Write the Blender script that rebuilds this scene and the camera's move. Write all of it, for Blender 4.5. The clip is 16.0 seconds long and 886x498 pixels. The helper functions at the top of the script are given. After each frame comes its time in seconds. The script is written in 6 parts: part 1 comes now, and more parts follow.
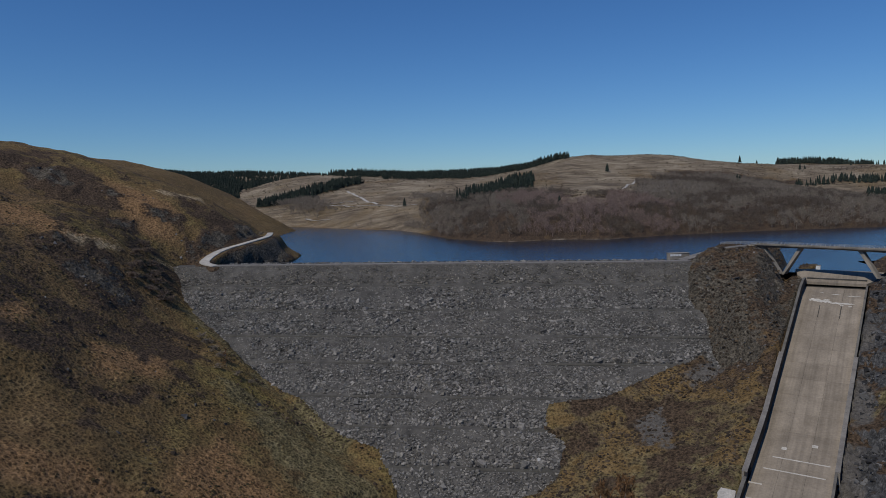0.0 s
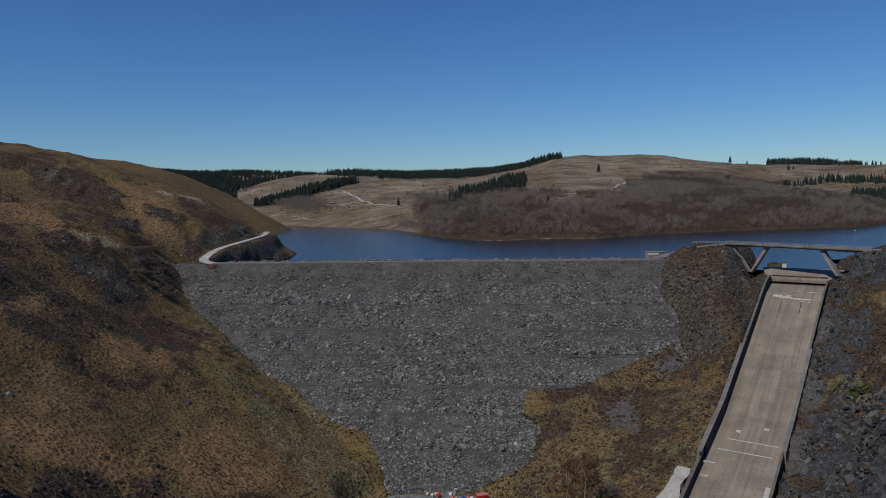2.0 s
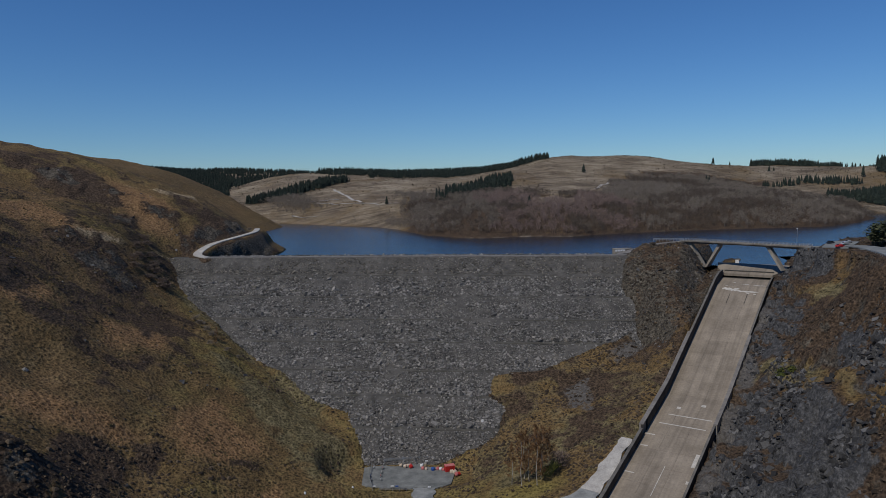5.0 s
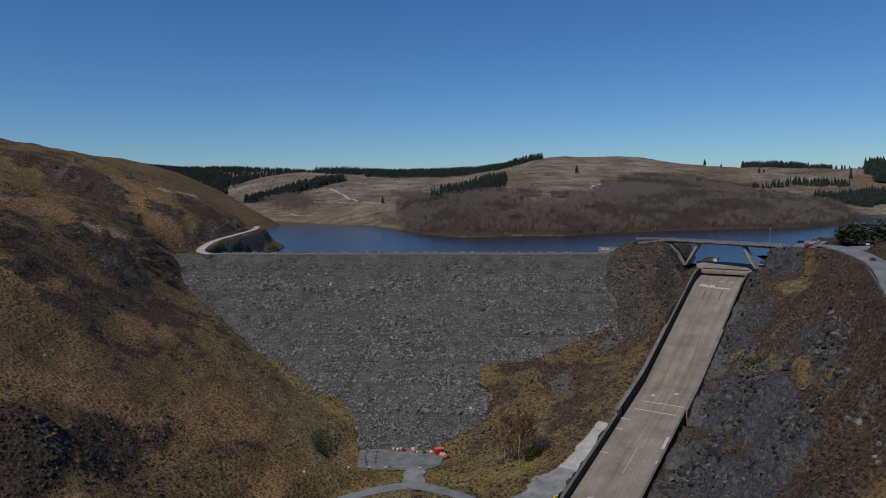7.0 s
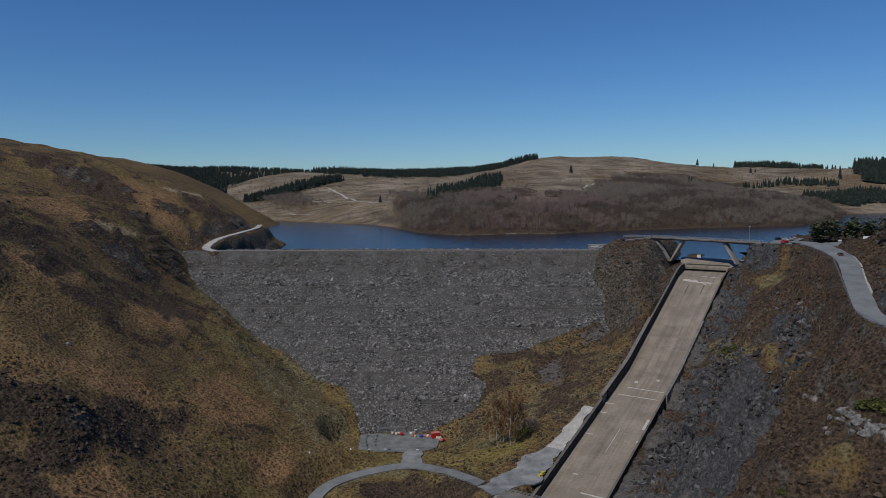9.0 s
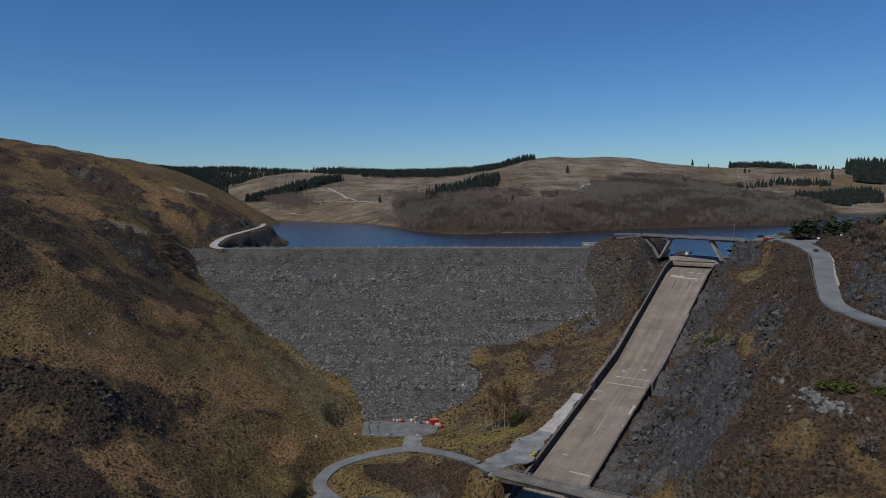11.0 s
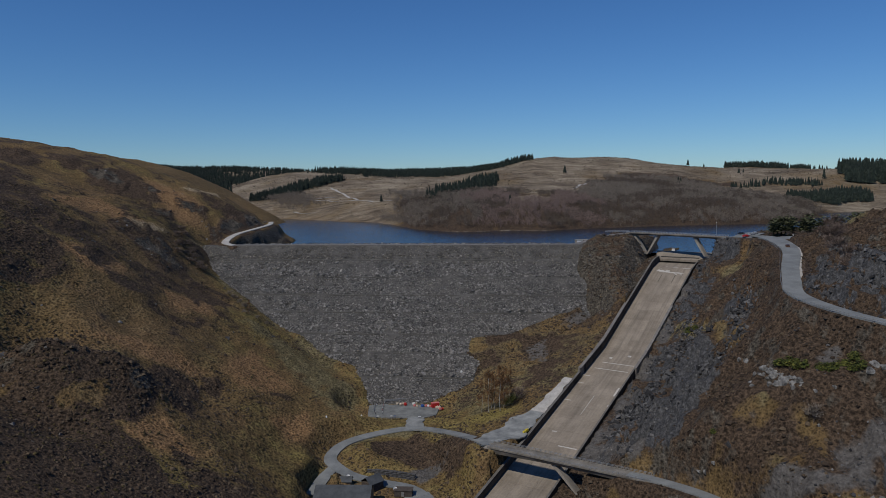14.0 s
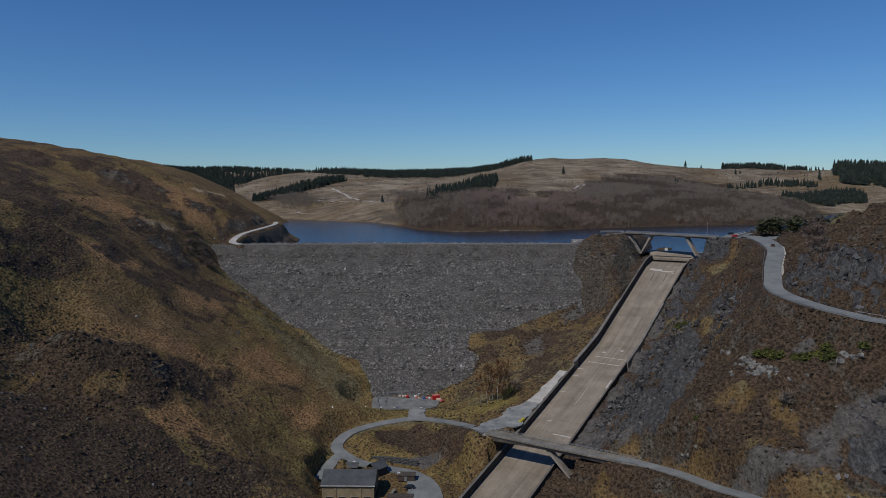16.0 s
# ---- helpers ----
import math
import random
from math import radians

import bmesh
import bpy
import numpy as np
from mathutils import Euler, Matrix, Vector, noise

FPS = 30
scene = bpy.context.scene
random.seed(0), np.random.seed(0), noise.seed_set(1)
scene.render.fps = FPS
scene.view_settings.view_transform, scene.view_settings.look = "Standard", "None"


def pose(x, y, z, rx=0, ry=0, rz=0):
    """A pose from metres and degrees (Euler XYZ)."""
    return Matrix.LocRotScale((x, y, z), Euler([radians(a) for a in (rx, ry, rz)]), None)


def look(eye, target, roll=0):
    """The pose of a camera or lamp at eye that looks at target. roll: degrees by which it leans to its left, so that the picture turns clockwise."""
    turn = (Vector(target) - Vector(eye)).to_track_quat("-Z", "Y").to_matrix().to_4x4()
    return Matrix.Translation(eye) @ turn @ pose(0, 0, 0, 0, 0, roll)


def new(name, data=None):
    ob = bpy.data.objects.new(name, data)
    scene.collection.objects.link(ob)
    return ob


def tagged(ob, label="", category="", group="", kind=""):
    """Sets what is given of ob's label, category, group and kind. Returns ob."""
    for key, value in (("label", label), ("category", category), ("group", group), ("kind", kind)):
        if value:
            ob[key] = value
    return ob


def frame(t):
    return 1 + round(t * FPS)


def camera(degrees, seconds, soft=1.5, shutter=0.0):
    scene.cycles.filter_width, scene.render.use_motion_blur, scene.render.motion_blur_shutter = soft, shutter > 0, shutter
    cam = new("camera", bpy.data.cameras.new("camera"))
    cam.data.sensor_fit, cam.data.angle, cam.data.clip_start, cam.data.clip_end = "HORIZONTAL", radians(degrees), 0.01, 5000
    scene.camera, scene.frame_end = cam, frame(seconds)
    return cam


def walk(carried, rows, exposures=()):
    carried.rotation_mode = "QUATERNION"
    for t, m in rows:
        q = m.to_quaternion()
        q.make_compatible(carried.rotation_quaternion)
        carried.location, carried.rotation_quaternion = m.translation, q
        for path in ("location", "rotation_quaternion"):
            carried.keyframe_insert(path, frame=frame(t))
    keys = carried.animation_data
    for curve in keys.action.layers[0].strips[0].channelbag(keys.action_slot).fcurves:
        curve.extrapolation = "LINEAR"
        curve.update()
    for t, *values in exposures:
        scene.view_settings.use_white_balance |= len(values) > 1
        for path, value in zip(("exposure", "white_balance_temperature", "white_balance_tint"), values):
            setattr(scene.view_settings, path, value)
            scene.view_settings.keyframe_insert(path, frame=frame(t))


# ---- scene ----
cam = camera(66.0, 16.0, soft=0.45)

PATH = [
    (0, (-6.324, -363.613, 38.83), (-6.265, -361.622, 38.655), -1.3),
    (0.5, (-5.338, -368.109, 39.354), (-5.277, -366.118, 39.177), -1.3),
    (1, (-4.074, -373.049, 39.657), (-4.012, -371.058, 39.478), -1.2),
    (1.5, (-3.143, -377.945, 40.162), (-3.078, -375.954, 39.982), -1.2),
    (2, (-1.614, -382.754, 40.359), (-1.547, -380.763, 40.18), -1.2),
    (2.5, (0.264, -387.206, 40.351), (0.332, -385.215, 40.172), -1.2),
    (3, (1.395, -391.821, 40.69), (1.468, -389.83, 40.51), -1.1),
    (3.5, (3.087, -396.368, 40.727), (3.161, -394.378, 40.546), -1.0),
    (4, (4.263, -400.781, 40.644), (4.342, -398.791, 40.462), -1.0),
    (6.5, (7.168, -424.129, 41.511), (7.264, -422.14, 41.327), -0.7),
    (7, (7.24, -428.913, 41.658), (7.338, -426.924, 41.473), -0.6),
    (7.5, (6.886, -433.46, 41.69), (6.988, -431.471, 41.505), -0.6),
    (8, (7.057, -438.137, 41.664), (7.161, -436.148, 41.479), -0.6),
    (8.5, (6.805, -442.927, 41.647), (6.911, -440.939, 41.461), -0.6),
    (9, (6.561, -447.564, 41.673), (6.669, -445.576, 41.487), -0.6),
    (11.5, (5.229, -470.217, 41.819), (5.342, -468.229, 41.633), -0.6),
    (12, (4.961, -474.609, 41.849), (5.074, -472.621, 41.662), -0.6),
    (12.5, (4.522, -478.685, 41.938), (4.637, -476.697, 41.75), -0.6),
    (13, (4.238, -483.027, 42.071), (4.352, -481.039, 41.883), -0.6),
    (13.5, (3.892, -487.051, 42.075), (4.006, -485.063, 41.888), -0.6),
    (14, (3.762, -491.312, 42.24), (3.876, -489.324, 42.052), -0.6),
    (14.5, (3.485, -495.455, 42.613), (3.598, -493.468, 42.425), -0.6),
    (15, (3.024, -499.795, 42.982), (3.137, -497.807, 42.793), -0.6),
    (15.5, (2.626, -503.929, 43.04), (2.74, -501.941, 42.852), -0.5),
    (16, (2.204, -507.345, 42.992), (2.319, -505.357, 42.805), -0.5),
]
EXPOSURES = [(0, -0.44), (16, -0.44)]
SKY_STRENGTH, SUN_STRENGTH = 0.0875, 3.4
walk(cam, [(t, look(e, g, r)) for t, e, g, r in PATH], EXPOSURES)

# ---- world and sun ----
SUN_FROM = Vector((-0.56, -0.54, 1.0)).normalized()
world = bpy.data.worlds.new("sky")
scene.world = world
world.use_nodes = True
wn = world.node_tree.nodes
sky = wn.new("ShaderNodeTexSky")
sky.sky_type, sky.sun_disc = "NISHITA", False
sky.sun_elevation = math.asin(SUN_FROM.z)
sky.sun_rotation = math.atan2(SUN_FROM.x, SUN_FROM.y)
sky.altitude, sky.air_density, sky.dust_density, sky.ozone_density = 300, 1.0, 0.0, 5.0
deeper = wn.new("ShaderNodeHueSaturation")
deeper.inputs["Saturation"].default_value = 1.12
world.node_tree.links.new(sky.outputs["Color"], deeper.inputs["Color"])
tint = wn.new("ShaderNodeMix")
tint.data_type, tint.blend_type = "RGBA", "MULTIPLY"
tint.inputs[0].default_value, tint.inputs[7].default_value = 1.0, (0.645, 0.89, 1.17, 1)
world.node_tree.links.new(deeper.outputs["Color"], tint.inputs[6])
world.node_tree.links.new(tint.outputs[2], wn["Background"].inputs["Color"])
wn["Background"].inputs["Strength"].default_value = SKY_STRENGTH
sun = new("sun", bpy.data.lights.new("sun", "SUN"))
sun.data.energy, sun.data.angle, sun.data.color = SUN_STRENGTH, radians(0.5), (1.0, 0.94, 0.845)
sun.matrix_world = look((0, 0, 500), Vector((0, 0, 500)) - SUN_FROM)


# ---- materials ----
def material(name, build, rough=0.9, metal=0.0, spec=0.3):
    m = bpy.data.materials.new(name)
    m.use_nodes = True
    t = m.node_tree
    b = t.nodes["Principled BSDF"]
    b.inputs["Roughness"].default_value = rough
    b.inputs["Metallic"].default_value = metal
    b.inputs["Specular IOR Level"].default_value = spec
    build(t, b)
    return m


def link(t, a, b):
    t.links.new(a, b)


def coords(t, scale=(1, 1, 1)):
    g = t.nodes.new("ShaderNodeNewGeometry")
    m = t.nodes.new("ShaderNodeMapping")
    m.inputs["Scale"].default_value = scale
    link(t, g.outputs["Position"], m.inputs["Vector"])
    return m.outputs["Vector"]


def tex_noise(t, vec, size, detail=4.0, rough=0.6):
    """Noise whose features are about `size` metres across."""
    n = t.nodes.new("ShaderNodeTexNoise")
    n.inputs["Scale"].default_value = 1.0 / size
    n.inputs["Detail"].default_value = detail
    n.inputs["Roughness"].default_value = rough
    link(t, vec, n.inputs["Vector"])
    return n.outputs["Fac"]


def ramp(t, fac, stops):
    r = t.nodes.new("ShaderNodeValToRGB")
    e = r.color_ramp.elements
    while len(e) < len(stops):
        e.new(0.5)
    for k, (p, c) in enumerate(stops):
        e[k].position = p
        e[k].color = (*c, 1) if len(c) == 3 else c
    link(t, fac, r.inputs["Fac"])
    return r.outputs["Color"]


def mix(t, fac, a, b, mode="MIX"):
    m = t.nodes.new("ShaderNodeMix")
    m.data_type, m.blend_type = "RGBA", mode
    for sock, v in ((m.inputs[0], fac), (m.inputs[6], a), (m.inputs[7], b)):
        if isinstance(v, (int, float)):
            sock.default_value = v
        elif isinstance(v, tuple):
            sock.default_value = (*v, 1)
        else:
            link(t, v, sock)
    return m.outputs[2]


def bump(t, b, height, strength=0.4, dist=0.3):
    n = t.nodes.new("ShaderNodeBump")
    n.inputs["Strength"].default_value = strength
    n.inputs["Distance"].default_value = dist
    link(t, height, n.inputs["Height"])
    link(t, n.outputs["Normal"], b.inputs["Normal"])


def random_of(t):
    return t.nodes.new("ShaderNodeNewGeometry").outputs["Random Per Island"]


def grainy(name, dark, light, size=1.0, fine=0.15, rough=0.9, strength=0.4, dist=0.05, metal=0.0, spec=0.3, stain=0.0, vary=0.0):
    """A surface that varies between two colours at two scales, with relief."""
    def build(t, b):
        v = coords(t)
        c = ramp(t, tex_noise(t, v, size, 5), [(0.3, dark), (0.7, light)])
        f = tex_noise(t, v, fine, 3)
        c = mix(t, 0.5, c, ramp(t, f, [(0.25, (0.35, 0.35, 0.35)), (0.75, (0.68, 0.68, 0.68))]), "OVERLAY")
        if stain:
            s = tex_noise(t, coords(t, (1, 1, 0.15)), size * 1.7, 4)
            c = mix(t, ramp(t, s, [(0.5, (0, 0, 0)), (0.75, (stain,) * 3)]), c, tuple(k * 0.35 for k in dark))
        if vary:
            o = t.nodes.new("ShaderNodeObjectInfo").outputs["Random"]
            c = mix(t, 1.0, c, ramp(t, o, [(0.0, (1 - vary,) * 3), (1.0, (1 + vary,) * 3)]), "MULTIPLY")
        link(t, c, b.inputs["Base Color"])
        bump(t, b, f, strength, dist)
    return material(name, build, rough, metal, spec)


def islands(name, stops, fine=0.3, rough=0.95, strength=0.4, dist=0.05):
    """Many small pieces in one mesh, each with a colour of its own out of the ramp."""
    def build(t, b):
        c = ramp(t, random_of(t), stops)
        f = tex_noise(t, coords(t), fine, 3)
        c = mix(t, 0.6, c, ramp(t, f, [(0.25, (0.3, 0.3, 0.3)), (0.75, (0.72, 0.72, 0.72))]), "OVERLAY")
        link(t, c, b.inputs["Base Color"])
        bump(t, b, f, strength, dist)
    return material(name, build, rough)


def ground_build(t, b):
    """Moorland: grass, heather, bracken, scree and bare rock, laid by the cover attributes and broken up by noise."""
    v = coords(t)
    big = tex_noise(t, v, 38, 4, 0.55)
    mid = tex_noise(t, v, 7, 5, 0.65)
    fine = tex_noise(t, v, 1.1, 4, 0.7)
    tiny = tex_noise(t, v, 0.35, 2, 0.6)
    a = t.nodes.new("ShaderNodeVertexColor")
    a.layer_name = "cover"
    sep = t.nodes.new("ShaderNodeSeparateColor")
    link(t, a.outputs["Color"], sep.inputs["Color"])
    a2 = t.nodes.new("ShaderNodeVertexColor")
    a2.layer_name = "cover_more"
    sep2 = t.nodes.new("ShaderNodeSeparateColor")
    link(t, a2.outputs["Color"], sep2.inputs["Color"])

    a3 = t.nodes.new("ShaderNodeVertexColor")
    a3.layer_name = "cover_patches"
    sep3 = t.nodes.new("ShaderNodeSeparateColor")
    link(t, a3.outputs["Color"], sep3.inputs["Color"])

    a4 = t.nodes.new("ShaderNodeVertexColor")
    a4.layer_name = "cover_pale"
    sep4 = t.nodes.new("ShaderNodeSeparateColor")
    link(t, a4.outputs["Color"], sep4.inputs["Color"])

    def mask(weight, noise_out, soft=0.12):
        """weight pushed by noise into a ragged edge"""
        m = t.nodes.new("ShaderNodeMath")
        m.operation = "ADD"
        link(t, weight, m.inputs[0])
        link(t, noise_out, m.inputs[1])
        return ragged(m.outputs[0], soft)

    def ragged(value, soft):
        m = t.nodes.new("ShaderNodeMapRange")
        m.inputs["From Min"].default_value, m.inputs["From Max"].default_value = 1.0 - soft, 1.0 + soft
        link(t, value, m.inputs["Value"])
        return m.outputs["Result"]

    sward = ramp(t, mid, [(0.2, (0.086, 0.057, 0.024)), (0.5, (0.142, 0.096, 0.043)), (0.8, (0.212, 0.150, 0.075))])
    bracken = ramp(t, mid, [(0.3, (0.138, 0.082, 0.041)), (0.7, (0.245, 0.155, 0.082))])
    col = mix(t, ramp(t, big, [(0.45, (0, 0, 0)), (0.75, (0.5, 0.5, 0.5))]), sward, bracken)
    green = ramp(t, mid, [(0.25, (0.132, 0.105, 0.033)), (0.75, (0.236, 0.190, 0.065))])
    col = mix(t, mask(sep.outputs["Red"], mid, 0.25), col, green)
    rust = ramp(t, fine, [(0.3, (0.165, 0.094, 0.042)), (0.7, (0.285, 0.174, 0.085))])
    col = mix(t, mask(sep3.outputs["Red"], mid, 0.18), col, rust)
    straw = ramp(t, tex_noise(t, v, 3.0, 4, 0.65), [(0.3, (0.086, 0.072, 0.035)), (0.55, (0.158, 0.131, 0.067)), (0.75, (0.250, 0.206, 0.114))])
    col = mix(t, mask(sep3.outputs["Green"], mid, 0.15), col, straw)
    pale = ramp(t, fine, [(0.3, (0.20, 0.145, 0.080)), (0.7, (0.42, 0.335, 0.215))])
    col = mix(t, mask(sep4.outputs["Red"], fine, 0.15), col, pale)
    heather = ramp(t, fine, [(0.3, (0.032, 0.0228, 0.0155)), (0.7, (0.106, 0.073, 0.048))])
    col = mix(t, mask(sep.outputs["Blue"], mid, 0.10), col, heather)
    stone = ramp(t, tex_noise(t, coords(t, (1, 1, 2.2)), 2.4, 6, 0.7), [(0.3, (0.032, 0.028, 0.022)), (0.55, (0.096, 0.084, 0.066)), (0.8, (0.22, 0.198, 0.160))])
    col = mix(t, mask(sep.outputs["Green"], mid, 0.08), col, stone)
    slate = ramp(t, tex_noise(t, coords(t, (1.3, 1.0, 0.8)), 1.5, 7, 0.85), [(0.34, (0.015, 0.0152, 0.0157)), (0.50, (0.066, 0.0660, 0.0665)), (0.70, (0.190, 0.187, 0.184))])
    slaty = mask(sep3.outputs["Blue"], mid, 0.05)
    col = mix(t, slaty, col, slate)
    stripes = tex_noise(t, coords(t, (0.35, 1.6, 1)), 14, 5, 0.7)
    swell = tex_noise(t, v, 75, 4, 0.6)
    blend = t.nodes.new("ShaderNodeMath")
    blend.operation, blend.inputs[2].default_value = "MULTIPLY_ADD", -0.32
    blend.inputs[1].default_value = 0.75
    link(t, swell, blend.inputs[0])
    both = t.nodes.new("ShaderNodeMath")
    both.operation = "ADD"
    link(t, blend.outputs[0], both.inputs[0])
    link(t, stripes, both.inputs[1])
    felled = ramp(t, both.outputs[0], [(0.30, (0.078, 0.060, 0.041)), (0.5, (0.158, 0.124, 0.086)), (0.72, (0.30, 0.25, 0.178))])
    col = mix(t, mask(sep2.outputs["Red"], mid, 0.3), col, felled)
    gravel = ramp(t, tex_noise(t, v, 2.2, 7, 0.8), [(0.3, (0.062, 0.057, 0.052)), (0.7, (0.160, 0.148, 0.134))])
    stony = mask(sep2.outputs["Green"], mid, 0.10)
    col = mix(t, stony, col, gravel)
    shore = ramp(t, mid, [(0.3, (0.15, 0.115, 0.082)), (0.7, (0.30, 0.25, 0.195))])
    col = mix(t, mask(sep2.outputs["Blue"], mid, 0.2), col, shore)
    grain = mix(t, 0.5, ramp(t, fine, [(0.36, (0.18,) * 3), (0.64, (0.82,) * 3)]), ramp(t, tiny, [(0.2, (0.25,) * 3), (0.8, (0.76,) * 3)]))
    col = mix(t, 0.48, col, grain, "OVERLAY")
    # tussocks: dark spots of about a metre, and paler straw between
    bare = t.nodes.new("ShaderNodeMath")
    bare.operation, bare.use_clamp = "ADD", True
    link(t, slaty, bare.inputs[0])
    link(t, stony, bare.inputs[1])
    clumps = []
    for size, edge, low, where in ((1.35, 0.36, 0.50, mid), (0.7, 0.34, 0.66, fine)):
        vor = t.nodes.new("ShaderNodeTexVoronoi")
        vor.inputs["Scale"].default_value = 1.0 / size
        link(t, v, vor.inputs["Vector"])
        wobble = t.nodes.new("ShaderNodeMath")
        wobble.operation, wobble.inputs[1].default_value = "MULTIPLY_ADD", -0.55
        link(t, where, wobble.inputs[0])
        link(t, vor.outputs["Distance"], wobble.inputs[2])
        spots = ramp(t, wobble.outputs[0], [(edge - 0.40, (low,) * 3), (edge - 0.22, (1.0,) * 3), (edge + 0.2, (1.22,) * 3)])
        spots = mix(t, bare.outputs[0], spots, (1, 1, 1))
        col = mix(t, 1.0, col, spots, "MULTIPLY")
        clumps.append(vor.outputs["Distance"])
    speck = ramp(t, tex_noise(t, v, 0.8, 3, 0.75), [(0.30, (0.70,) * 3), (0.44, (1.0,) * 3), (0.64, (1.0,) * 3), (0.74, (1.4,) * 3)])
    col = mix(t, 1.0, col, speck, "MULTIPLY")
    link(t, col, b.inputs["Base Color"])
    h = t.nodes.new("ShaderNodeMath")
    h.operation = "ADD"
    link(t, tex_noise(t, v, 2.6, 7, 0.75), h.inputs[0])
    link(t, mid, h.inputs[1])
    mound = t.nodes.new("ShaderNodeMath")
    mound.operation, mound.inputs[1].default_value = "MULTIPLY_ADD", -0.5
    link(t, clumps[0], mound.inputs[0])
    link(t, h.outputs[0], mound.inputs[2])
    bump(t, b, mound.outputs[0], 1.0, 0.9)


M_GROUND = material("moorland", ground_build, 0.95, spec=0.15)


def water_build(t, b):
    v = coords(t)
    b.inputs["Base Color"].default_value = (0.006, 0.014, 0.028, 1)
    n = t.nodes.new("ShaderNodeMath")
    n.operation = "ADD"
    link(t, tex_noise(t, coords(t, (1, 1.6, 1)), 5.0, 4, 0.6), n.inputs[0])
    link(t, tex_noise(t, v, 60, 3), n.inputs[1])
    bump(t, b, n.outputs[0], 0.55, 0.5)


M_WATER = material("lake_water", water_build, 0.16, spec=0.42)
M_CONCRETE = grainy("weathered_concrete", (0.20, 0.18, 0.15), (0.34, 0.305, 0.255), 6.0, 0.5, 0.9, 0.25, 0.03, stain=0.45)


def chute_build(t, b):
    """Weathered slabs with stains drawn out down the slope."""
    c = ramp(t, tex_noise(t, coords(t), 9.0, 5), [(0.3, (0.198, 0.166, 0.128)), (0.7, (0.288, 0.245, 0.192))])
    turn, draw = t.nodes.new("ShaderNodeMapping"), t.nodes.new("ShaderNodeMapping")
    turn.inputs["Rotation"].default_value = (0, 0, radians(-54.2))
    draw.inputs["Scale"].default_value = (0.035, 1.0, 0.035)
    link(t, coords(t), turn.inputs["Vector"])
    link(t, turn.outputs["Vector"], draw.inputs["Vector"])
    for size, low, high in ((2.4, 0.80, 1.07), (0.7, 0.90, 1.05)):
        s = tex_noise(t, draw.outputs["Vector"], size, 4, 0.6)
        c = mix(t, 1.0, c, ramp(t, s, [(0.33, (low,) * 3), (0.52, (1.0,) * 3), (0.70, (high,) * 3)]), "MULTIPLY")
    f = tex_noise(t, coords(t), 0.8, 3)
    c = mix(t, 0.45, c, ramp(t, f, [(0.25, (0.35,) * 3), (0.75, (0.68,) * 3)]), "OVERLAY")
    o = t.nodes.new("ShaderNodeObjectInfo").outputs["Random"]
    c = mix(t, 1.0, c, ramp(t, o, [(0.0, (0.93,) * 3), (1.0, (1.07,) * 3)]), "MULTIPLY")
    link(t, c, b.inputs["Base Color"])
    bump(t, b, f, 0.2, 0.03)


M_CHUTE = material("chute_concrete", chute_build, 0.9)
M_DECK = grainy("bridge_concrete", (0.125, 0.114, 0.098), (0.250, 0.229, 0.196), 5.0, 0.5, 0.9, 0.25, 0.03, stain=0.5)
M_LIME = grainy("pale_mortar", (0.36, 0.34, 0.30), (0.56, 0.53, 0.48), 1.5, 0.3, 0.9, 0.2, 0.02)
M_CAP = grainy("pale_coping", (0.130, 0.121, 0.112), (0.225, 0.210, 0.192), 3.0, 0.4, 0.9, 0.2, 0.02)
M_WALLTOP = grainy("grey_coping", (0.085, 0.080, 0.072), (0.165, 0.155, 0.138), 3.0, 0.4, 0.9, 0.2, 0.02)
# berm gravel kept dark, with the shade line along each berm in its colour
M_BERM = grainy("trodden_shaded_berm", (0.050, 0.048, 0.042), (0.105, 0.099, 0.084), 5.0, 0.5, 0.95, 0.5, 0.05)
# stained concrete, darkened further so its colour carries the side walls' shade
M_DARKWALL = grainy("stained_shaded_concrete", (0.028, 0.026, 0.023), (0.085, 0.078, 0.066), 4.0, 0.5, 0.92, 0.3, 0.03, stain=0.6)
M_ASPHALT = grainy("worn_asphalt", (0.138, 0.146, 0.144), (0.232, 0.242, 0.236), 7.0, 0.4, 0.95, 0.3, 0.02)
M_TRACK = grainy("pale_gravel", (0.30, 0.285, 0.26), (0.50, 0.475, 0.43), 4.0, 0.5, 0.95, 0.5, 0.05)
M_GRAVEL = grainy("grey_gravel", (0.125, 0.132, 0.130), (0.33, 0.336, 0.318), 5.5, 0.4, 0.95, 0.5, 0.05)
M_YARD = grainy("packed_gravel", (0.105, 0.110, 0.104), (0.225, 0.231, 0.216), 4.0, 0.4, 0.95, 0.5, 0.05)
M_ROCKFILL = grainy("rockfill_bed", (0.050, 0.048, 0.045), (0.125, 0.118, 0.107), 5.0, 0.7, 0.95, 0.9, 0.5)
M_BOULDER = islands("slate_boulders", [(0.0, (0.060, 0.058, 0.055)), (0.5, (0.158, 0.151, 0.140)), (0.85, (0.230, 0.218, 0.200)), (1.0, (0.32, 0.30, 0.27))], 0.8)
M_BROWNFILL = islands("weathered_fill", [(0.0, (0.062, 0.058, 0.050)), (0.5, (0.140, 0.128, 0.108)), (0.85, (0.200, 0.182, 0.152)), (1.0, (0.28, 0.25, 0.21))], 0.8)
M_CRAG = islands("crag_rock", [(0.0, (0.026, 0.026, 0.027)), (0.6, (0.080, 0.078, 0.077)), (1.0, (0.19, 0.18, 0.17))], 1.2, strength=0.8, dist=0.3)
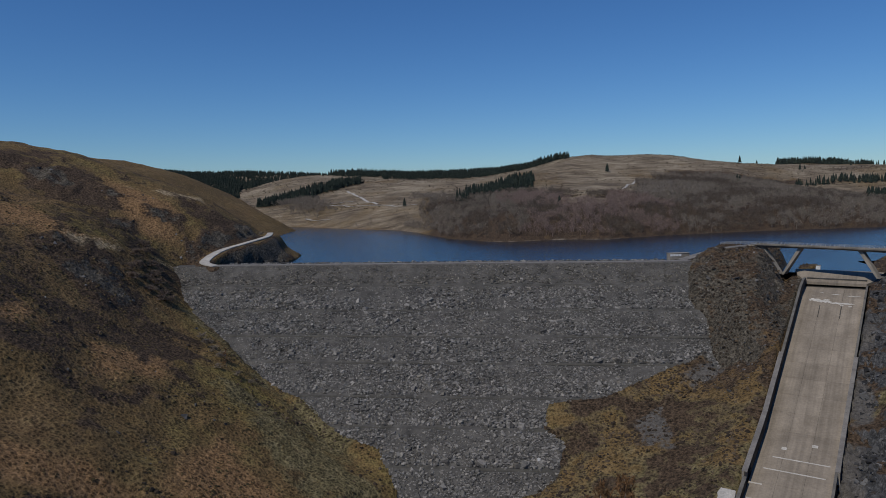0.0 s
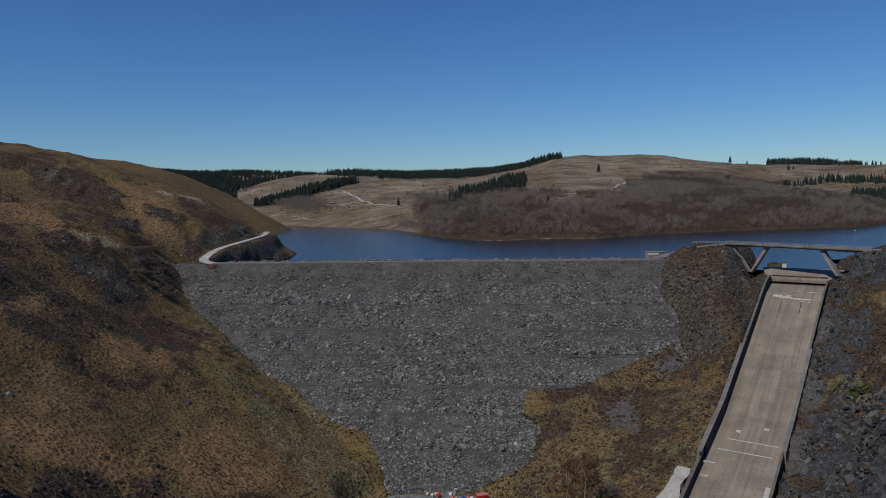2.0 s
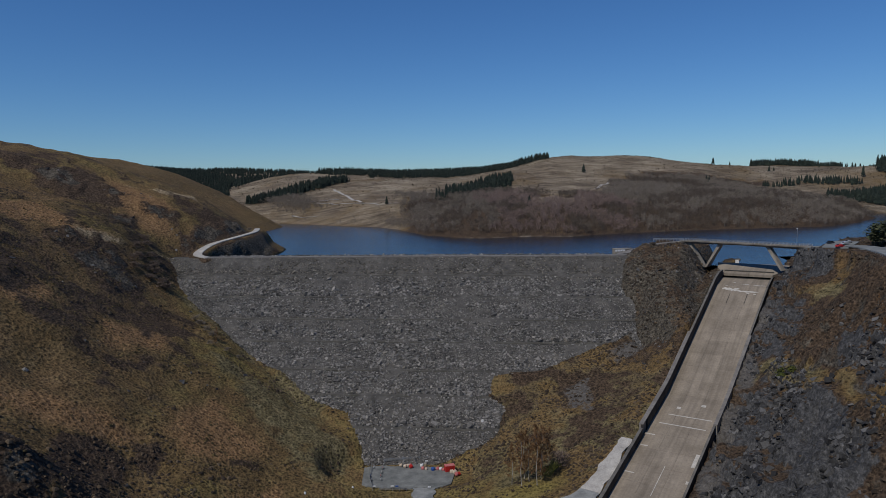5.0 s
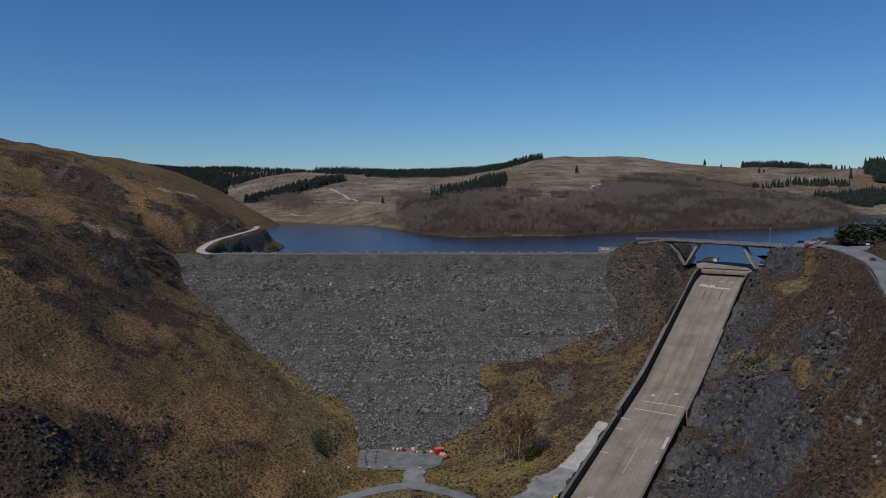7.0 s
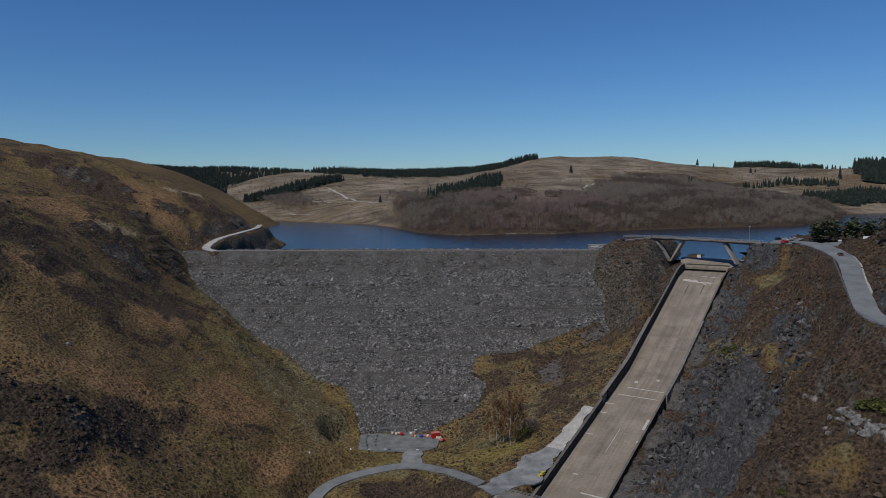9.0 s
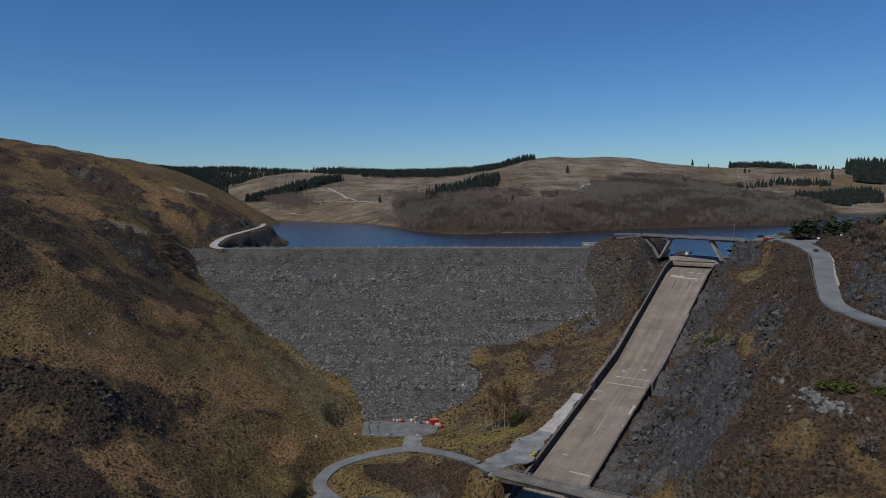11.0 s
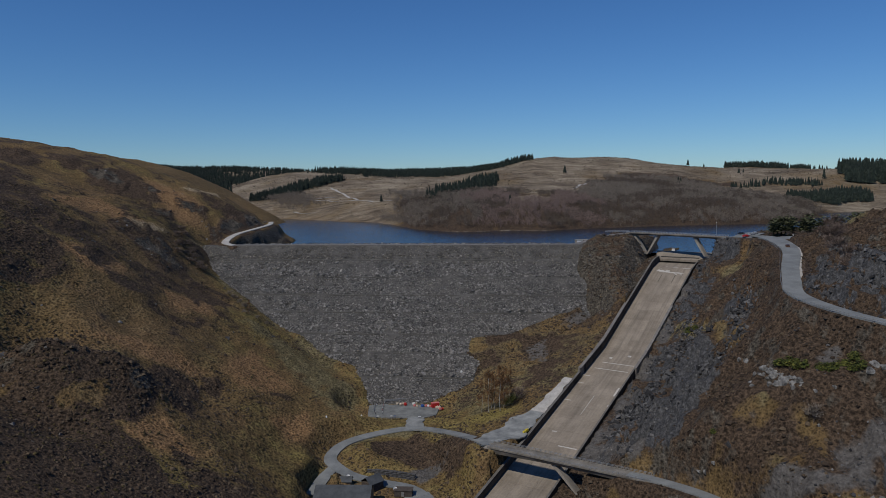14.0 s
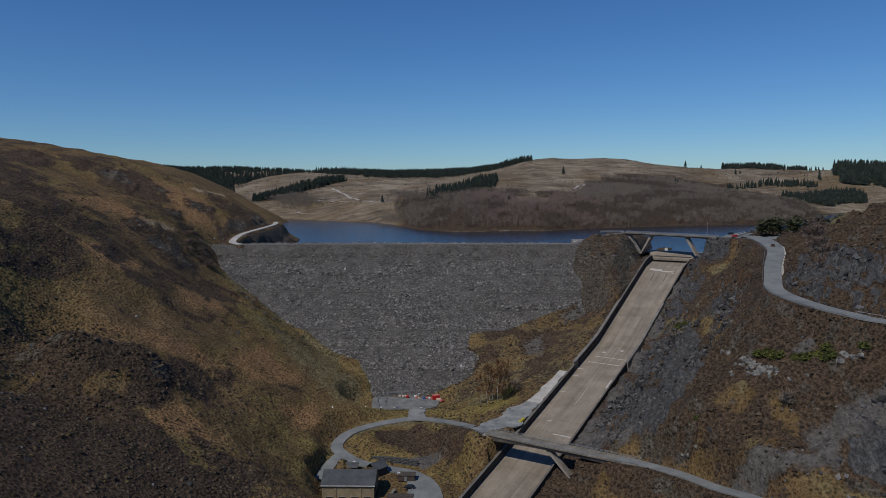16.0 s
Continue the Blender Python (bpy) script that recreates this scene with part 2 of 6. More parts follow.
M_SLATEROCK = islands("dark_slate", [(0.0, (0.020, 0.020, 0.021)), (0.6, (0.058, 0.0575, 0.058)), (1.0, (0.145, 0.142, 0.138))], 0.7, strength=0.8, dist=0.2)
M_PALEROCK = islands("pale_lichened_rock", [(0.0, (0.09, 0.087, 0.081)), (0.6, (0.20, 0.194, 0.18)), (1.0, (0.40, 0.39, 0.365))], 0.5, strength=0.8, dist=0.2)
M_OUTCROP = grainy("lichened_outcrop", (0.030, 0.029, 0.026), (0.33, 0.322, 0.30), 1.3, 0.35, 0.92, 0.9, 0.25, stain=0.5)
M_HEATHER = islands("heather_tufts", [(0.0, (0.024, 0.018, 0.013)), (0.6, (0.056, 0.040, 0.027)), (1.0, (0.118, 0.087, 0.055))], 0.4)
M_RUSH = islands("rush_tussocks", [(0.0, (0.028, 0.022, 0.009)), (0.6, (0.058, 0.044, 0.018)), (1.0, (0.120, 0.090, 0.036))], 0.4)
M_GORSE = islands("gorse_leaves", [(0.0, (0.030, 0.040, 0.010)), (0.6, (0.070, 0.082, 0.018)), (1.0, (0.145, 0.140, 0.030))], 0.4)
M_BARE = islands("bare_twigs", [(0.0, (0.145, 0.121, 0.096)), (0.5, (0.196, 0.166, 0.133)), (1.0, (0.262, 0.224, 0.183))], 2.0)
M_REDWOOD = islands("reddish_twigs", [(0.0, (0.165, 0.120, 0.102)), (0.5, (0.215, 0.158, 0.136)), (1.0, (0.275, 0.206, 0.178))], 2.0)
M_DIMWOOD = islands("dark_twigs", [(0.0, (0.072, 0.058, 0.045)), (0.5, (0.112, 0.090, 0.070)), (1.0, (0.165, 0.135, 0.106))], 2.0)
M_BIRCH = islands("birch_twigs", [(0.0, (0.105, 0.056, 0.026)), (0.6, (0.180, 0.098, 0.044)), (1.0, (0.27, 0.160, 0.078))], 1.0)
M_SCRUB = islands("dark_scrub_twigs", [(0.0, (0.10, 0.074, 0.058)), (0.6, (0.175, 0.130, 0.102)), (1.0, (0.26, 0.20, 0.16))], 1.0)
M_BIRCHBARK = grainy("birch_bark", (0.22, 0.20, 0.17), (0.50, 0.47, 0.42), 0.6, 0.1, 0.9)
M_BARK = grainy("bark", (0.055, 0.042, 0.032), (0.12, 0.095, 0.072), 0.6, 0.1, 0.95)
M_CONIFER = islands("spruce_needles", [(0.0, (0.012, 0.019, 0.016)), (0.6, (0.023, 0.034, 0.027)), (1.0, (0.040, 0.053, 0.039))], 2.0)
M_PINE = islands("pine_needles", [(0.0, (0.034, 0.042, 0.018)), (0.6, (0.072, 0.080, 0.036)), (1.0, (0.130, 0.132, 0.066))], 1.0)
M_ROOF = grainy("slate_grey_roof", (0.045, 0.050, 0.054), (0.085, 0.092, 0.097), 3.0, 0.4, 0.75, 0.2, 0.02)
M_STONEWALL = grainy("tan_block_wall", (0.19, 0.155, 0.095), (0.31, 0.255, 0.165), 3.0, 0.4, 0.9, 0.3, 0.03, stain=0.4)
M_TIMBER = grainy("dark_timber", (0.045, 0.036, 0.030), (0.10, 0.082, 0.068), 1.0, 0.2, 0.9)
M_STEEL = grainy("galvanised_steel", (0.30, 0.31, 0.31), (0.45, 0.46, 0.46), 1.0, 0.2, 0.5, metal=0.6)
M_GLASS = grainy("dark_glass", (0.012, 0.014, 0.017), (0.02, 0.022, 0.026), 1.0, 0.3, 0.08, 0.0, 0.01, spec=0.6)
M_WHITE = grainy("white_paint", (0.62, 0.62, 0.60), (0.80, 0.80, 0.78), 1.0, 0.2, 0.6)
M_RED = grainy("red_paint", (0.36, 0.018, 0.016), (0.52, 0.030, 0.024), 1.0, 0.2, 0.5)
M_BLUE = grainy("blue_plastic", (0.02, 0.06, 0.22), (0.03, 0.10, 0.34), 1.0, 0.2, 0.5)
M_CREAM = grainy("cream_sacking", (0.46, 0.36, 0.26), (0.66, 0.54, 0.42), 0.6, 0.15, 0.9)
M_PINK = grainy("faded_red_sheet", (0.40, 0.10, 0.10), (0.62, 0.22, 0.2), 0.6, 0.15, 0.8)
M_BLACKCAR = grainy("black_car_paint", (0.012, 0.014, 0.020), (0.020, 0.023, 0.031), 1.0, 0.3, 0.25, 0.0, spec=0.6)
M_SILVER = grainy("silver_car_paint", (0.42, 0.43, 0.45), (0.55, 0.56, 0.58), 1.0, 0.3, 0.3, 0.0, metal=0.3, spec=0.6)
M_ORANGECAR = grainy("bronze_car_paint", (0.075, 0.036, 0.016), (0.11, 0.055, 0.024), 1.0, 0.3, 0.3, 0.0, spec=0.6)
M_RUBBER = grainy("tyre_rubber", (0.015, 0.015, 0.015), (0.03, 0.03, 0.03), 0.5, 0.1, 0.9)
M_YELLOW = grainy("yellow_paint", (0.50, 0.38, 0.03), (0.66, 0.52, 0.05), 0.6, 0.15, 0.7)


# ---- mesh helpers ----
def mesh_object(name, verts, faces, mat, parent=None, smooth=False):
    me = bpy.data.meshes.new(name)
    me.from_pydata(verts, [], faces)
    me.materials.append(mat)
    if smooth:
        me.shade_smooth()
    me.update()
    ob = new(name, me)
    if parent is not None:
        ob.parent = parent
    return ob


def part(name, bm, mat, parent=None, label="", smooth=False):
    """Links a bmesh as one mesh object, under a thing or a part."""
    me = bpy.data.meshes.new(name)
    bmesh.ops.recalc_face_normals(bm, faces=bm.faces)
    bm.to_mesh(me)
    bm.free()
    me.materials.append(mat)
    if smooth:
        me.shade_smooth()
    ob = new(name, me)
    if parent is not None:
        ob.parent = parent
    if label:
        tagged(ob, label)
    return ob


def thing(name, m, label, category, group="", kind=""):
    ob = new(name)
    ob.matrix_world = m
    ob.empty_display_size = 0.2
    return tagged(ob, label, category, group, kind)


def add_box(bm, x0, x1, y0, y1, z0, z1, bevel=0.0, m=None):
    made = bmesh.ops.create_cube(bm, size=1.0)["verts"]
    for v in made:
        v.co = Vector((x0 + (v.co.x + 0.5) * (x1 - x0), y0 + (v.co.y + 0.5) * (y1 - y0), z0 + (v.co.z + 0.5) * (z1 - z0)))
    if bevel:
        edges = list({e for v in made for e in v.link_edges})
        out = bmesh.ops.bevel(bm, geom=edges, offset=bevel, segments=1, affect="EDGES")
        made = list({v for f in out["faces"] for v in f.verts} | {v for v in made if v.is_valid})
    if m is not None:
        bmesh.ops.transform(bm, matrix=m, verts=made)
    return bm


def box(x0, x1, y0, y1, z0, z1, bevel=0.0, m=None):
    return add_box(bmesh.new(), x0, x1, y0, y1, z0, z1, bevel, m)


def loft(rings, closed=True, caps=True):
    """A skin over rings of equally many points."""
    bm = bmesh.new()
    vs = [[bm.verts.new(p) for p in r] for r in rings]
    n = len(rings[0])
    for a, b in zip(vs, vs[1:]):
        for i in range(n if closed else n - 1):
            j = (i + 1) % n
            bm.faces.new((a[i], a[j], b[j], b[i]))
    if caps and closed:
        bm.faces.new(vs[0][::-1])
        bm.faces.new(vs[-1])
    return bm


def tube(path, r0, r1, sides=6):
    rings = []
    for k, p in enumerate(path):
        a, b = Vector(path[max(0, k - 1)]), Vector(path[min(len(path) - 1, k + 1)])
        q = (b - a).to_track_quat("Z", "Y")
        r = r0 + (r1 - r0) * k / max(1, len(path) - 1)
        rings.append([Vector(p) + q @ Vector((r * math.cos(2 * math.pi * i / sides), r * math.sin(2 * math.pi * i / sides), 0)) for i in range(sides)])
    return loft(rings)
# ---- the lie of the land ----
WATER = -5.8


def lattice(ix, iy, seed):
    h = (ix.astype(np.int64) * 374761393 + iy.astype(np.int64) * 668265263 + seed * 1442695041) & 0x7FFFFFFF
    h = ((h ^ (h >> 13)) * 1274126177) & 0x7FFFFFFF
    return ((h ^ (h >> 16)) & 0xFFFF) / 65535.0


def vnoise(x, y, size, seed=0):
    """Smooth noise from -1 to 1 with features of that size."""
    x, y = np.asarray(x, float) / size, np.asarray(y, float) / size
    ix, iy = np.floor(x), np.floor(y)
    fx, fy = x - ix, y - iy
    fx, fy = fx * fx * fx * (fx * (fx * 6 - 15) + 10), fy * fy * fy * (fy * (fy * 6 - 15) + 10)
    a, b = lattice(ix, iy, seed), lattice(ix + 1, iy, seed)
    c, d = lattice(ix, iy + 1, seed), lattice(ix + 1, iy + 1, seed)
    return ((a * (1 - fx) + b * fx) * (1 - fy) + (c * (1 - fx) + d * fx) * fy) * 2 - 1


def fbm(x, y, size, octaves=4, seed=0, gain=0.5):
    out, amp = 0.0, 1.0
    for k in range(octaves):
        out = out + amp * vnoise(x + 17.3 * k, y - 9.1 * k, size / 2**k, seed + k)
        amp *= gain
    return out


def ridged(x, y, size, octaves=4, seed=0):
    out, amp = 0.0, 1.0
    for k in range(octaves):
        out = out + amp * (1 - 2 * np.abs(vnoise(x + 5.7 * k, y + 3.3 * k, size / 2**k, seed + k)))
        amp *= 0.55
    return out


def step(a, b, v):
    u = np.clip((np.asarray(v, float) - a) / (b - a), 0, 1)
    return u * u * (3 - 2 * u)


def smax(a, b, k):
    h = np.clip(0.5 + 0.5 * (a - b) / k, 0, 1)
    return b + (a - b) * h + k * h * (1 - h)


def bell(x, y, cx, cy, sx, sy):
    return np.exp(-0.5 * (((x - cx) / sx) ** 2 + ((y - cy) / sy) ** 2))


def to_line(x, y, line):
    """Distance to a line of (x, y, ...) points, and its further values at the nearest place."""
    best = np.full(np.shape(x), 1e9)
    vals = [np.zeros(np.shape(x)) for _ in line[0][2:]]
    for p, q in zip(line, line[1:]):
        dx, dy = q[0] - p[0], q[1] - p[1]
        u = np.clip(((x - p[0]) * dx + (y - p[1]) * dy) / (dx * dx + dy * dy), 0, 1)
        d = np.hypot(x - p[0] - u * dx, y - p[1] - u * dy)
        near = d < best
        best = np.where(near, d, best)
        vals = [np.where(near, a + (b - a) * u, v) for v, a, b in zip(vals, p[2:], q[2:])]
    return (best, *vals)


# the spillway: a straight concrete chute, by distance down it (s) and across it (u, from its left wall)
CHUTE_AT, CHUTE_W = (197.2, -18.4), 24.1
CHUTE_D = (math.sin(3.767), math.cos(3.767))
CHUTE_N = (-CHUTE_D[1], CHUTE_D[0])


def chute_su(x, y):
    x, y = x - CHUTE_AT[0], y - CHUTE_AT[1]
    return x * CHUTE_D[0] + y * CHUTE_D[1], x * CHUTE_N[0] + y * CHUTE_N[1]


def chute_xy(s, u):
    return CHUTE_AT[0] + s * CHUTE_D[0] + u * CHUTE_N[0], CHUTE_AT[1] + s * CHUTE_D[1] + u * CHUTE_N[1]


def chute_w(s):
    """The chute narrows a little below its head."""
    return np.interp(s, [60, 150], [CHUTE_W, 22.3])


def chute_z(s):
    return np.interp(s, [0, 45, 60, 150, 250, 330, 450], [-7, -9.6, -12.1, -45.3, -67.9, -85, -100])


# roads: x, y, z, half width
WEST_TRACK = [(-118, 6, 0.3, 2.6), (-126, 12, 1.6, 2.6), (-127, 26, 3.8, 2.5), (-124, 42, 6.2, 2.4), (-115, 60, 8.6, 2.2), (-109, 88, 10.3, 2.0), (-113, 118, 11, 2)]
CREST_ROAD = [(-118, 8.0, 0.3, 3.0), (0, -8.9, 0.3, 3.0), (114, -26, 0.3, 3.0), (126, -24, 0.9, 3.0), (134, -21, 2.6, 2.8), (146, -21, 5.5, 2.6), (160, -27, 7.6, 2.6)]
EAST_ROAD = [(203, -78, 7.7, 3.2), (214, -96, 9.8, 5.0), (208, -128, 10.2, 5.0), (191, -172, 9.0, 4.0), (166, -215, 6.0, 3.4), (154, -237, 3.0, 3.4), (148, -249, 1.3, 3.4), (145, -263, 0.7, 3.4), (145.5, -280, 0.0, 3.2), (149, -294, -0.6, 3.0), (155, -305, -1.0, 3.0), (185, -335, -1.0, 3.0)]
CAR_PARK = [(204, -99, 9.3, 5.5), (214, -88, 10.0, 6.0), (224, -78, 10.2, 5.0)]
JUNCTION = [(207, -122, 10.1, 7.0), (226, -117, 10.3, 7.0), (248, -113, 10.6, 5.5)]
LOOP_ROAD = [(36, -232, -60.2, 2.6), (31, -214, -64.0, 2.6), (22, -192, -69.4, 2.7), (7, -176, -73.0, 2.8), (-12, -179, -74.2, 2.8), (-25, -187, -75.3, 2.8), (-30, -199, -76.6, 2.8), (-26, -208, -77.4, 2.8), (-18, -216, -78.2, 2.6), (-6, -221.5, -78.9, 2.6), (4, -226, -79.3, 2.8), (9, -234, -79.5, 4.0)]
HOUSE_YARD = [(7, -231, -79.5, 5.0), (9, -241, -79.5, 6.5), (9, -252, -79.5, 7.5)]
HOUSE_SPUR = [(-27, -207, -77.3, 2.6), (-31, -216, -78.2, 2.8), (-34, -230, -79.0, 2.8)]
LOWER_EAST = [(81, -264.1, -59.95, 2.4), (89, -271, -59.3, 2.4), (96, -285, -57.0, 2.4), (101, -303, -54.0, 2.4), (105, -320, -50.0, 2.4), (113, -350, -46, 2.4)]
TOE_PAD = [(-16, -146, -74.2, 9.5), (-2, -146, -74.2, 11.0), (10, -147, -74.0, 10.0), (20, -149, -74.0, 6.0)]
PAD_LINK = [(8, -158, -74.0, 4.0), (7, -176, -73.2, 4.0)]
SPOIL_TRACK = [(chute_xy(190, -4.0)[0], chute_xy(190, -4.0)[1], -52.2, 2.3), (chute_xy(222, -5.4)[0], chute_xy(222, -5.4)[1], -60.0, 3.5), (chute_xy(243, -8.8)[0], chute_xy(243, -8.8)[1], -62.4, 6.4), (34, -226, -61.6, 4.6)]
BRIDGE_END = [(72, -257.5, -63.0, 3.2), (87.5, -268.6, -60.6, 3.2)]
HOUSE_PAD = [(-20, -240, -79.6, 9.5), (8, -241, -79.6, 8.0)]
LEVELLED = [BRIDGE_END, WEST_TRACK, CREST_ROAD[2:], EAST_ROAD, CAR_PARK, JUNCTION, LOOP_ROAD, LOWER_EAST, TOE_PAD, PAD_LINK, SPOIL_TRACK, HOUSE_PAD, HOUSE_YARD, HOUSE_SPUR]

# shore of the reservoir on the far side, from the western inlet round the wooded headland to the eastern arm
FAR_SHORE = [(-900, 900), (-420, 640), (-240, 545), (-160, 520), (-88, 440), (-40, 404), (-12, 348), (18, 245), (50, 202), (66, 196), (114, 206), (148, 196), (196, 219), (280, 244), (372, 256), (424, 262), (478, 302), (572, 398), (582, 450), (620, 490), (700, 522), (900, 560), (1400, 560), (4400, 500)]


def inside_far(x, y):
    """How far a place lies behind the far shore (negative: on the water's side)."""
    sx = np.array([p[0] for p in FAR_SHORE], float)
    d, = to_line(x, y, FAR_SHORE)
    ins = np.zeros(np.shape(x), bool)
    loop = FAR_SHORE + [(4400, 9000), (-9000, 9000), (-9000, 900)]
    for (ax, ay), (bx, by) in zip(loop, loop[1:] + loop[:1]):
        cross = ((ay > y) != (by > y)) & (x < (bx - ax) * (y - ay) / ((by - ay) if by != ay else 1e-9) + ax)
        ins ^= cross
    return np.where(ins, d, -d)


BERMS = (-8.7, -18.5, -27.8, -36.5, -46.6, -54.8, -64.5)


def crest_y(x):
    """Downstream edge of the crest, which runs a little askew."""
    return -13.5 - 0.15 * np.asarray(x, float)


def dam_face(x, y):
    """Level of the downstream face, with its narrow berms."""
    run = np.clip((crest_y(x) - np.asarray(y, float)) * 0.989, 0, None)
    knots_y, knots_z = [0.0], [0.0]
    for level in BERMS:
        knots_y += [knots_y[-1] + (knots_z[-1] - level) * 1.46, knots_y[-1] + (knots_z[-1] - level) * 1.46 + 1.6]
        knots_z += [level, level - 0.10]
    knots_y.append(knots_y[-1] + (knots_z[-1] + 90) * 1.46)
    knots_z.append(-90.0)
    return np.interp(run, knots_y, knots_z)


def west_hill(x, y):
    shift = np.interp(y, [-420, -330, -240, -190, -120, -60, -20, 15, 50, 84, 122, 150, 200, 300, 430, 520, 620, 800],
                      [4, 0, -7, 2, 2, -4, -7, -2, 26, 44, 42, 10, -40, -20, -12, -40, -120, -240])
    d = x - shift
    z = np.interp(d, [-2500, -900, -600, -420, -320, -265, -216, -195, -155, -125, -105, -85, -50, -25, -8, 60],
                  [152, 120, 106, 90, 75.6, 62.2, 43.5, 34, 8, -14, -25.5, -36.5, -57, -66, -74, -90])
    z = z + 11 * bell(x, y, -166, -24, 22, 34) - 5 * bell(x, y, -80, -175, 40, 35) - 11 * bell(x, y, -21, -256, 15, 13) - 7 * bell(x, y, -42, -212, 12, 26)
    return z


# what covers the ground, as outlines in plan
HEATHER_SLAB = [[(-128, -285), (-121, -275), (-114, -266), (-102, -261), (-93, -263), (-85, -268), (-78, -272), (-70, -285), (-64, -282), (-58, -282), (-50, -296), (-60, -350), (-150, -350), (-150, -300)], [(-98, -208), (-90, -195), (-85, -199), (-81, -211), (-86, -219), (-92, -228)], [(-145, -264), (-141, -247), (-130, -240), (-118, -236), (-106, -229), (-97, -224), (-90, -231), (-86, -246), (-89, -258), (-97, -262), (-101, -250), (-108, -251), (-118, -257), (-130, -260)], [(-86, -192), (-77, -188), (-78, -196), (-85, -197)], [(-61, -171), (-50, -164), (-51, -172), (-59, -176)], [(-75, -259), (-70, -257), (-69, -263), (-74, -264)]]
HEATHER_BANDS = [[(-103, -202), (-94, -193), (-85, -202), (-75, -235), (-81, -235), (-90, -234)], [(-89, -186), (-81, -181), (-79, -186), (-85, -192)], [(-171, -205), (-164, -185), (-156, -174), (-157, -188), (-167, -204), (-174, -216)], [(-182, -193), (-177, -173), (-174, -179), (-175, -197)], [(-185, -138), (-183, -116), (-174, -98), (-171, -104), (-172, -127), (-181, -136)], [(-157, -143), (-156, -124), (-149, -126), (-150, -147)], [(-288, 15), (-284, 41), (-269, 39), (-260, 20), (-259, -8), (-276, -4)], [(-263, 47), (-248, 51), (-239, 49), (-242, 32), (-256, 36)]]
SCRUBBY = [[(-78, -261), (-65, -258), (-51, -255), (-40, -259), (-49, -290), (-64, -288), (-75, -271)], [(-157, -240), (-145, -216), (-128, -214), (-112, -248), (-126, -269), (-142, -270)], [(-62, -261), (-56, -246), (-43, -244), (-43, -272), (-37, -279), (-54, -298), (-59, -286)], [(-37, -228), (-31, -224), (-31, -238), (-36, -246)]]
ROCK_WEST = [[(-234, 37), (-221, 52), (-199, 34), (-202, 16), (-220, 23)], [(-201, 49), (-182, 48), (-185, 33)], [(-158, -77), (-156, -48), (-147, -45), (-134, -62), (-136, -84), (-152, -80)], [(-151, 52), (-142, 33), (-134, 62), (-124, 98), (-114, 92), (-119, 62), (-130, 38), (-138, 20)], [(-122, 28), (-118, 44), (-110, 62), (-103, 90), (-94, 92), (-96, 62), (-106, 34), (-116, 20)], [(-171, 44), (-150, 54), (-150, 44), (-165, 37)], [(-181, -65), (-171, -49), (-162, -59), (-166, -80)], [(-179, 16), (-168, 27), (-164, 12), (-168, -8)]]
BROW_ROCK = [[(-143, -251), (-132, -246), (-122, -242), (-110, -235), (-101, -227), (-95, -228), (-90, -244), (-92, -256), (-98, -258), (-97, -247), (-101, -239), (-110, -244), (-122, -251), (-134, -256), (-142, -259)]]
BRACKEN_WEST = [[(-130, -208), (-117, -190), (-99, -181), (-86, -182), (-97, -198), (-112, -207)], [(-83, -175), (-76, -132), (-64, -146), (-51, -158), (-55, -172), (-73, -180)], [(-92, -256), (-88, -242), (-74, -250), (-65, -252), (-69, -263), (-82, -272), (-90, -264)], [(-57, -194), (-42, -174), (-38, -192), (-47, -205)], [(-212, -63), (-200, -22), (-172, -39), (-157, -21), (-163, -47), (-181, -61), (-195, -92)], [(-205, 65), (-171, 67), (-150, 54), (-146, 27), (-162, 17), (-181, 30)], [(-172, -150), (-150, -120), (-138, -128), (-146, -160)], [(-128, -120), (-104, -96), (-98, -112), (-118, -140)]]
GREEN_WEST = [[(-80, -207), (-63, -187), (-54, -189), (-44, -206), (-36, -210), (-34, -256), (-45, -243), (-57, -242), (-69, -238)], [(-135, -25), (-118, -22), (-100, -55), (-80, -82), (-62, -105), (-74, -108), (-96, -78), (-118, -46)]]
HEATHER_MOUND = [[(-16, -192), (-4, -184), (10, -182), (22, -191), (30, -207), (34, -222), (26, -226), (14, -214), (0, -207), (-11, -203)]]
STRAW_WEST = [[(-97, -91), (-80, -92), (-62, -98), (-40, -114), (-20, -126), (-18, -167), (-38, -164), (-68, -125)], [(-24, -182), (-16, -172), (8, -170), (24, -182), (31, -206), (22, -204), (8, -184), (-10, -186), (-22, -204)]]
PALE_STRAW = [[(-173, -43), (-165, -36), (-157, -19), (-150, -15), (-155, -39), (-166, -53)], [(-192, 62), (-170, 78), (-152, 97), (-148, 88), (-166, 70)], [(-150, -2), (-140, 14), (-133, 10), (-142, -8)]]
SLATE_CLIFF = [[(88, -262), (89, -232), (97, -205), (112, -172), (124, -157), (137, -151), (149, -156), (149, -172), (136, -214), (127, -236), (119, -252), (110, -258), (103, -264), (95, -268)], [(94, -270), (100, -280), (104, -290), (104, -296), (100, -294), (96, -282), (92, -274)], [(189, -86), (199, -78), (202, -97), (203, -109), (196, -114), (189, -101)], [(182, -89), (187, -99), (167, -138), (154, -129), (152, -116), (168, -94)]]
SLATE_CUT = [[(154, -180), (172, -155), (158, -204), (134, -240), (130, -236), (140, -211)], [(160, -230), (180, -213), (190, -203), (196, -212), (190, -240), (176, -275), (160, -294), (152, -276), (152, -247)], [(128, -321), (146, -316), (150, -330), (134, -338), (124, -329)]]
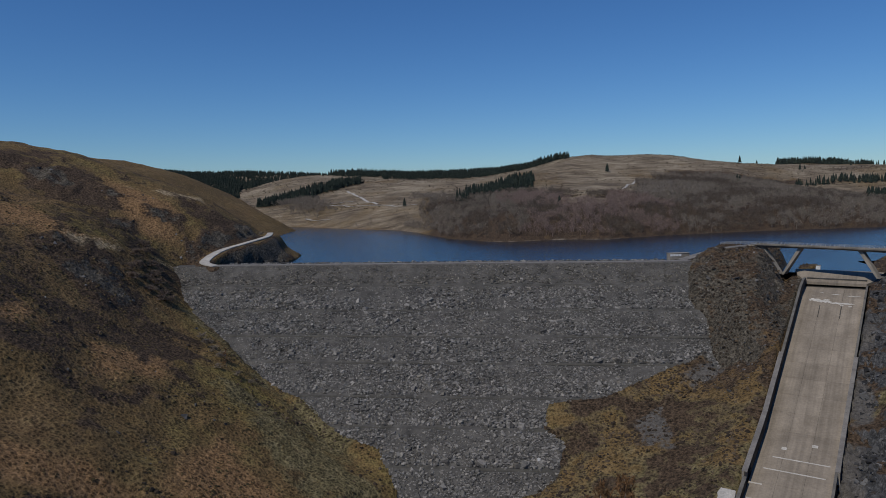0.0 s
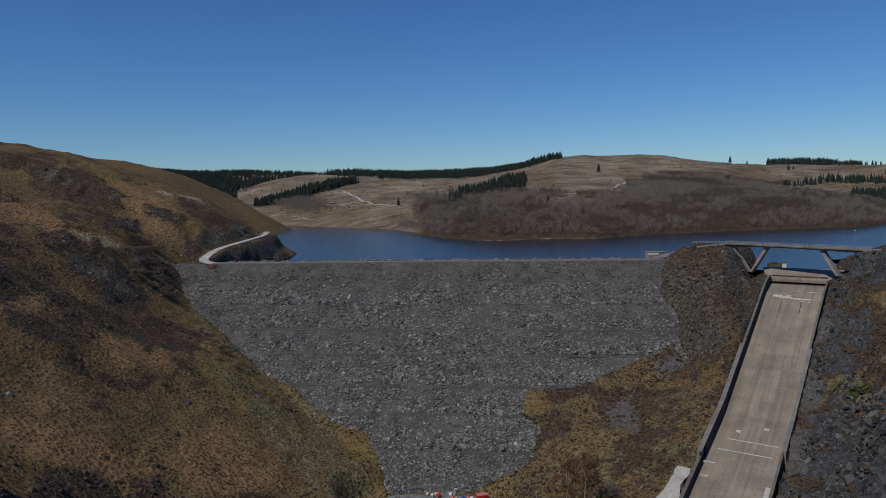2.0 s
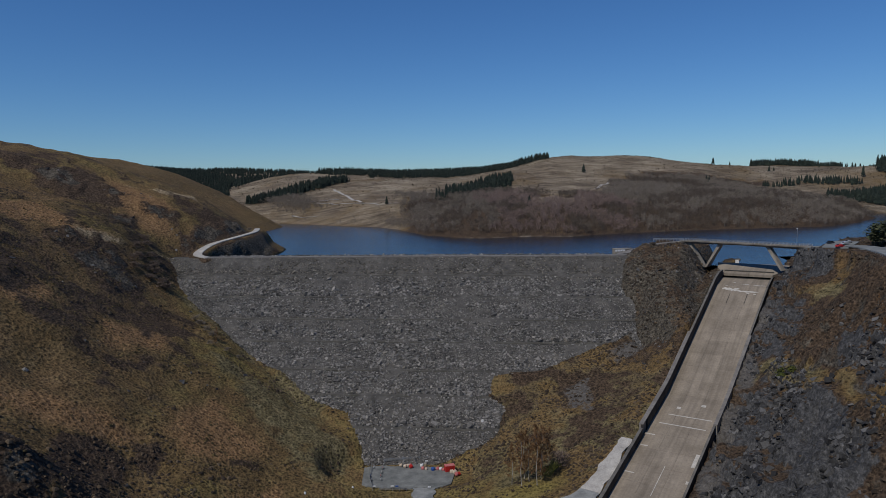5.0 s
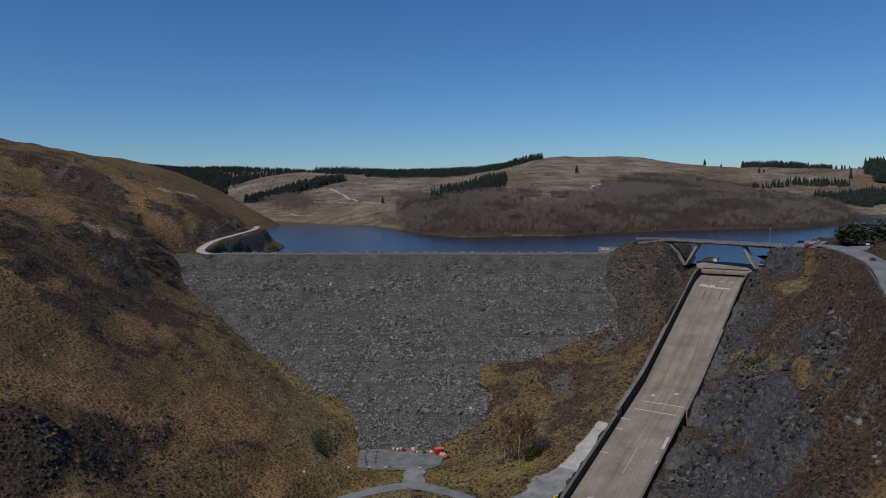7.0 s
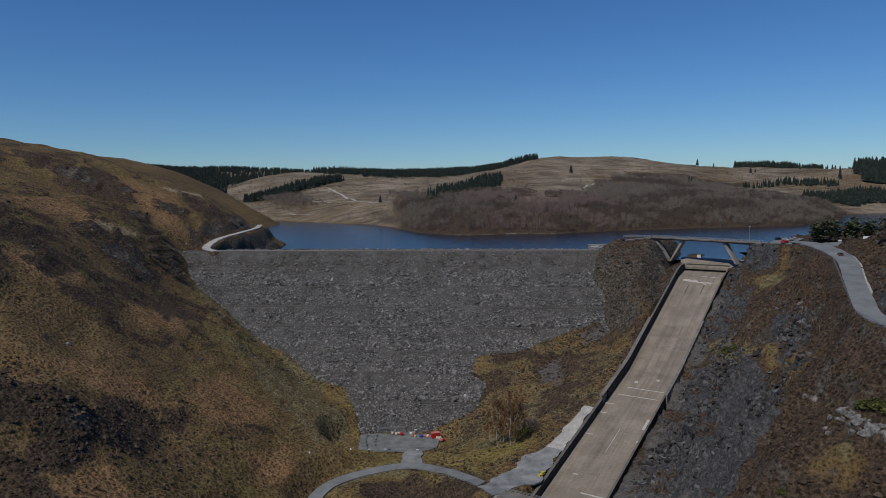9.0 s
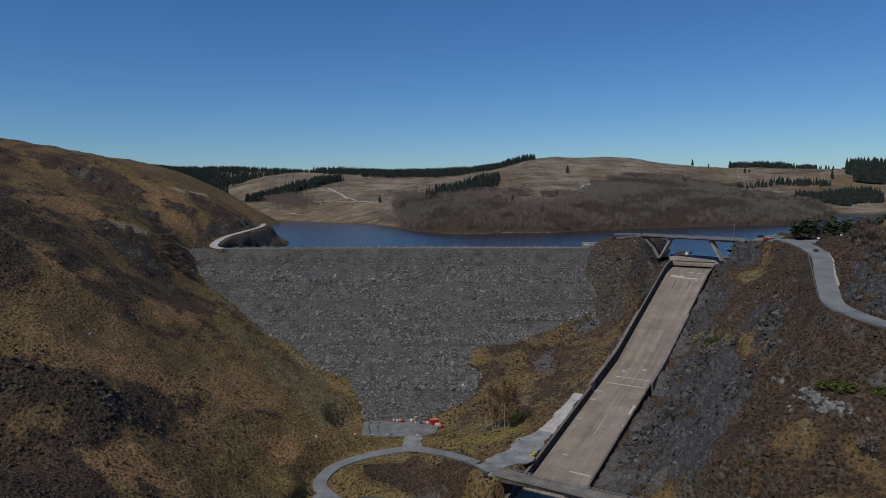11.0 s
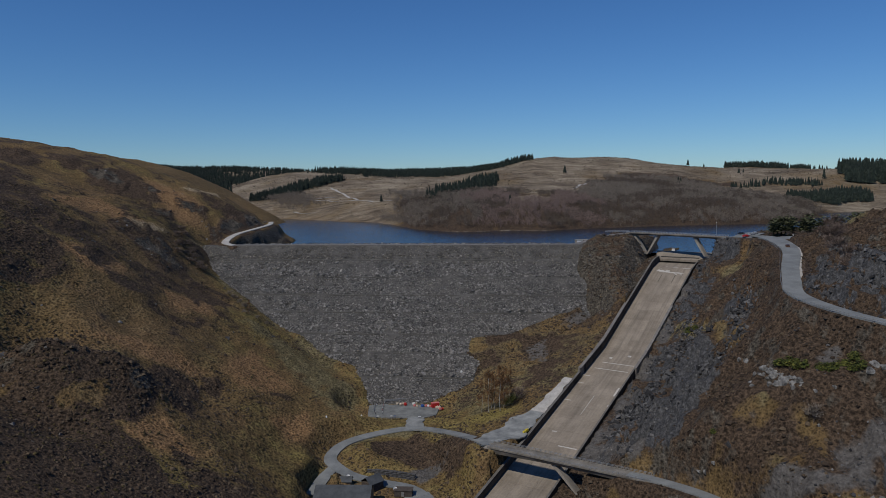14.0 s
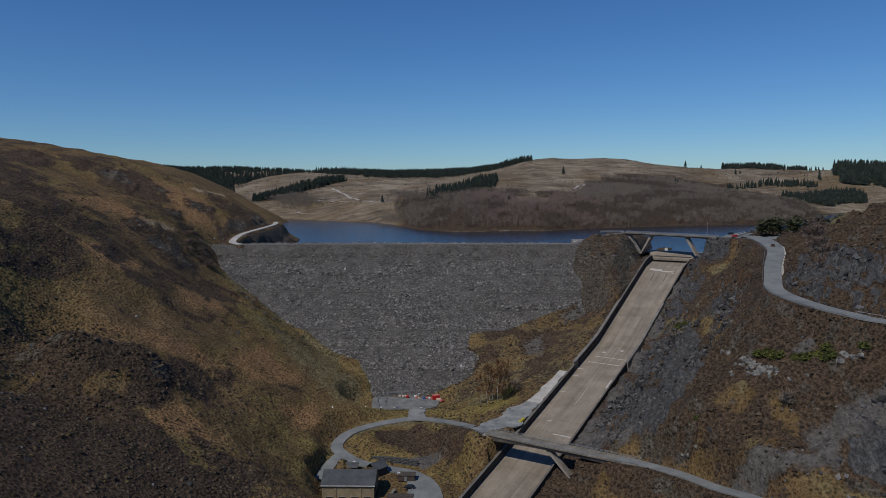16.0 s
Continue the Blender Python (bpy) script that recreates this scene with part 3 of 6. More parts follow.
SCREE_EAST = [[(101, -295), (106, -307), (112, -310), (116, -316), (127, -312), (131, -315), (149, -312), (150, -320), (128, -324), (123, -329), (112, -323), (108, -316), (103, -301)], [(133, -287), (141, -289), (137, -294), (131, -293)], [(96, -290), (100, -292), (108, -316), (104, -314)], [(78, -246), (86, -232), (92, -246), (90, -262), (84, -262)]]
STRAW_EAST = [[(132, -150), (148, -135), (154, -145), (152, -164), (142, -206), (135, -236), (133, -232), (138, -205), (148, -160), (142, -150)], [(82, -257), (88, -264), (94, -275), (99, -286), (104, -300), (111, -323), (107, -321), (100, -294), (92, -277)], [(73, -267), (81, -284), (90, -290), (93, -300), (83, -295), (71, -280)], [(112, -324), (123, -329), (131, -334), (134, -342), (112, -331)], [(114, -282), (120, -287), (119, -294), (113, -292), (110, -285)], [(119, -301), (123, -307), (122, -311), (119, -306)], [(109, -304), (115, -306), (112, -312), (109, -308)]]
STRAW_BANK = [[(185, -92), (192, -118), (201, -106), (199, -121), (178, -150), (176, -146)], [(146, -152), (155, -147), (153, -176), (140, -214), (132, -242), (130, -238), (137, -208)], [(203, -132), (196, -156), (175, -196), (173, -192), (181, -176)], [(214, -176), (222, -156), (250, -150), (262, -160), (236, -178)], [(28, -160), (46, -158), (62, -170), (58, -186), (38, -190), (28, -176)]]
SCREE_BANK = [[(92, -96), (112, -88), (116, -96), (100, -108)], [(72, -112), (84, -108), (80, -136), (70, -132)], [(2, -214), (12, -209), (22, -214), (10, -222)]]


def in_outline(x, y, outline):
    """Signed distance to an outline in plan, positive inside."""
    x, y = np.asarray(x, float), np.asarray(y, float)
    best, ins = np.full(np.shape(x), 1e9), np.zeros(np.shape(x), bool)
    for (ax, ay), (bx, by) in zip(outline, outline[1:] + outline[:1]):
        dx, dy = bx - ax, by - ay
        u = np.clip(((x - ax) * dx + (y - ay) * dy) / (dx * dx + dy * dy), 0, 1)
        best = np.minimum(best, np.hypot(x - ax - u * dx, y - ay - u * dy))
        ins ^= ((ay > y) != (by > y)) & (x < dx * (y - ay) / (dy if dy else 1e-9) + ax)
    return np.where(ins, best, -best)


def cover(x, y, outlines, soft=7.0):
    """1 well inside any of the outlines, a half on the line, 0 outside; the line wanders a little."""
    x, y = np.asarray(x, float), np.asarray(y, float)
    out = np.zeros(np.shape(x))
    for outline in outlines:
        px, py = [p[0] for p in outline], [p[1] for p in outline]
        near = (x > min(px) - soft) & (x < max(px) + soft) & (y > min(py) - soft) & (y < max(py) + soft)
        if near.any():
            xs, ys = x[near], y[near]
            sd = in_outline(xs + 1.6 * vnoise(xs, ys, 6, 141), ys + 2.2 * vnoise(xs, ys, 7, 142), outline)
            out[near] = np.maximum(out[near], np.clip(0.5 + sd / soft, 0, 1))
    return out


DAM_TOE = [(119, -37), (110, -83), (99, -87), (63, -97), (42, -97), (38, -108), (44, -115), (41, -127), (33, -134), (18, -136), (-14, -136), (-17, -133), (-20, -118), (-25, -107), (-41, -99), (-58, -82), (-87, -62), (-101, -46), (-112, -36), (-118, -10)]
def ledged(z, x, y, high, where):
    """Ground broken into ledges of that height where the weight is 1."""
    q = (z + 1.5 * vnoise(x, y, 9, 151) + 0.8 * vnoise(x, y, 4, 152)) / high
    return z + where * high * (step(0.45, 0.9, q - np.floor(q)) - (q - np.floor(q)))


# hollow behind the heather-clad brow, and the brow itself: x, y, rise
BROW = [(-140, -248, -12.3), (-118, -246, 2.0), (-104, -240, -4.1), (-150, -216, -12.0), (-122, -210, 0.3), (-128, -278, -8.5), (-105, -272, 4.7), (-165, -245, -5.0), (-85, -205, -5.2), (-160, -185, -5.0)]

KNOLL = [(-145, -250, -9.8), (-134, -250, 5.8), (-122, -248, 1.4), (-112, -240, -4.7), (-102, -232, 5.1), (-97, -227, 2.7), (-94, -247, -2.5), (-109, -272, -6.9), (-124, -181, -2.3), (-84, -188, -3.6), (-128, -264, -0.7), (-112, -258, 2.9), (-122, -230, 4.4), (-140, -232, -3.4)]
BANK = [(126, -284, -5.0), (104, -286, 7.0), (133, -232, -4.0), (82, -284, -8.0), (88, -303, -6.0), (94, -322, -3.0)]


def land(x, y):
    """Height of the ground, and how rocky it is made."""
    x, y = np.asarray(x, float), np.asarray(y, float)
    west = west_hill(x, y)
    knoll = 11 * bell(x, y, -128, -240, 26, 11) + 6 * bell(x, y, -103, -238, 12, 8) - 7 * bell(x, y, -96, -275, 22, 18)
    west = west + knoll * step(150, 90, np.abs(y + 250))
    west = west - 11 * bell(x, y, -214, 395, 40, 95)
    west = west + 1.5 * bell(x, y, -124, -247, 20, 6) - 5.5 * bell(x, y, -128, -228, 24, 9)
    for bx, by, rise in BROW:
        west = west + rise * bell(x, y, bx, by, 15, 15)
    for bx, by, rise in KNOLL:
        west = west + rise * bell(x, y, bx, by, 9, 9)
    rough = cover(x, y, ROCK_WEST + HEATHER_BANDS, 8.0)
    west = west + (1.6 * fbm(x, y, 46, 4, 11) + 0.45 * ridged(x, y, 15, 3, 12) + (0.25 + 1.2 * rough) * ridged(x + 0.25 * y, y * 0.28, 12, 5, 13)) * step(-20, -60, x)
    west = west + 1.2 * step(0.20, 0.8, cover(x, y, BROW_ROCK, 7.0)) + 1.0 * step(0.35, 0.6, cover(x, y, ROCK_WEST, 7.0))
    west = ledged(west, x, y, 2.6, 0.7 * cover(x, y, ROCK_WEST + BROW_ROCK, 8.0))
    floor = np.interp(y, [-700, -420, -250, -205, -170, -140, 0, 30], [-118, -100, -82.5, -79, -75.5, -74.5, -72, -40])
    s, u = chute_su(x, y)
    cz, wide = chute_z(s), chute_w(s)
    # bank between dam and spillway
    left = -u
    drop = np.interp(s, [70, 96, 111, 127, 144, 165, 180, 195, 230], [17, 17.5, 13.8, 11.2, 9.5, 10.5, 16, 20, 20])
    bank = cz + 2.0 - drop * (1 - np.exp(-np.clip(left - 7, 0, None) / np.interp(s, [70, 130, 180, 230], [14, 18, 30, 60])))
    bank = bank + 1.0 * fbm(x, y, 20, 3, 23)
    bank = bank - 0.5 * np.clip(s - 262, 0, 60) * step(2, 12, left)
    # craggy knoll at the dam's right shoulder
    crag = np.interp(x + 2 * vnoise(x, y, 14, 5), [100, 110, 118, 124, 129, 134, 140], [-53, -30, -12, -1.5, 2.5, 5.2, 7.0]) - 0.46 * np.clip(-50 - y, 0, None) - 0.9 * np.clip(y + 22, 0, None) * step(160, 140, x)
    crag = crag - np.interp(s, [30, 44, 58, 85], [2.0, 1.5, 0.85, 1.1]) * np.clip(u + np.interp(s, [60, 85], [18.5, 15]), 0, None) * step(120, 70, s) - 0.12 * np.clip(x - 146, 0, None)
    crag = ledged(crag + 1.3 * ridged(x, y, 15, 5, 21) - 1.1, x, y, 3.6, 0.35)
    east_low = np.where(u < 0.5, smax(bank, np.where(left < 90, crag, -99), 3.0), -99)
    # rocky bank beyond the spillway, up to the bench that carries the road
    uu = u - wide
    bench = np.interp(s, [-140, 0, 60, 100, 160, 200, 235, 262, 278, 300, 360, 480], [2, 7, 8.5, 9.5, 5, 1.5, -1.5, -13, -30, -46, -60, -80])
    reach = np.interp(s, [0, 60, 100, 150, 190, 230, 275, 320], [22, 36, 52, 62, 64, 74, 84, 90])
    rise = np.clip(uu / reach, 0, 1.6)
    shape = np.interp(rise, [0, 0.12, 0.34, 0.55, 0.85, 1.0, 1.6], [0, 0.015, 0.20, 0.44, 0.82, 1.0, 1.04])
    right = cz + 0.6 + (bench - cz - 0.6) * shape
    right = right + (2.6 * ridged(x, y, 24, 4, 31) - 0.8) * step(3, 22, uu) * step(10, 60, s) + 1.2 * fbm(x, y, 30, 3, 32) * step(3, 20, uu)
    right = right + (1.3 * ridged(x, y, 9, 3, 33) + 0.7 * ridged(x + 0.6 * y, y, 5, 2, 34)) * step(6, 20, uu) * step(30, 80, s) * step(0.0, 0.5, fbm(x, y, 40, 2, 35))
    off = x - np.interp(y, [-335, -305, -280, -249, -215, -172, -128, -96], [185, 155, 145, 148, 166, 191, 208, 214])
    hill = np.interp(off, [4, 9, 28, 47, 80, 140, 400], [0, 1.5, 9.5, 15.5, 20, 27, 40]) * step(-134, -176, y) * step(-560, -300, y)
    right = right + hill + 2.0 * ridged(x, y, 13, 4, 36) * step(6, 16, off) * step(-130, -170, y)
    for bx, by, rise in BANK:
        right = right + rise * bell(x, y, bx, by, 14, 14)
    bluff = cover(x, y, SLATE_CLIFF + SLATE_CUT, 8.0)
    right = right + bluff * (2.0 * ridged(0.8 * x + 0.6 * y, 0.35 * (y - x), 11, 5, 37) - 0.6)
    right = ledged(right, x, y, 5.0, np.clip(0.85 * bluff + 0.25 * step(5, 15, off), 0, 0.9))
    east = np.where(u > wide, right, east_low)
    east = np.where((u >= 0) & (u <= wide), cz - 3.0, east)
    east = np.where((s < -10) | (y > 60), -40.0, east)
    near = smax(west, floor, 5.0)
    chute_zone = (s > 15) & (u > -1.0) & (u < wide + 1.0)
    near = np.where(chute_zone, cz - 3.0, smax(near, east, 2.5))
    # plateau of the car park, then the reservoir
    plateau = 9.6 - 0.35 * np.clip(y + 42, 0, None) + 0.9 * fbm(x, y, 25, 3, 51) + 0.05 * np.clip(x - 250, 0, None)
    plateau = np.minimum(plateau, cz + 1.0 + 0.50 * np.clip(uu, 0, None))
    near = np.where((s < 75) & (x > 185) & (u > wide), np.maximum(plateau, -40), near)
    near = np.where((s > -90) & (s < 46) & (u > 0) & (u < wide), -14, near)
    near = np.where((y > 10) & (x > -60) & (x < 190), np.where(x > 122, -1.6 - 0.26 * (y - 8), -40), near)
    near = np.where((y > 10) & (west < -6), -30, near)
    # far country
    ins = inside_far(x, y)
    hills = 56 * bell(x, y, 450, 1040, 215, 190) + 12 * bell(x, y, 275, 985, 60, 110) + 36 * bell(x, y, -270, 1090, 130, 210) + 14 * bell(x, y, 40, 860, 190, 160) - 26 * bell(x, y, -470, 900, 160, 260)
    hills = hills + 58 * bell(x, y, -640, 2050, 560, 300) + 30 * bell(x, y, 130, 1420, 330, 180) + 23 * bell(x, y, 880, 1180, 120, 220) + 22 * bell(x, y, 1250, 1150, 260, 260) + 24 * bell(x, y, 930, 770, 120, 120) - 24 * bell(x, y, 640, 640, 70, 110) - 10 * bell(x, y, 140, 1080, 90, 120) + 8 * bell(x, y, 20, 1180, 260, 110)
    hills = hills + 25 * step(1500, 2300, y) * step(300, 1500, np.abs(x - 200))
    far = WATER + 36 * (1 - np.exp(-np.clip(ins, 0, None) / 90)) + 8 * step(150, 700, ins) + hills * step(0, 330, ins)
    far = far + (2.2 * fbm(x, y, 120, 4, 61) + 1.0 * ridged(x, y, 40, 3, 62)) * step(4, 90, ins)
    far = np.where(ins < 0, np.maximum(-30, WATER + 0.3 * ins), far)
    z = np.where(y > 150, np.maximum(far, np.where(west > -20, west, -40)), np.maximum(near, np.where(y > 100, far, -200)))
    # the bank meets the dam's face along the outline of its toe
    face, sd = dam_face(x, y), in_outline(x, y, DAM_TOE)
    toe = (x > -104) & (x < 112) & (y < np.where(x > 0, -82, -46)) & (y > -150)
    z = np.where(toe & (sd > 0), np.minimum(z, face - 0.4 - 0.5 * np.clip(sd, 0, 6)), z)
    z = np.where(toe & (sd <= 0), np.maximum(z, face + 0.25 * np.clip(-sd, 0, 8) - 60 * step(3, 11, -sd) * step(42, 34, x) * step(-124, -130, y)), z)
    # ground is cut and filled to its roads and yards
    for line in LEVELLED:
        d, rz, half = to_line(x, y, line)
        w = step(1.0, 0.0, (d - half - 0.6) / (10.0 if line in (LOOP_ROAD, HOUSE_PAD, TOE_PAD, WEST_TRACK) else 3.5))
        z = z * (1 - w) + (rz - 0.35) * w
    # the spillway's own trench
    z = np.where((s > 8) & (u > -1.6) & (u < wide + 1.2), np.minimum(z, cz - 2.5), z)
    return z


def height(x, y):
    return float(land(np.array([x]), np.array([y]))[0])


def wood_edge(x, y):
    """How far inland the bare wood of the headland reaches."""
    return 185 + 60 * fbm(x, y, 90, 3, 111) + 150 * step(200, 330, x) - 80 * step(480, 640, x)


def stretched(lo, hi, a, b, fine, grow):
    """Coordinates that lie `fine` apart from a to b and ever wider beyond."""
    out = list(np.arange(a, b + fine * 0.5, fine))
    d, v = fine, a
    left = []
    while v > lo:
        d *= grow
        v -= d
        left.append(v)
    d, v = fine, out[-1]
    while v < hi:
        d *= grow
        v += d
        out.append(v)
    return np.array(left[::-1] + out)


def rock_wall(x, y):
    """The blasted slate beside the spillway: 1 on it, 0 away from it."""
    s, u = chute_su(x, y)
    off = u - chute_w(s) + 9 * fbm(x, y, 26, 3, 81)
    return step(0.5, 2.5, u - chute_w(s)) * step(24, 15, off) * step(20, 45, s) * step(262, 245, s)


def build_ground():
    xs = stretched(-4300, 4300, -215, 215, 1.25, 1.027)
    ys = stretched(-2500, 4300, -345, 30, 1.25, 1.021)
    gx, gy = np.meshgrid(xs, ys)
    z = land(gx, gy)
    nx, ny = len(xs), len(ys)
    verts = np.stack([gx.ravel(), gy.ravel(), z.ravel()], 1)
    i = np.arange(nx * ny).reshape(ny, nx)
    faces = np.stack([i[:-1, :-1].ravel(), i[:-1, 1:].ravel(), i[1:, 1:].ravel(), i[1:, :-1].ravel()], 1)
    ob = mesh_object("ground", verts.tolist(), faces.tolist(), M_GROUND, smooth=True)
    # what covers it
    gz = np.gradient(z, ys, axis=0), np.gradient(z, xs, axis=1)
    steep = np.hypot(*gz)
    x, y = gx, gy
    s, u = chute_su(x, y)
    ins = inside_far(x, y)
    n1, n2 = fbm(x, y, 34, 4, 71), fbm(x, y, 11, 4, 72)
    strata = ridged(x + 0.25 * y, y * 0.28, 9, 4, 73) * 0.5
    broken = ridged(x, y, 12, 4, 75) * 0.5
    ledges, heather = cover(x, y, ROCK_WEST + BROW_ROCK), cover(x, y, HEATHER_SLAB + HEATHER_BANDS + HEATHER_MOUND)
    scrubby = cover(x, y, SCRUBBY, 16.0)
    slate, scree = cover(x, y, SLATE_CLIFF + SLATE_CUT), cover(x, y, SCREE_EAST + SCREE_BANK)
    moss, bracken = cover(x, y, STRAW_EAST + STRAW_BANK + STRAW_WEST, 12.0), cover(x, y, BRACKEN_WEST, 14.0)
    bleached, lush = cover(x, y, PALE_STRAW, 9.0), cover(x, y, GREEN_WEST, 16.0)
    right = step(-0.6, 0.4, u - chute_w(s))
    near = step(160, 100, y)
    hillside = step(-70, -110, x)
    knoll = step(96, 106, x) * step(-130, -95, y) * step(0, -3, u)
    left_bank = step(15, 40, x) * step(0.6, -0.4, u) * (1 - knoll) * near * step(-205, -180, y)
    cliff = step(147, 157, x) * step(-120, -150, y) * step(-345, -320, y) * right
    green = near * (0.30 + 0.22 * n1) * step(60, 20, x) + 0.30 * lush + 0.12 * left_bank
    rocky = np.maximum(right, knoll)
    rock = near * (rocky * (0.06 + 0.34 * step(0.9, 1.6, steep) + 0.26 * broken * step(0.45, 1.0, steep) + 0.12 * n2) + hillside * (0.40 * step(1.0, 1.4, steep) + 0.16 * strata + 0.10 * n2 - 0.10))
    rock = rock + 0.36 * knoll + (0.50 + 0.40 * n2) * ledges + 0.30 * bell(x, y, -130, -300, 30, 26) * (0.6 + 0.8 * n2)
    heath = near * (0.06 + 0.14 * n1 + 0.16 * n2 + 0.12 * hillside * strata) * (0.35 + 0.65 * np.maximum(rocky, hillside))
    heath = heath + near * hillside * (0.34 * step(-205, -150, y) + 0.22 * step(0.05, 0.45, fbm(x, y, 42, 4, 79))) * (1 - 0.8 * lush)
    heath = heath + 0.9 * heather + (0.48 + 0.2 * n2) * ledges + 0.45 * scrubby + 0.30 * scrubby * n2 + 0.30 * cliff
    grove = bell(x, y, 46, -181, 10, 6)
    heath = heath + (0.95 * right + 0.70 * knoll) * near + left_bank * (0.26 + 0.30 * n2 + 0.22 * step(-165, -130, y)) * (1 - grove) - 0.95 * moss - 0.4 * bracken * (1 - heather)
    felled = (1 - near) * step(-8, 4, ins) * (0.85 + 0.25 * n1 + 0.30 * fbm(x, y, 90, 3, 74))
    wooded = (1 - near) * step(-7, -2, ins) * step(wood_edge(x, y) + 10, wood_edge(x, y) - 15, ins) * step(-20, 15, x) * step(650, 630, x)
    felled = felled - 0.9 * wooded
    heath = heath + (0.80 + 0.2 * n2) * wooded
    # grass grows along the left edge of the dam
    over = z - dam_face(x, y)
    moss = np.maximum(moss, step(11, 4, over) * step(-4, -1, over) * step(-15, -40, x) * step(-15, -35, y) * step(-140, -128, y) * 0.85)
    strip = step(0, 2, u - chute_w(s)) * step(15, 6, u - chute_w(s) + 5 * n1) * step(60, 90, s) * step(258, 240, s)
    gravel = np.maximum(0.72 * scree + 0.3 * n2 * scree, strip * (0.58 + 0.35 * n2))
    shore = step(0.9, -0.4, z - WATER) * step(-60, -10, z) * (1 - near) * (0.12 + 0.8 * step(30, 60, x) * step(175, 140, x) + 0.3 * n1)
    more = np.stack([felled, gravel, shore, np.ones_like(x)], -1).clip(0, 1)
    slate = np.maximum(slate, rock_wall(x, y)) * (1 - 0.85 * moss)
    moss = np.maximum(moss, left_bank * (0.80 + 0.35 * n2) * (1 - 0.8 * scree)) * (1 - grove)
    green = green + 0.6 * grove
    cov = np.stack([green, rock, heath, np.ones_like(x)], -1).clip(0, 1)
    third = np.stack([0.85 * bracken + 0.2 * n2 * bracken, 0.72 * moss + 0.30 * n2 * moss, slate * (0.46 + 0.36 * step(0.5, 1.2, steep) + 0.25 * n2) + cliff * (0.05 + 0.22 * broken + 0.15 * step(0.9, 1.5, steep) - 0.25 * cover(x, y, SLATE_CUT)), np.ones_like(x)], -1).clip(0, 1)
    pale = np.stack([0.75 * bleached + 0.3 * n2 * bleached, 0 * x, 0 * x, np.ones_like(x)], -1).clip(0, 1)
    for nm, val in (("cover", cov), ("cover_more", more), ("cover_patches", third), ("cover_pale", pale)):
        at = ob.data.color_attributes.new(nm, "FLOAT_COLOR", "POINT")
        at.data.foreach_set("color", val.reshape(-1).astype(np.float32))
    return tagged(ob, "brown moorland hills with grass, heather and rock", "ground", kind="structure")


build_ground()
head_l, head_r = chute_xy(27, -14), chute_xy(27, CHUTE_W + 16)
lake = mesh_object("water", [(-4300, 14, WATER), (-150, 14, WATER), (118, -25, WATER), (150, -32, WATER), (*head_l, WATER), (*head_r, WATER), (232, 2, WATER), (4300, 2, WATER), (4300, 4300, WATER), (-4300, 4300, WATER)], [tuple(range(10))], M_WATER)
tagged(lake, "dark blue rippled reservoir water", "lake", kind="structure")
# ---- the dam ----
def build_dam():
    dam = thing("rockfill_dam", pose(0, 0, 0), "grey slate rockfill dam embankment with grassy berms", "dam")
    x0, x1 = -165.0, 150.0
    xs = np.arange(x0, x1 + 0.1, 2.5)
    rows_y = np.array([40, 9.6, 9.5, 0.4] + list(np.arange(0, -127, -1.6)))
    gx, back = np.meshgrid(xs, rows_y)
    gy = back + crest_y(gx)
    z = np.where(back > 0.3, np.interp(back, [0.3, 9.5, 40], [0.0, 0.0, -20]), dam_face(gx, gy))
    z = z + np.where(back < -1, 0.35 * fbm(gx, gy, 6, 3, 81), 0)
    nx, ny = len(xs), len(rows_y)
    i = np.arange(nx * ny).reshape(ny, nx)
    faces = np.stack([i[:-1, :-1].ravel(), i[1:, :-1].ravel(), i[1:, 1:].ravel(), i[:-1, 1:].ravel()], 1)
    mesh_object("face", np.stack([gx.ravel(), gy.ravel(), z.ravel()], 1).tolist(), faces.tolist(), M_ROCKFILL, dam)
    for level in BERMS:
        run = np.arange(0, 140, 0.05)
        y0 = -float(run[np.argmax(dam_face(0, crest_y(0) - run) <= level + 0.001)])
        xb = [x for x in np.arange(-150, 132, 3.0) if level > height(x, crest_y(x) + y0 - 1.0) - 0.6]
        part("berm", loft([[(x, crest_y(x) + y0 + 0.2, level + 0.05), (x, crest_y(x) + y0 + 0.1, level + 0.16), (x, crest_y(x) + y0 - 1.5, level + 0.08), (x, crest_y(x) + y0 - 1.7, level - 0.35)] for x in xb]), M_BERM, dam, "trodden gravel berm")
    return dam


dam = build_dam()


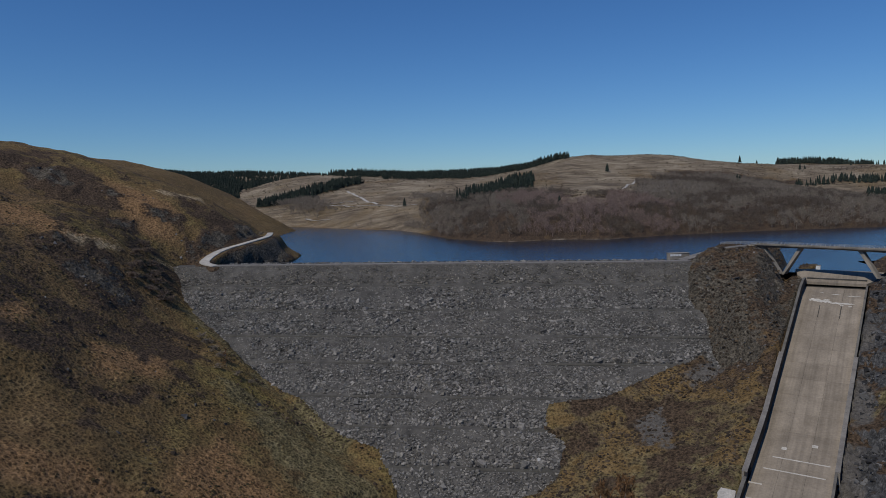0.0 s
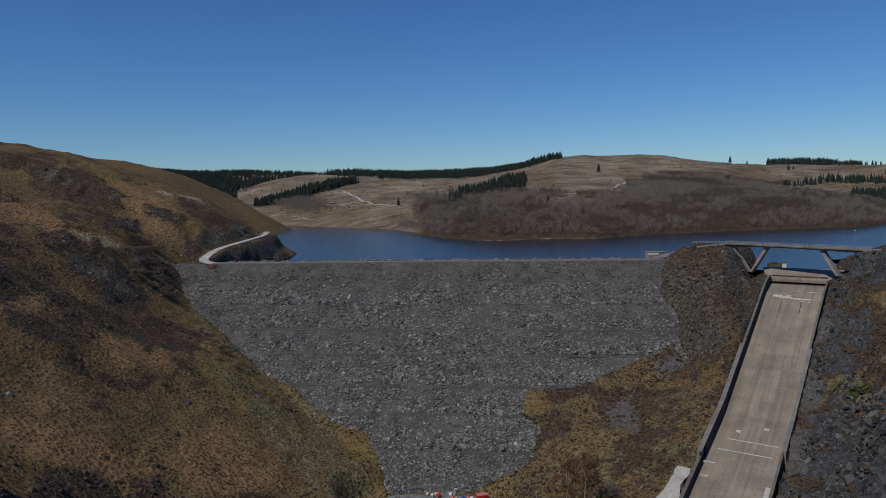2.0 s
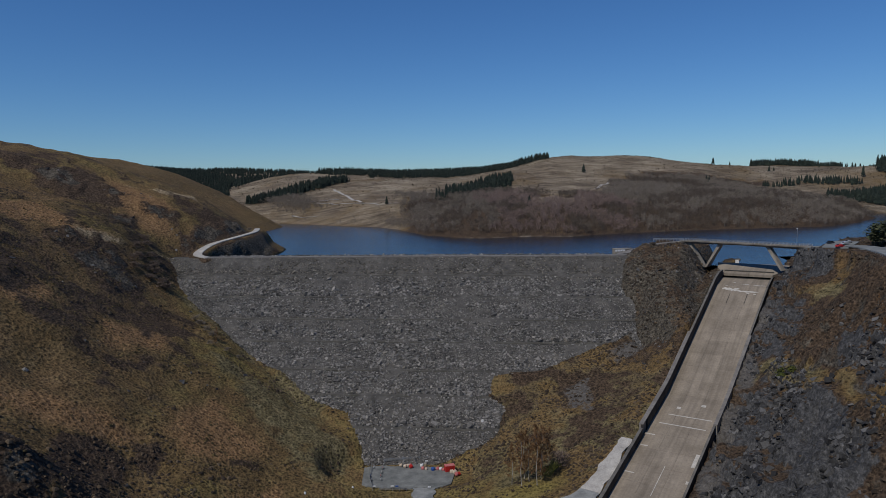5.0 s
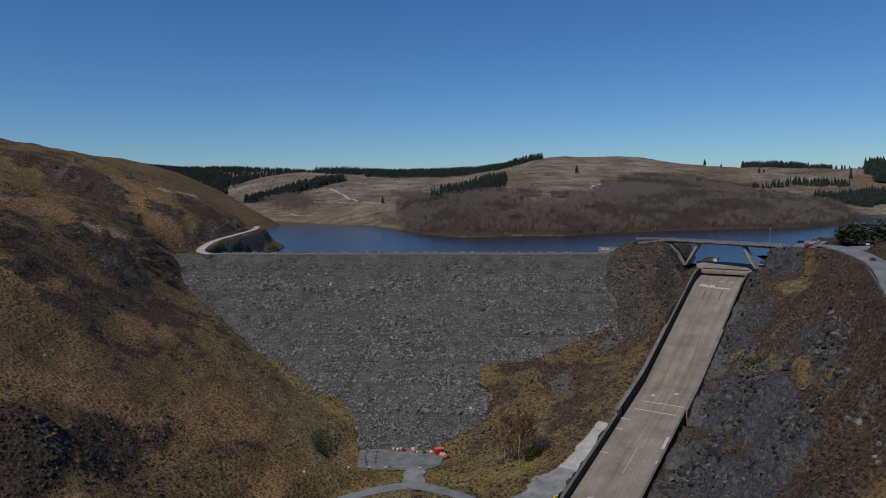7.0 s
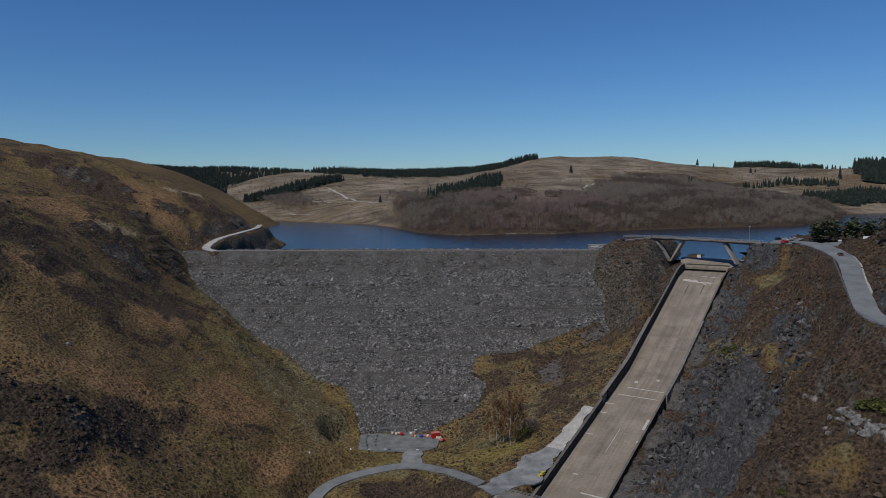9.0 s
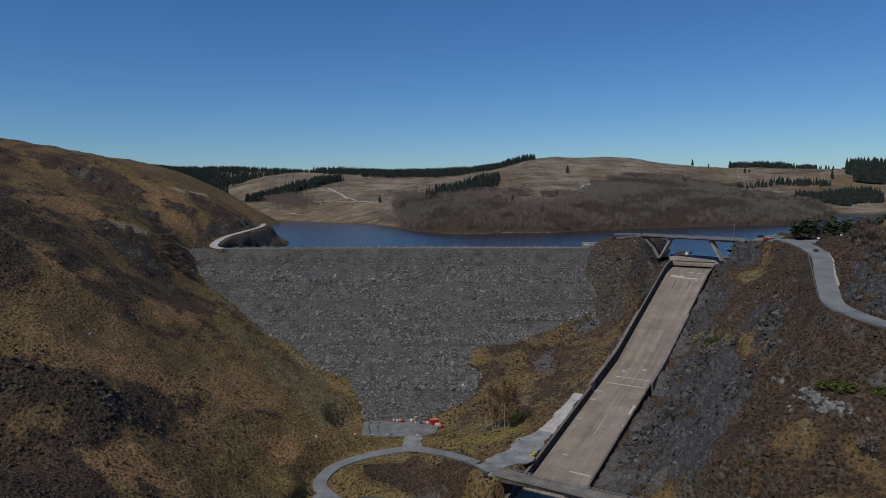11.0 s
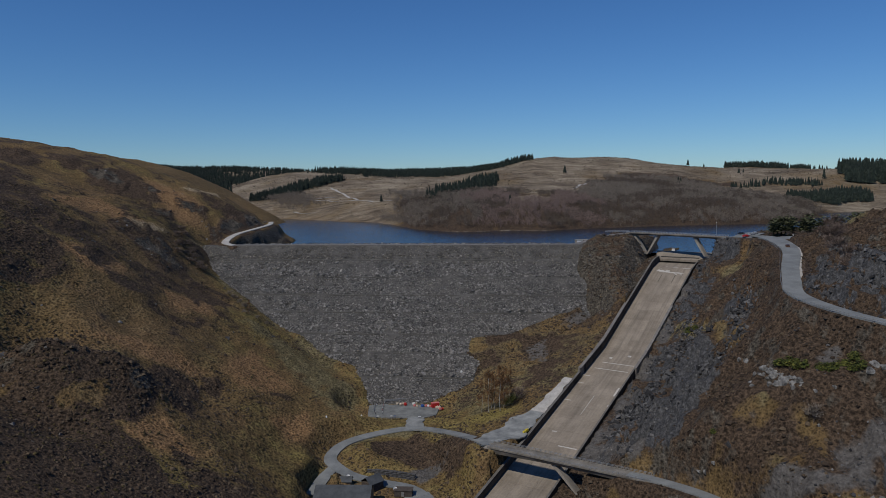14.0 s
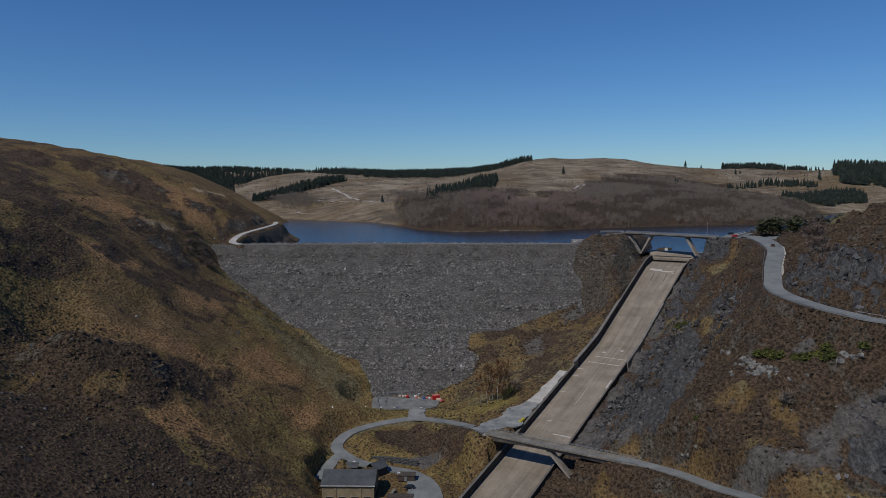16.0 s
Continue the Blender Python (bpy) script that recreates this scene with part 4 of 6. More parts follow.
def ribbon(name, line, mat, lift=0.12, label="", category="road", n=10, parent=None, ragged=0.0):
    """A strip of road with a thickness, smoothed along its line."""
    pts = []
    for k in range(len(line) - 1):
        p0, p1, p2, p3 = (np.array(line[min(max(k + j, 0), len(line) - 1)], float) for j in (-1, 0, 1, 2))
        for q in range(n):
            t = q / n
            pts.append(0.5 * (2 * p1 + (p2 - p0) * t + (2 * p0 - 5 * p1 + 4 * p2 - p3) * t**2 + (3 * p1 - p0 - 3 * p2 + p3) * t**3))
    pts.append(np.array(line[-1], float))
    rings = []
    for k, p in enumerate(pts):
        d = pts[min(k + 1, len(pts) - 1)] - pts[max(k - 1, 0)]
        d = d[:2] / np.linalg.norm(d[:2])
        nrm = np.array([-d[1], d[0]])
        w = p[3] * (1 + 0.012 * math.sin(k * 1.7))
        wa, wb = (w + ragged * float(fbm(np.array([p[0] - 0.6 * p[1]]), np.array([q + p[1]]), 7.0, 3, 88)[0]) for q in (3.0, 400.0))
        a, b = p[:2] + nrm * wa, p[:2] - nrm * wb
        zt = p[2] + lift
        rings.append([(*a, zt - 0.5), (*a, zt), (*p[:2], zt + 0.05), (*b, zt), (*b, zt - 0.5)])
    ob = part(name, loft(rings), mat, parent)
    if parent is None:
        tagged(ob, label, category, kind="structure")
    return ob


ribbon("road_west", WEST_TRACK, M_TRACK, label="pale gravel track climbing round the hillside")
ribbon("road_crest", CREST_ROAD, M_CAP, label="grey gravel road along the dam crest")
ribbon("road_east", EAST_ROAD, M_ASPHALT, label="grey asphalt road along the rocky bench")
verge = [(p[0] + 4.6 * 0.87, p[1] + 4.6 * 0.45, p[2] - 0.05, 1.9) for p in EAST_ROAD[2:7]]
ribbon("road_verge", verge, M_TRACK, lift=0.02, label="pale gravel verge beside the asphalt road", category="verge", ragged=0.5)
ribbon("road_junction", JUNCTION, M_ASPHALT, lift=0.08, label="wide asphalt junction beside the pines")
ribbon("car_park", CAR_PARK, M_ASPHALT, lift=0.10, label="asphalt car park above the reservoir", category="car park")
ribbon("road_loop", LOOP_ROAD, M_ASPHALT, label="narrow asphalt road curving past the dam toe")
ribbon("road_lower", LOWER_EAST, M_ASPHALT, label="narrow asphalt road beyond the lower bridge")
ribbon("yard_house", HOUSE_YARD, M_ASPHALT, lift=0.07, label="dark asphalt yard beside the valve house", category="yard")
ribbon("road_spur", HOUSE_SPUR, M_ASPHALT, lift=0.09, label="short asphalt spur behind the valve house")
ribbon("yard_toe", TOE_PAD, M_YARD, lift=0.06, ragged=2.4, n=24, label="grey gravel yard at the dam toe", category="yard")
ribbon("road_link", PAD_LINK, M_GRAVEL, lift=0.09, ragged=1.6, n=20, label="short gravel link between yard and road")
ribbon("yard_spoil", SPOIL_TRACK[1:], M_GRAVEL, lift=0.05, ragged=2.2, n=24, label="grey gravel spread below the spillway wall", category="yard")
ribbon("track_spoil", SPOIL_TRACK[:2], M_TRACK, lift=0.10, ragged=1.3, n=40, label="pale gravel track beside the spillway wall", category="track")


# ---- spillway ----
def strip_solid(stations, cross):
    """A solid swept down the chute: cross(s) gives (u, z) corners."""
    return loft([[(*chute_xy(s, u), z) for u, z in cross(s)] for s in stations])


def build_spillway():
    sp = thing("spillway", pose(0, 0, 0), "long sloping concrete spillway chute with side walls", "spillway")
    st = list(range(46, 150, 8)) + list(range(150, 331, 8))
    part("bed", strip_solid(st, lambda s: [(0, chute_z(s) - 1), (0, chute_z(s) - 0.12), (chute_w(s), chute_z(s) - 0.12), (chute_w(s), chute_z(s) - 1)]), M_DARKWALL, sp)
    cuts = [46.5, 60] + list(range(70, 331, 10))
    for a, b in zip(cuts, cuts[1:]):
        for k in range(3):
            u0, u1 = (0.02 + k * 8.03) / CHUTE_W, (8.0 + k * 8.03) / CHUTE_W
            part("slab", strip_solid([a + 0.04, b - 0.04], lambda s: [(u0 * chute_w(s), chute_z(s) - 0.3), (u0 * chute_w(s), chute_z(s)), (u1 * chute_w(s), chute_z(s)), (u1 * chute_w(s), chute_z(s) - 0.3)]), M_CHUTE, sp)

    def wall(side, u0, u1, h, stations):
        def box_at(a, b, low, high):
            return lambda s: [(side(s) + u, chute_z(s) + z) for u, z in ((a, low(s)), (a, high(s)), (b, high(s)), (b, low(s)))]
        # the inner face's shade is put into this dark colour, with stains
        part("side_wall", strip_solid(stations, box_at(u0, u1, lambda s: -2.5, h)), M_DARKWALL, sp, "stained concrete side wall coloured dark for its shade")
        part("coping", strip_solid(stations, box_at(u0 - 0.1, u1 + 0.1, h, lambda s: h(s) + 0.18)), M_WALLTOP, sp)

    def left(s):
        return 0.0
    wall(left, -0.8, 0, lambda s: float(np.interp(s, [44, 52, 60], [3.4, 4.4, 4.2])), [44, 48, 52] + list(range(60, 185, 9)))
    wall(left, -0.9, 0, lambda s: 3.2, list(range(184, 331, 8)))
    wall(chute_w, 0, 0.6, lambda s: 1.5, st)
    # broad coping slabs over the middle stretch of both walls, and the dark open joints at the top
    for s0, s1, side, u0, u1, up in ((112, 183.5, left, -1.5, 0.1, 4.42), (106, 171, chute_w, -0.1, 1.3, 1.72)):
        run = np.linspace(s0, s1, 9)
        for a, b in zip(run, run[1:]):
            part("coping_slab", strip_solid([a + 0.05, b - 0.05], lambda s: [(side(s) + u0, chute_z(s) + up), (side(s) + u0, chute_z(s) + up + 0.22), (side(s) + u1, chute_z(s) + up + 0.22), (side(s) + u1, chute_z(s) + up)]), M_CAP, sp, "broad pale coping slab")
        edge = (u0 + 0.05, u0 + 0.75) if u0 < -1 else (u1 - 0.7, u1 - 0.05)
        part("wall_back", strip_solid(list(run), lambda s: [(side(s) + edge[0], chute_z(s) - 2), (side(s) + edge[0], chute_z(s) + up), (side(s) + edge[1], chute_z(s) + up), (side(s) + edge[1], chute_z(s) - 2)]), M_CONCRETE, sp)
    for u in (7.9, 15.95):
        part("open_joint", strip_solid([67, 72, 77], lambda s: [(u, chute_z(s) + 0.004), (u, chute_z(s) + 0.025), (u + 0.32, chute_z(s) + 0.025), (u + 0.32, chute_z(s) + 0.004)]), M_DARKWALL, sp, "dark weathered slab joint")
    # repairs and lime on the slabs
    marks = [(172.5, 0.5, 3, 21), (165.6, 0.5, 4.7, 21.7), (241, 0.6, 12.9, 21.5), (160, 1.5, 6.6, 8.2), (156, 1.6, 15.4, 17.2), (181, 0.6, 0.2, 4), (188.7, 0.6, 0.8, 3.6), (205.5, 0.5, 0.4, 4), (192.3, 8, 21.4, 22.8), (205, 1.6, 21.9, 23.3), (231.7, 0.7, 6, 8.1), (207, 17, 12.8, 13.05)]
    for s0, ln, u0, u1 in marks:
        u0, u1 = u0 * 0.95, u1 * 0.95
        part("repair_patch", strip_solid([s0 - ln / 2, s0 + ln / 2], lambda s: [(u0, chute_z(s) + 0.004), (u0, chute_z(s) + 0.03), (u1, chute_z(s) + 0.03), (u1, chute_z(s) + 0.004)]), M_LIME, sp, "pale mortar repair")
    # ragged lime stains below the lip of the weir
    lime = np.random.default_rng(5)
    for s0, half, u0, u1 in ((63.2, 1.5, 3.2, 8.6), (64.0, 1.0, 6.5, 12.5), (64.8, 0.8, 10.5, 21.5), (62.6, 0.6, 8.8, 11.6), (66.6, 0.5, 15.5, 17.0), (66.8, 0.45, 18.5, 20.0), (56.0, 0.6, 11.5, 15.0), (57.2, 0.5, 17.0, 23.2), (54.5, 0.35, 6.8, 8.6), (59.8, 0.35, 4.2, 5.8)):
        mid, w = (u0 + u1) / 2, (u1 - u0) / 2
        ring = [(s0 + half * k * math.sin(a), mid + w * q * math.cos(a)) for a, k, q in zip(np.linspace(0, 2 * math.pi, 22, endpoint=False), lime.uniform(0.35, 1.25, 22), lime.uniform(0.75, 1.1, 22))]
        part("lime_stain", loft([[(*chute_xy(q, u), chute_z(q) + up) for q, u in ring] for up in (0.004, 0.03)]), M_LIME, sp, "white lime stain")
    # weir at the head
    def weir_top(s):
        return float(np.interp(s, [22, 24, 27, 34, 44], [-5.2, -4.3, -4.3, -6.0, -7.7]))
    def weir_side(s):
        return float(np.interp(s, [22, 38, 44], [-7.0, -4.0, 0.0]))
    part("weir", strip_solid([22, 24, 27, 34, 44], lambda s: [(weir_side(s), weir_top(s) - 1.3), (weir_side(s), weir_top(s)), (CHUTE_W - weir_side(s), weir_top(s)), (CHUTE_W - weir_side(s), weir_top(s) - 1.3)]), M_CHUTE, sp)
    # foot and apron in dark colour stand in for the shadow under the lip
    part("weir_foot", strip_solid([22.2, 40], lambda s: [(0, -16), (0, -6.6), (CHUTE_W, -6.6), (CHUTE_W, -16)]), M_DARKWALL, sp, "block under the weir lip coloured dark as its shadow")
    part("apron", strip_solid([40, 46.4], lambda s: [(0, -16), (0, -9.9), (CHUTE_W, -9.9), (CHUTE_W, -16)]), M_DARKWALL, sp)
    return sp


build_spillway()


# ---- bridges ----
def build_bridge(name, a, b, z, width, thick, legs, label, leg_drop):
    """Deck from a to b with parapets and inclined legs; legs: (place along the deck, foot offset along, foot z)."""
    ax = Vector((b[0] - a[0], b[1] - a[1], 0))
    n = ax.length
    m = Matrix.Translation((*a, z)) @ Matrix.Rotation(math.atan2(ax.y, ax.x), 4, "Z")
    br = thing(name, m, label, "bridge")
    h = width / 2
    rings = []
    for k in range(13):
        x = n * k / 12
        t = thick * (0.62 + 0.38 * abs(2 * k / 12 - 1) ** 1.5)
        rings.append([(x, -h, 0), (x, h, 0), (x, h, -0.35), (x, h - 0.9, -t), (x, -h + 0.9, -t), (x, -h, -0.35)])
    part("deck", loft(rings), M_DECK, br)
    for sgn in (-1, 1):
        part("kerb", box(0, n, sgn * h - 0.25, sgn * h + 0.25, -0.3, 0.35, 0.05), M_DECK, br)
        for k in range(int(n / 2) + 1):
            part("post", box(k * 2.0, k * 2.0 + 0.14, sgn * h - 0.07, sgn * h + 0.07, 0.3, 1.25), M_STEEL, br)
        for zz in (0.75, 1.15):
            part("rail", box(0, n, sgn * h - 0.05, sgn * h + 0.05, zz, zz + 0.1), M_STEEL, br)
    for x, foot, fz in legs:
        w0, w1 = h - 1.5, h - 1.0
        part("leg", loft([[(x - 0.9, -w0, -0.9), (x + 0.9, -w0, -0.9), (x + 0.9, w0, -0.9), (x - 0.9, w0, -0.9)],
                          [(foot - 0.55, -w1, fz - z), (foot + 0.55, -w1, fz - z), (foot + 0.55, w1, fz - z), (foot - 0.55, w1, fz - z)]]), M_CONCRETE, br)
    for x in (0.0, n):
        part("abutment", box(x - 1.6, x + 1.6, -h - 0.2, h + 0.2, -leg_drop, -0.4, 0.1), M_CONCRETE, br)
    return br


build_bridge("road_bridge", (160, -27), (204, -79), 7.9, 6.4, 1.5, [(22.5, 15, -6.2), (4.5, 13.2, -6.2), (48, 55.5, -5.0)], "concrete road bridge with inclined legs over the spillway head", 3)
build_bridge("service_bridge", (36.5, -232.5), (88, -269), -59.9, 5.6, 2.7, [(26, 36.5, -71)], "concrete service bridge over the lower spillway", 4)


# ---- valve house ----
def build_house():
    m = pose(-31.2, -247, -79.6, 0, 0, -5)
    h = thing("valve_house", m, "tan block valve house with a dark grey roof", "building")
    part("wall", box(0, 20.5, 0, 14, 0, 6.0), M_STONEWALL, h)
    rf = loft([[(x, -0.5, 5.8), (x, 7.0, 9.2), (x, 14.5, 5.8), (x, 14.5, 5.55), (x, 7.0, 8.9), (x, -0.5, 5.55)] for x in (-0.5, 21.0)])
    part("roof", rf, M_ROOF, h)
    return h


build_house()
# ---- loose stone, tufts and trees: seeds of shape ----
rng = np.random.default_rng(7)


def rock_shape(seed):
    """A small angular stone: verts, faces."""
    rr = np.random.default_rng(seed)
    bm = bmesh.new()
    bmesh.ops.create_icosphere(bm, subdivisions=1, radius=1.0)
    for v in bm.verts:
        v.co *= 0.72 + 0.5 * rr.random()
    for _ in range(3):
        n = Vector(rr.normal(size=3)).normalized()
        for v in bm.verts:
            d = v.co.dot(n) - 0.62
            if d > 0:
                v.co -= n * d
    vs = np.array([v.co[:] for v in bm.verts])
    fs = [[v.index for v in f.verts] for f in bm.faces]
    bm.free()
    return vs, fs


def block_shape(seed):
    """A slab of slate with eight corners pushed about."""
    rr = np.random.default_rng(seed)
    vs = np.array([(x, y, z) for x in (-1, 1) for y in (-1, 1) for z in (-1, 1)], float) * (1, 0.8, 0.55) + rr.uniform(-0.28, 0.28, (8, 3))
    return vs, [(0, 1, 3, 2), (4, 6, 7, 5), (0, 4, 5, 1), (2, 3, 7, 6), (0, 2, 6, 4), (1, 5, 7, 3)]


def tuft_shape(seed, blades=5):
    """A tussock: a rough dome of pointed blades."""
    rr = np.random.default_rng(seed)
    vs, fs = [], []
    for k in range(blades):
        a = 2 * math.pi * k / blades + rr.uniform(-0.4, 0.4)
        w, out, up = rr.uniform(0.28, 0.5), rr.uniform(0.5, 1.0), rr.uniform(0.5, 1.0)
        b = len(vs)
        c, s = math.cos(a), math.sin(a)
        vs += [(-s * w * 0.6, c * w * 0.6, 0), (s * w * 0.6, -c * w * 0.6, 0), (c * out * 0.6 + s * w, s * out * 0.6 - c * w, up * 0.8), (c * out * 0.6 - s * w, s * out * 0.6 + c * w, up * 0.8), (c * out * 1.1, s * out * 1.1, up * 0.35)]
        fs += [(b, b + 1, b + 2, b + 3), (b + 3, b + 2, b + 4)]
    return np.array(vs), fs


def clump_shape(seed):
    """A low cushion of heather or rush: an uneven dome with a lumpy rim."""
    rr = np.random.default_rng(seed)
    vs = [(rr.uniform(-0.2, 0.2), rr.uniform(-0.2, 0.2), rr.uniform(0.55, 0.8))]
    for ring, r, z in ((0, 0.55, 0.48), (1, 0.95, -0.1)):
        for k in range(6):
            a = math.pi / 3 * (k + 0.5 * ring) + rr.uniform(-0.3, 0.3)
            q = r * rr.uniform(0.7, 1.2)
            vs.append((q * math.cos(a), q * math.sin(a), z * rr.uniform(0.6, 1.3)))
    fs = [(0, 1 + k, 1 + (k + 1) % 6) for k in range(6)]
    fs += [(1 + k, 7 + k, 1 + (k + 1) % 6) for k in range(6)] + [(7 + k, 7 + (k + 1) % 6, 1 + (k + 1) % 6) for k in range(6)]
    return np.array(vs), fs


def spruce_shape(seed, tiers=6, spikes=7):
    """A narrow conifer of drooping, ragged tiers on a stem; one unit high."""
    rr = np.random.default_rng(seed)
    vs, fs = [(-0.012, 0, 0), (0.012, 0, 0), (0, 0.016, 0), (0, 0, 0.95)], [(0, 1, 3), (1, 2, 3), (2, 0, 3)]
    for k in range(tiers):
        z0 = 0.10 + 0.82 * k / tiers
        top = min(1.0, z0 + 0.30 - 0.10 * k / tiers)
        r = 0.19 * (1 - k / tiers) ** 0.8 + 0.02
        b = len(vs)
        vs.append((rr.uniform(-0.01, 0.01), rr.uniform(-0.01, 0.01), top))
        for j in range(spikes * 2):
            a = math.pi * j / spikes + rr.uniform(-0.15, 0.15)
            q = r * (rr.uniform(0.85, 1.2) if j % 2 == 0 else rr.uniform(0.45, 0.65))
            vs.append((q * math.cos(a), q * math.sin(a), z0 + (rr.uniform(-0.03, 0.01) if j % 2 == 0 else 0.05)))
        for j in range(spikes * 2):
            fs.append((b, b + 1 + j, b + 1 + (j + 1) % (spikes * 2)))
    return np.array(vs), fs


def bare_shape(seed, twigs=26, spread=0.36, slim=1.0, fine=0.014, arms=6):
    """A leafless broadleaf: stem, limbs and a haze of fine twig sprays; one unit high."""
    rr = np.random.default_rng(seed)
    vs, fs = [], []

    def stick(p, q, w0, w1):
        d = np.subtract(q, p)
        side = np.cross(d, rr.normal(size=3))
        side = side / (np.linalg.norm(side) + 1e-9)
        other = np.cross(d, side)
        other = other / (np.linalg.norm(other) + 1e-9)
        b = len(vs)
        for w, c in ((w0, p), (w1, q)):
            vs.extend([tuple(np.add(c, side * w)), tuple(np.add(c, -0.5 * side * w + 0.87 * other * w)), tuple(np.add(c, -0.5 * side * w - 0.87 * other * w))])
        fs.extend([(b, b + 1, b + 4, b + 3), (b + 1, b + 2, b + 5, b + 4), (b + 2, b, b + 3, b + 5)])

    fork = (rr.uniform(-0.03, 0.03), rr.uniform(-0.03, 0.03), rr.uniform(0.25, 0.4))
    stick((0, 0, 0), fork, 0.022 * slim, 0.014 * slim)
    limbs = []
    for k in range(arms):
        a = 2.4 * k + rr.uniform(-0.4, 0.4)
        far, up = rr.uniform(0.25, 0.8), rr.uniform(0.38, 0.92)
        far *= 1.15 - 0.5 * up
        e = (fork[0] + spread * far * math.cos(a), fork[1] + spread * far * math.sin(a), up)
        stick(fork, e, 0.011 * slim, 0.004 * slim)
        limbs.append(e)
    for k in range(twigs):
        e = limbs[k % arms]
        a, lift = rr.uniform(0, 2 * math.pi), rr.uniform(-0.06, 0.22)
        r = spread * rr.uniform(0.12, 0.55)
        tip = (e[0] + r * math.cos(a), e[1] + r * math.sin(a), min(1.0, max(0.3, e[2] + lift)))
        w = np.array((-math.sin(a), math.cos(a), rr.uniform(-0.6, 0.6))) * rr.uniform(0.6, 1.4) * fine
        start = np.array(e) + (np.array(fork) - np.array(e)) * rr.uniform(0.0, 0.5)
        b = len(vs)
        vs.extend([tuple(start + w), tuple(start - w), tuple(tip)])
        fs.append((b, b + 1, b + 2))
    return np.array(vs), fs


def birch_shape(seed, sprays=950):
    """A slim leafless birch: rising limbs all the way up and a narrow haze of hanging twigs; one unit high."""
    rr = np.random.default_rng(seed)
    vs, fs = [], []
    bend = rr.uniform(-0.03, 0.03, 2)

    def sliver(p, q, w):
        side = np.cross(np.subtract(q, p), rr.normal(size=3))
        side = side / (np.linalg.norm(side) + 1e-9) * w
        b = len(vs)
        vs.extend([tuple(np.add(p, side)), tuple(np.subtract(p, side)), tuple(q)])
        fs.append((b, b + 1, b + 2))

    tips = []
    for k in range(26):
        z, a = rr.uniform(0.16, 0.92), 2.4 * k
        out = (0.05 + 0.13 * math.sin(math.pi * min(1.0, 0.15 + z))) * rr.uniform(0.6, 1.1)
        foot = np.array((bend[0] * z, bend[1] * z, z))
        tip = foot + (out * math.cos(a), out * math.sin(a), rr.uniform(0.06, 0.13))
        sliver(foot, tip, 0.005)
        tips.append((foot, tip))
    for k in range(sprays):
        foot, tip = tips[k % 26]
        p = foot + (tip - foot) * rr.uniform(0.3, 1.0)
        q = p + rr.normal(size=3) * (0.028, 0.028, 0.035) + (0, 0, rr.uniform(-0.03, 0.05))
        sliver(p, q, rr.uniform(0.0030, 0.0056))
    return np.array(vs), fs


def outcrop_shape(seed):
    """A weathered outcrop block: split faces, cracks and blunted corners."""
    rr = np.random.default_rng(seed)
    bm = bmesh.new()
    bmesh.ops.create_icosphere(bm, subdivisions=3, radius=1.0)
    cuts = [(Vector(rr.normal(size=3)).normalized(), rr.uniform(0.35, 0.8)) for _ in range(9)]
    for v in bm.verts:
        for n, d in cuts:
            over = v.co.dot(n) - d
            if over > 0:
                v.co -= n * over * 0.92
        v.co *= 1 + 0.13 * noise.noise(v.co * 2.3 + Vector((seed, 0, 0))) + 0.07 * noise.noise(v.co * 6.0)
    vs = np.array([v.co[:] for v in bm.verts])
    fs = [[v.index for v in f.verts] for f in bm.faces]
    bm.free()
    return vs, fs


def haze_shape(seed, sprays=60):
    """A far leafless tree: stem, and an open crown of small twig sprays; one unit high."""
    rr = np.random.default_rng(seed)
    vs, fs = [(-0.018, 0, 0), (0.018, 0, 0), (0, 0.02, 0), (0, 0, 0.7)], [(0, 1, 3), (1, 2, 3), (2, 0, 3)]
    for k in range(sprays):
        d = rr.normal(size=3)
        d = d / np.linalg.norm(d) * rr.uniform(0.35, 1.0) * (0.36, 0.36, 0.36)
        c = np.array((0, 0, 0.63)) + d
        u, w = rr.normal(size=3), rr.normal(size=3)
        q = rr.uniform(0.04, 0.08)
        u, w = u / np.linalg.norm(u) * q, w / np.linalg.norm(w) * q * 0.6
        b = len(vs)
        vs += [tuple(c + u), tuple(c - u * 0.6 + w), tuple(c - u * 0.6 - w)]
        fs.append((b, b + 1, b + 2))
    return np.array(vs), fs


def leafy_shape(seed, leaves=60):
    """A rounded bush of many small leaf clumps; about one unit high and wide."""
    rr = np.random.default_rng(seed)
    vs, fs = [], []
    for k in range(leaves):
        d = rr.normal(size=3)
        d = d / np.linalg.norm(d)
        d[2] = abs(d[2])
        c = d * rr.uniform(0.45, 1.0) * (0.6, 0.6, 0.9)
        u = rr.normal(size=3)
        u = u / np.linalg.norm(u)
        w = np.cross(u, d)
        b = len(vs)
        q = rr.uniform(0.07, 0.15)
        vs += [tuple(c + u * q), tuple(c + w * q * 0.8), tuple(c - u * q * 0.9), tuple(c - w * q * 0.7)]
        fs.append((b, b + 1, b + 2, b + 3))
    return np.array(vs), fs


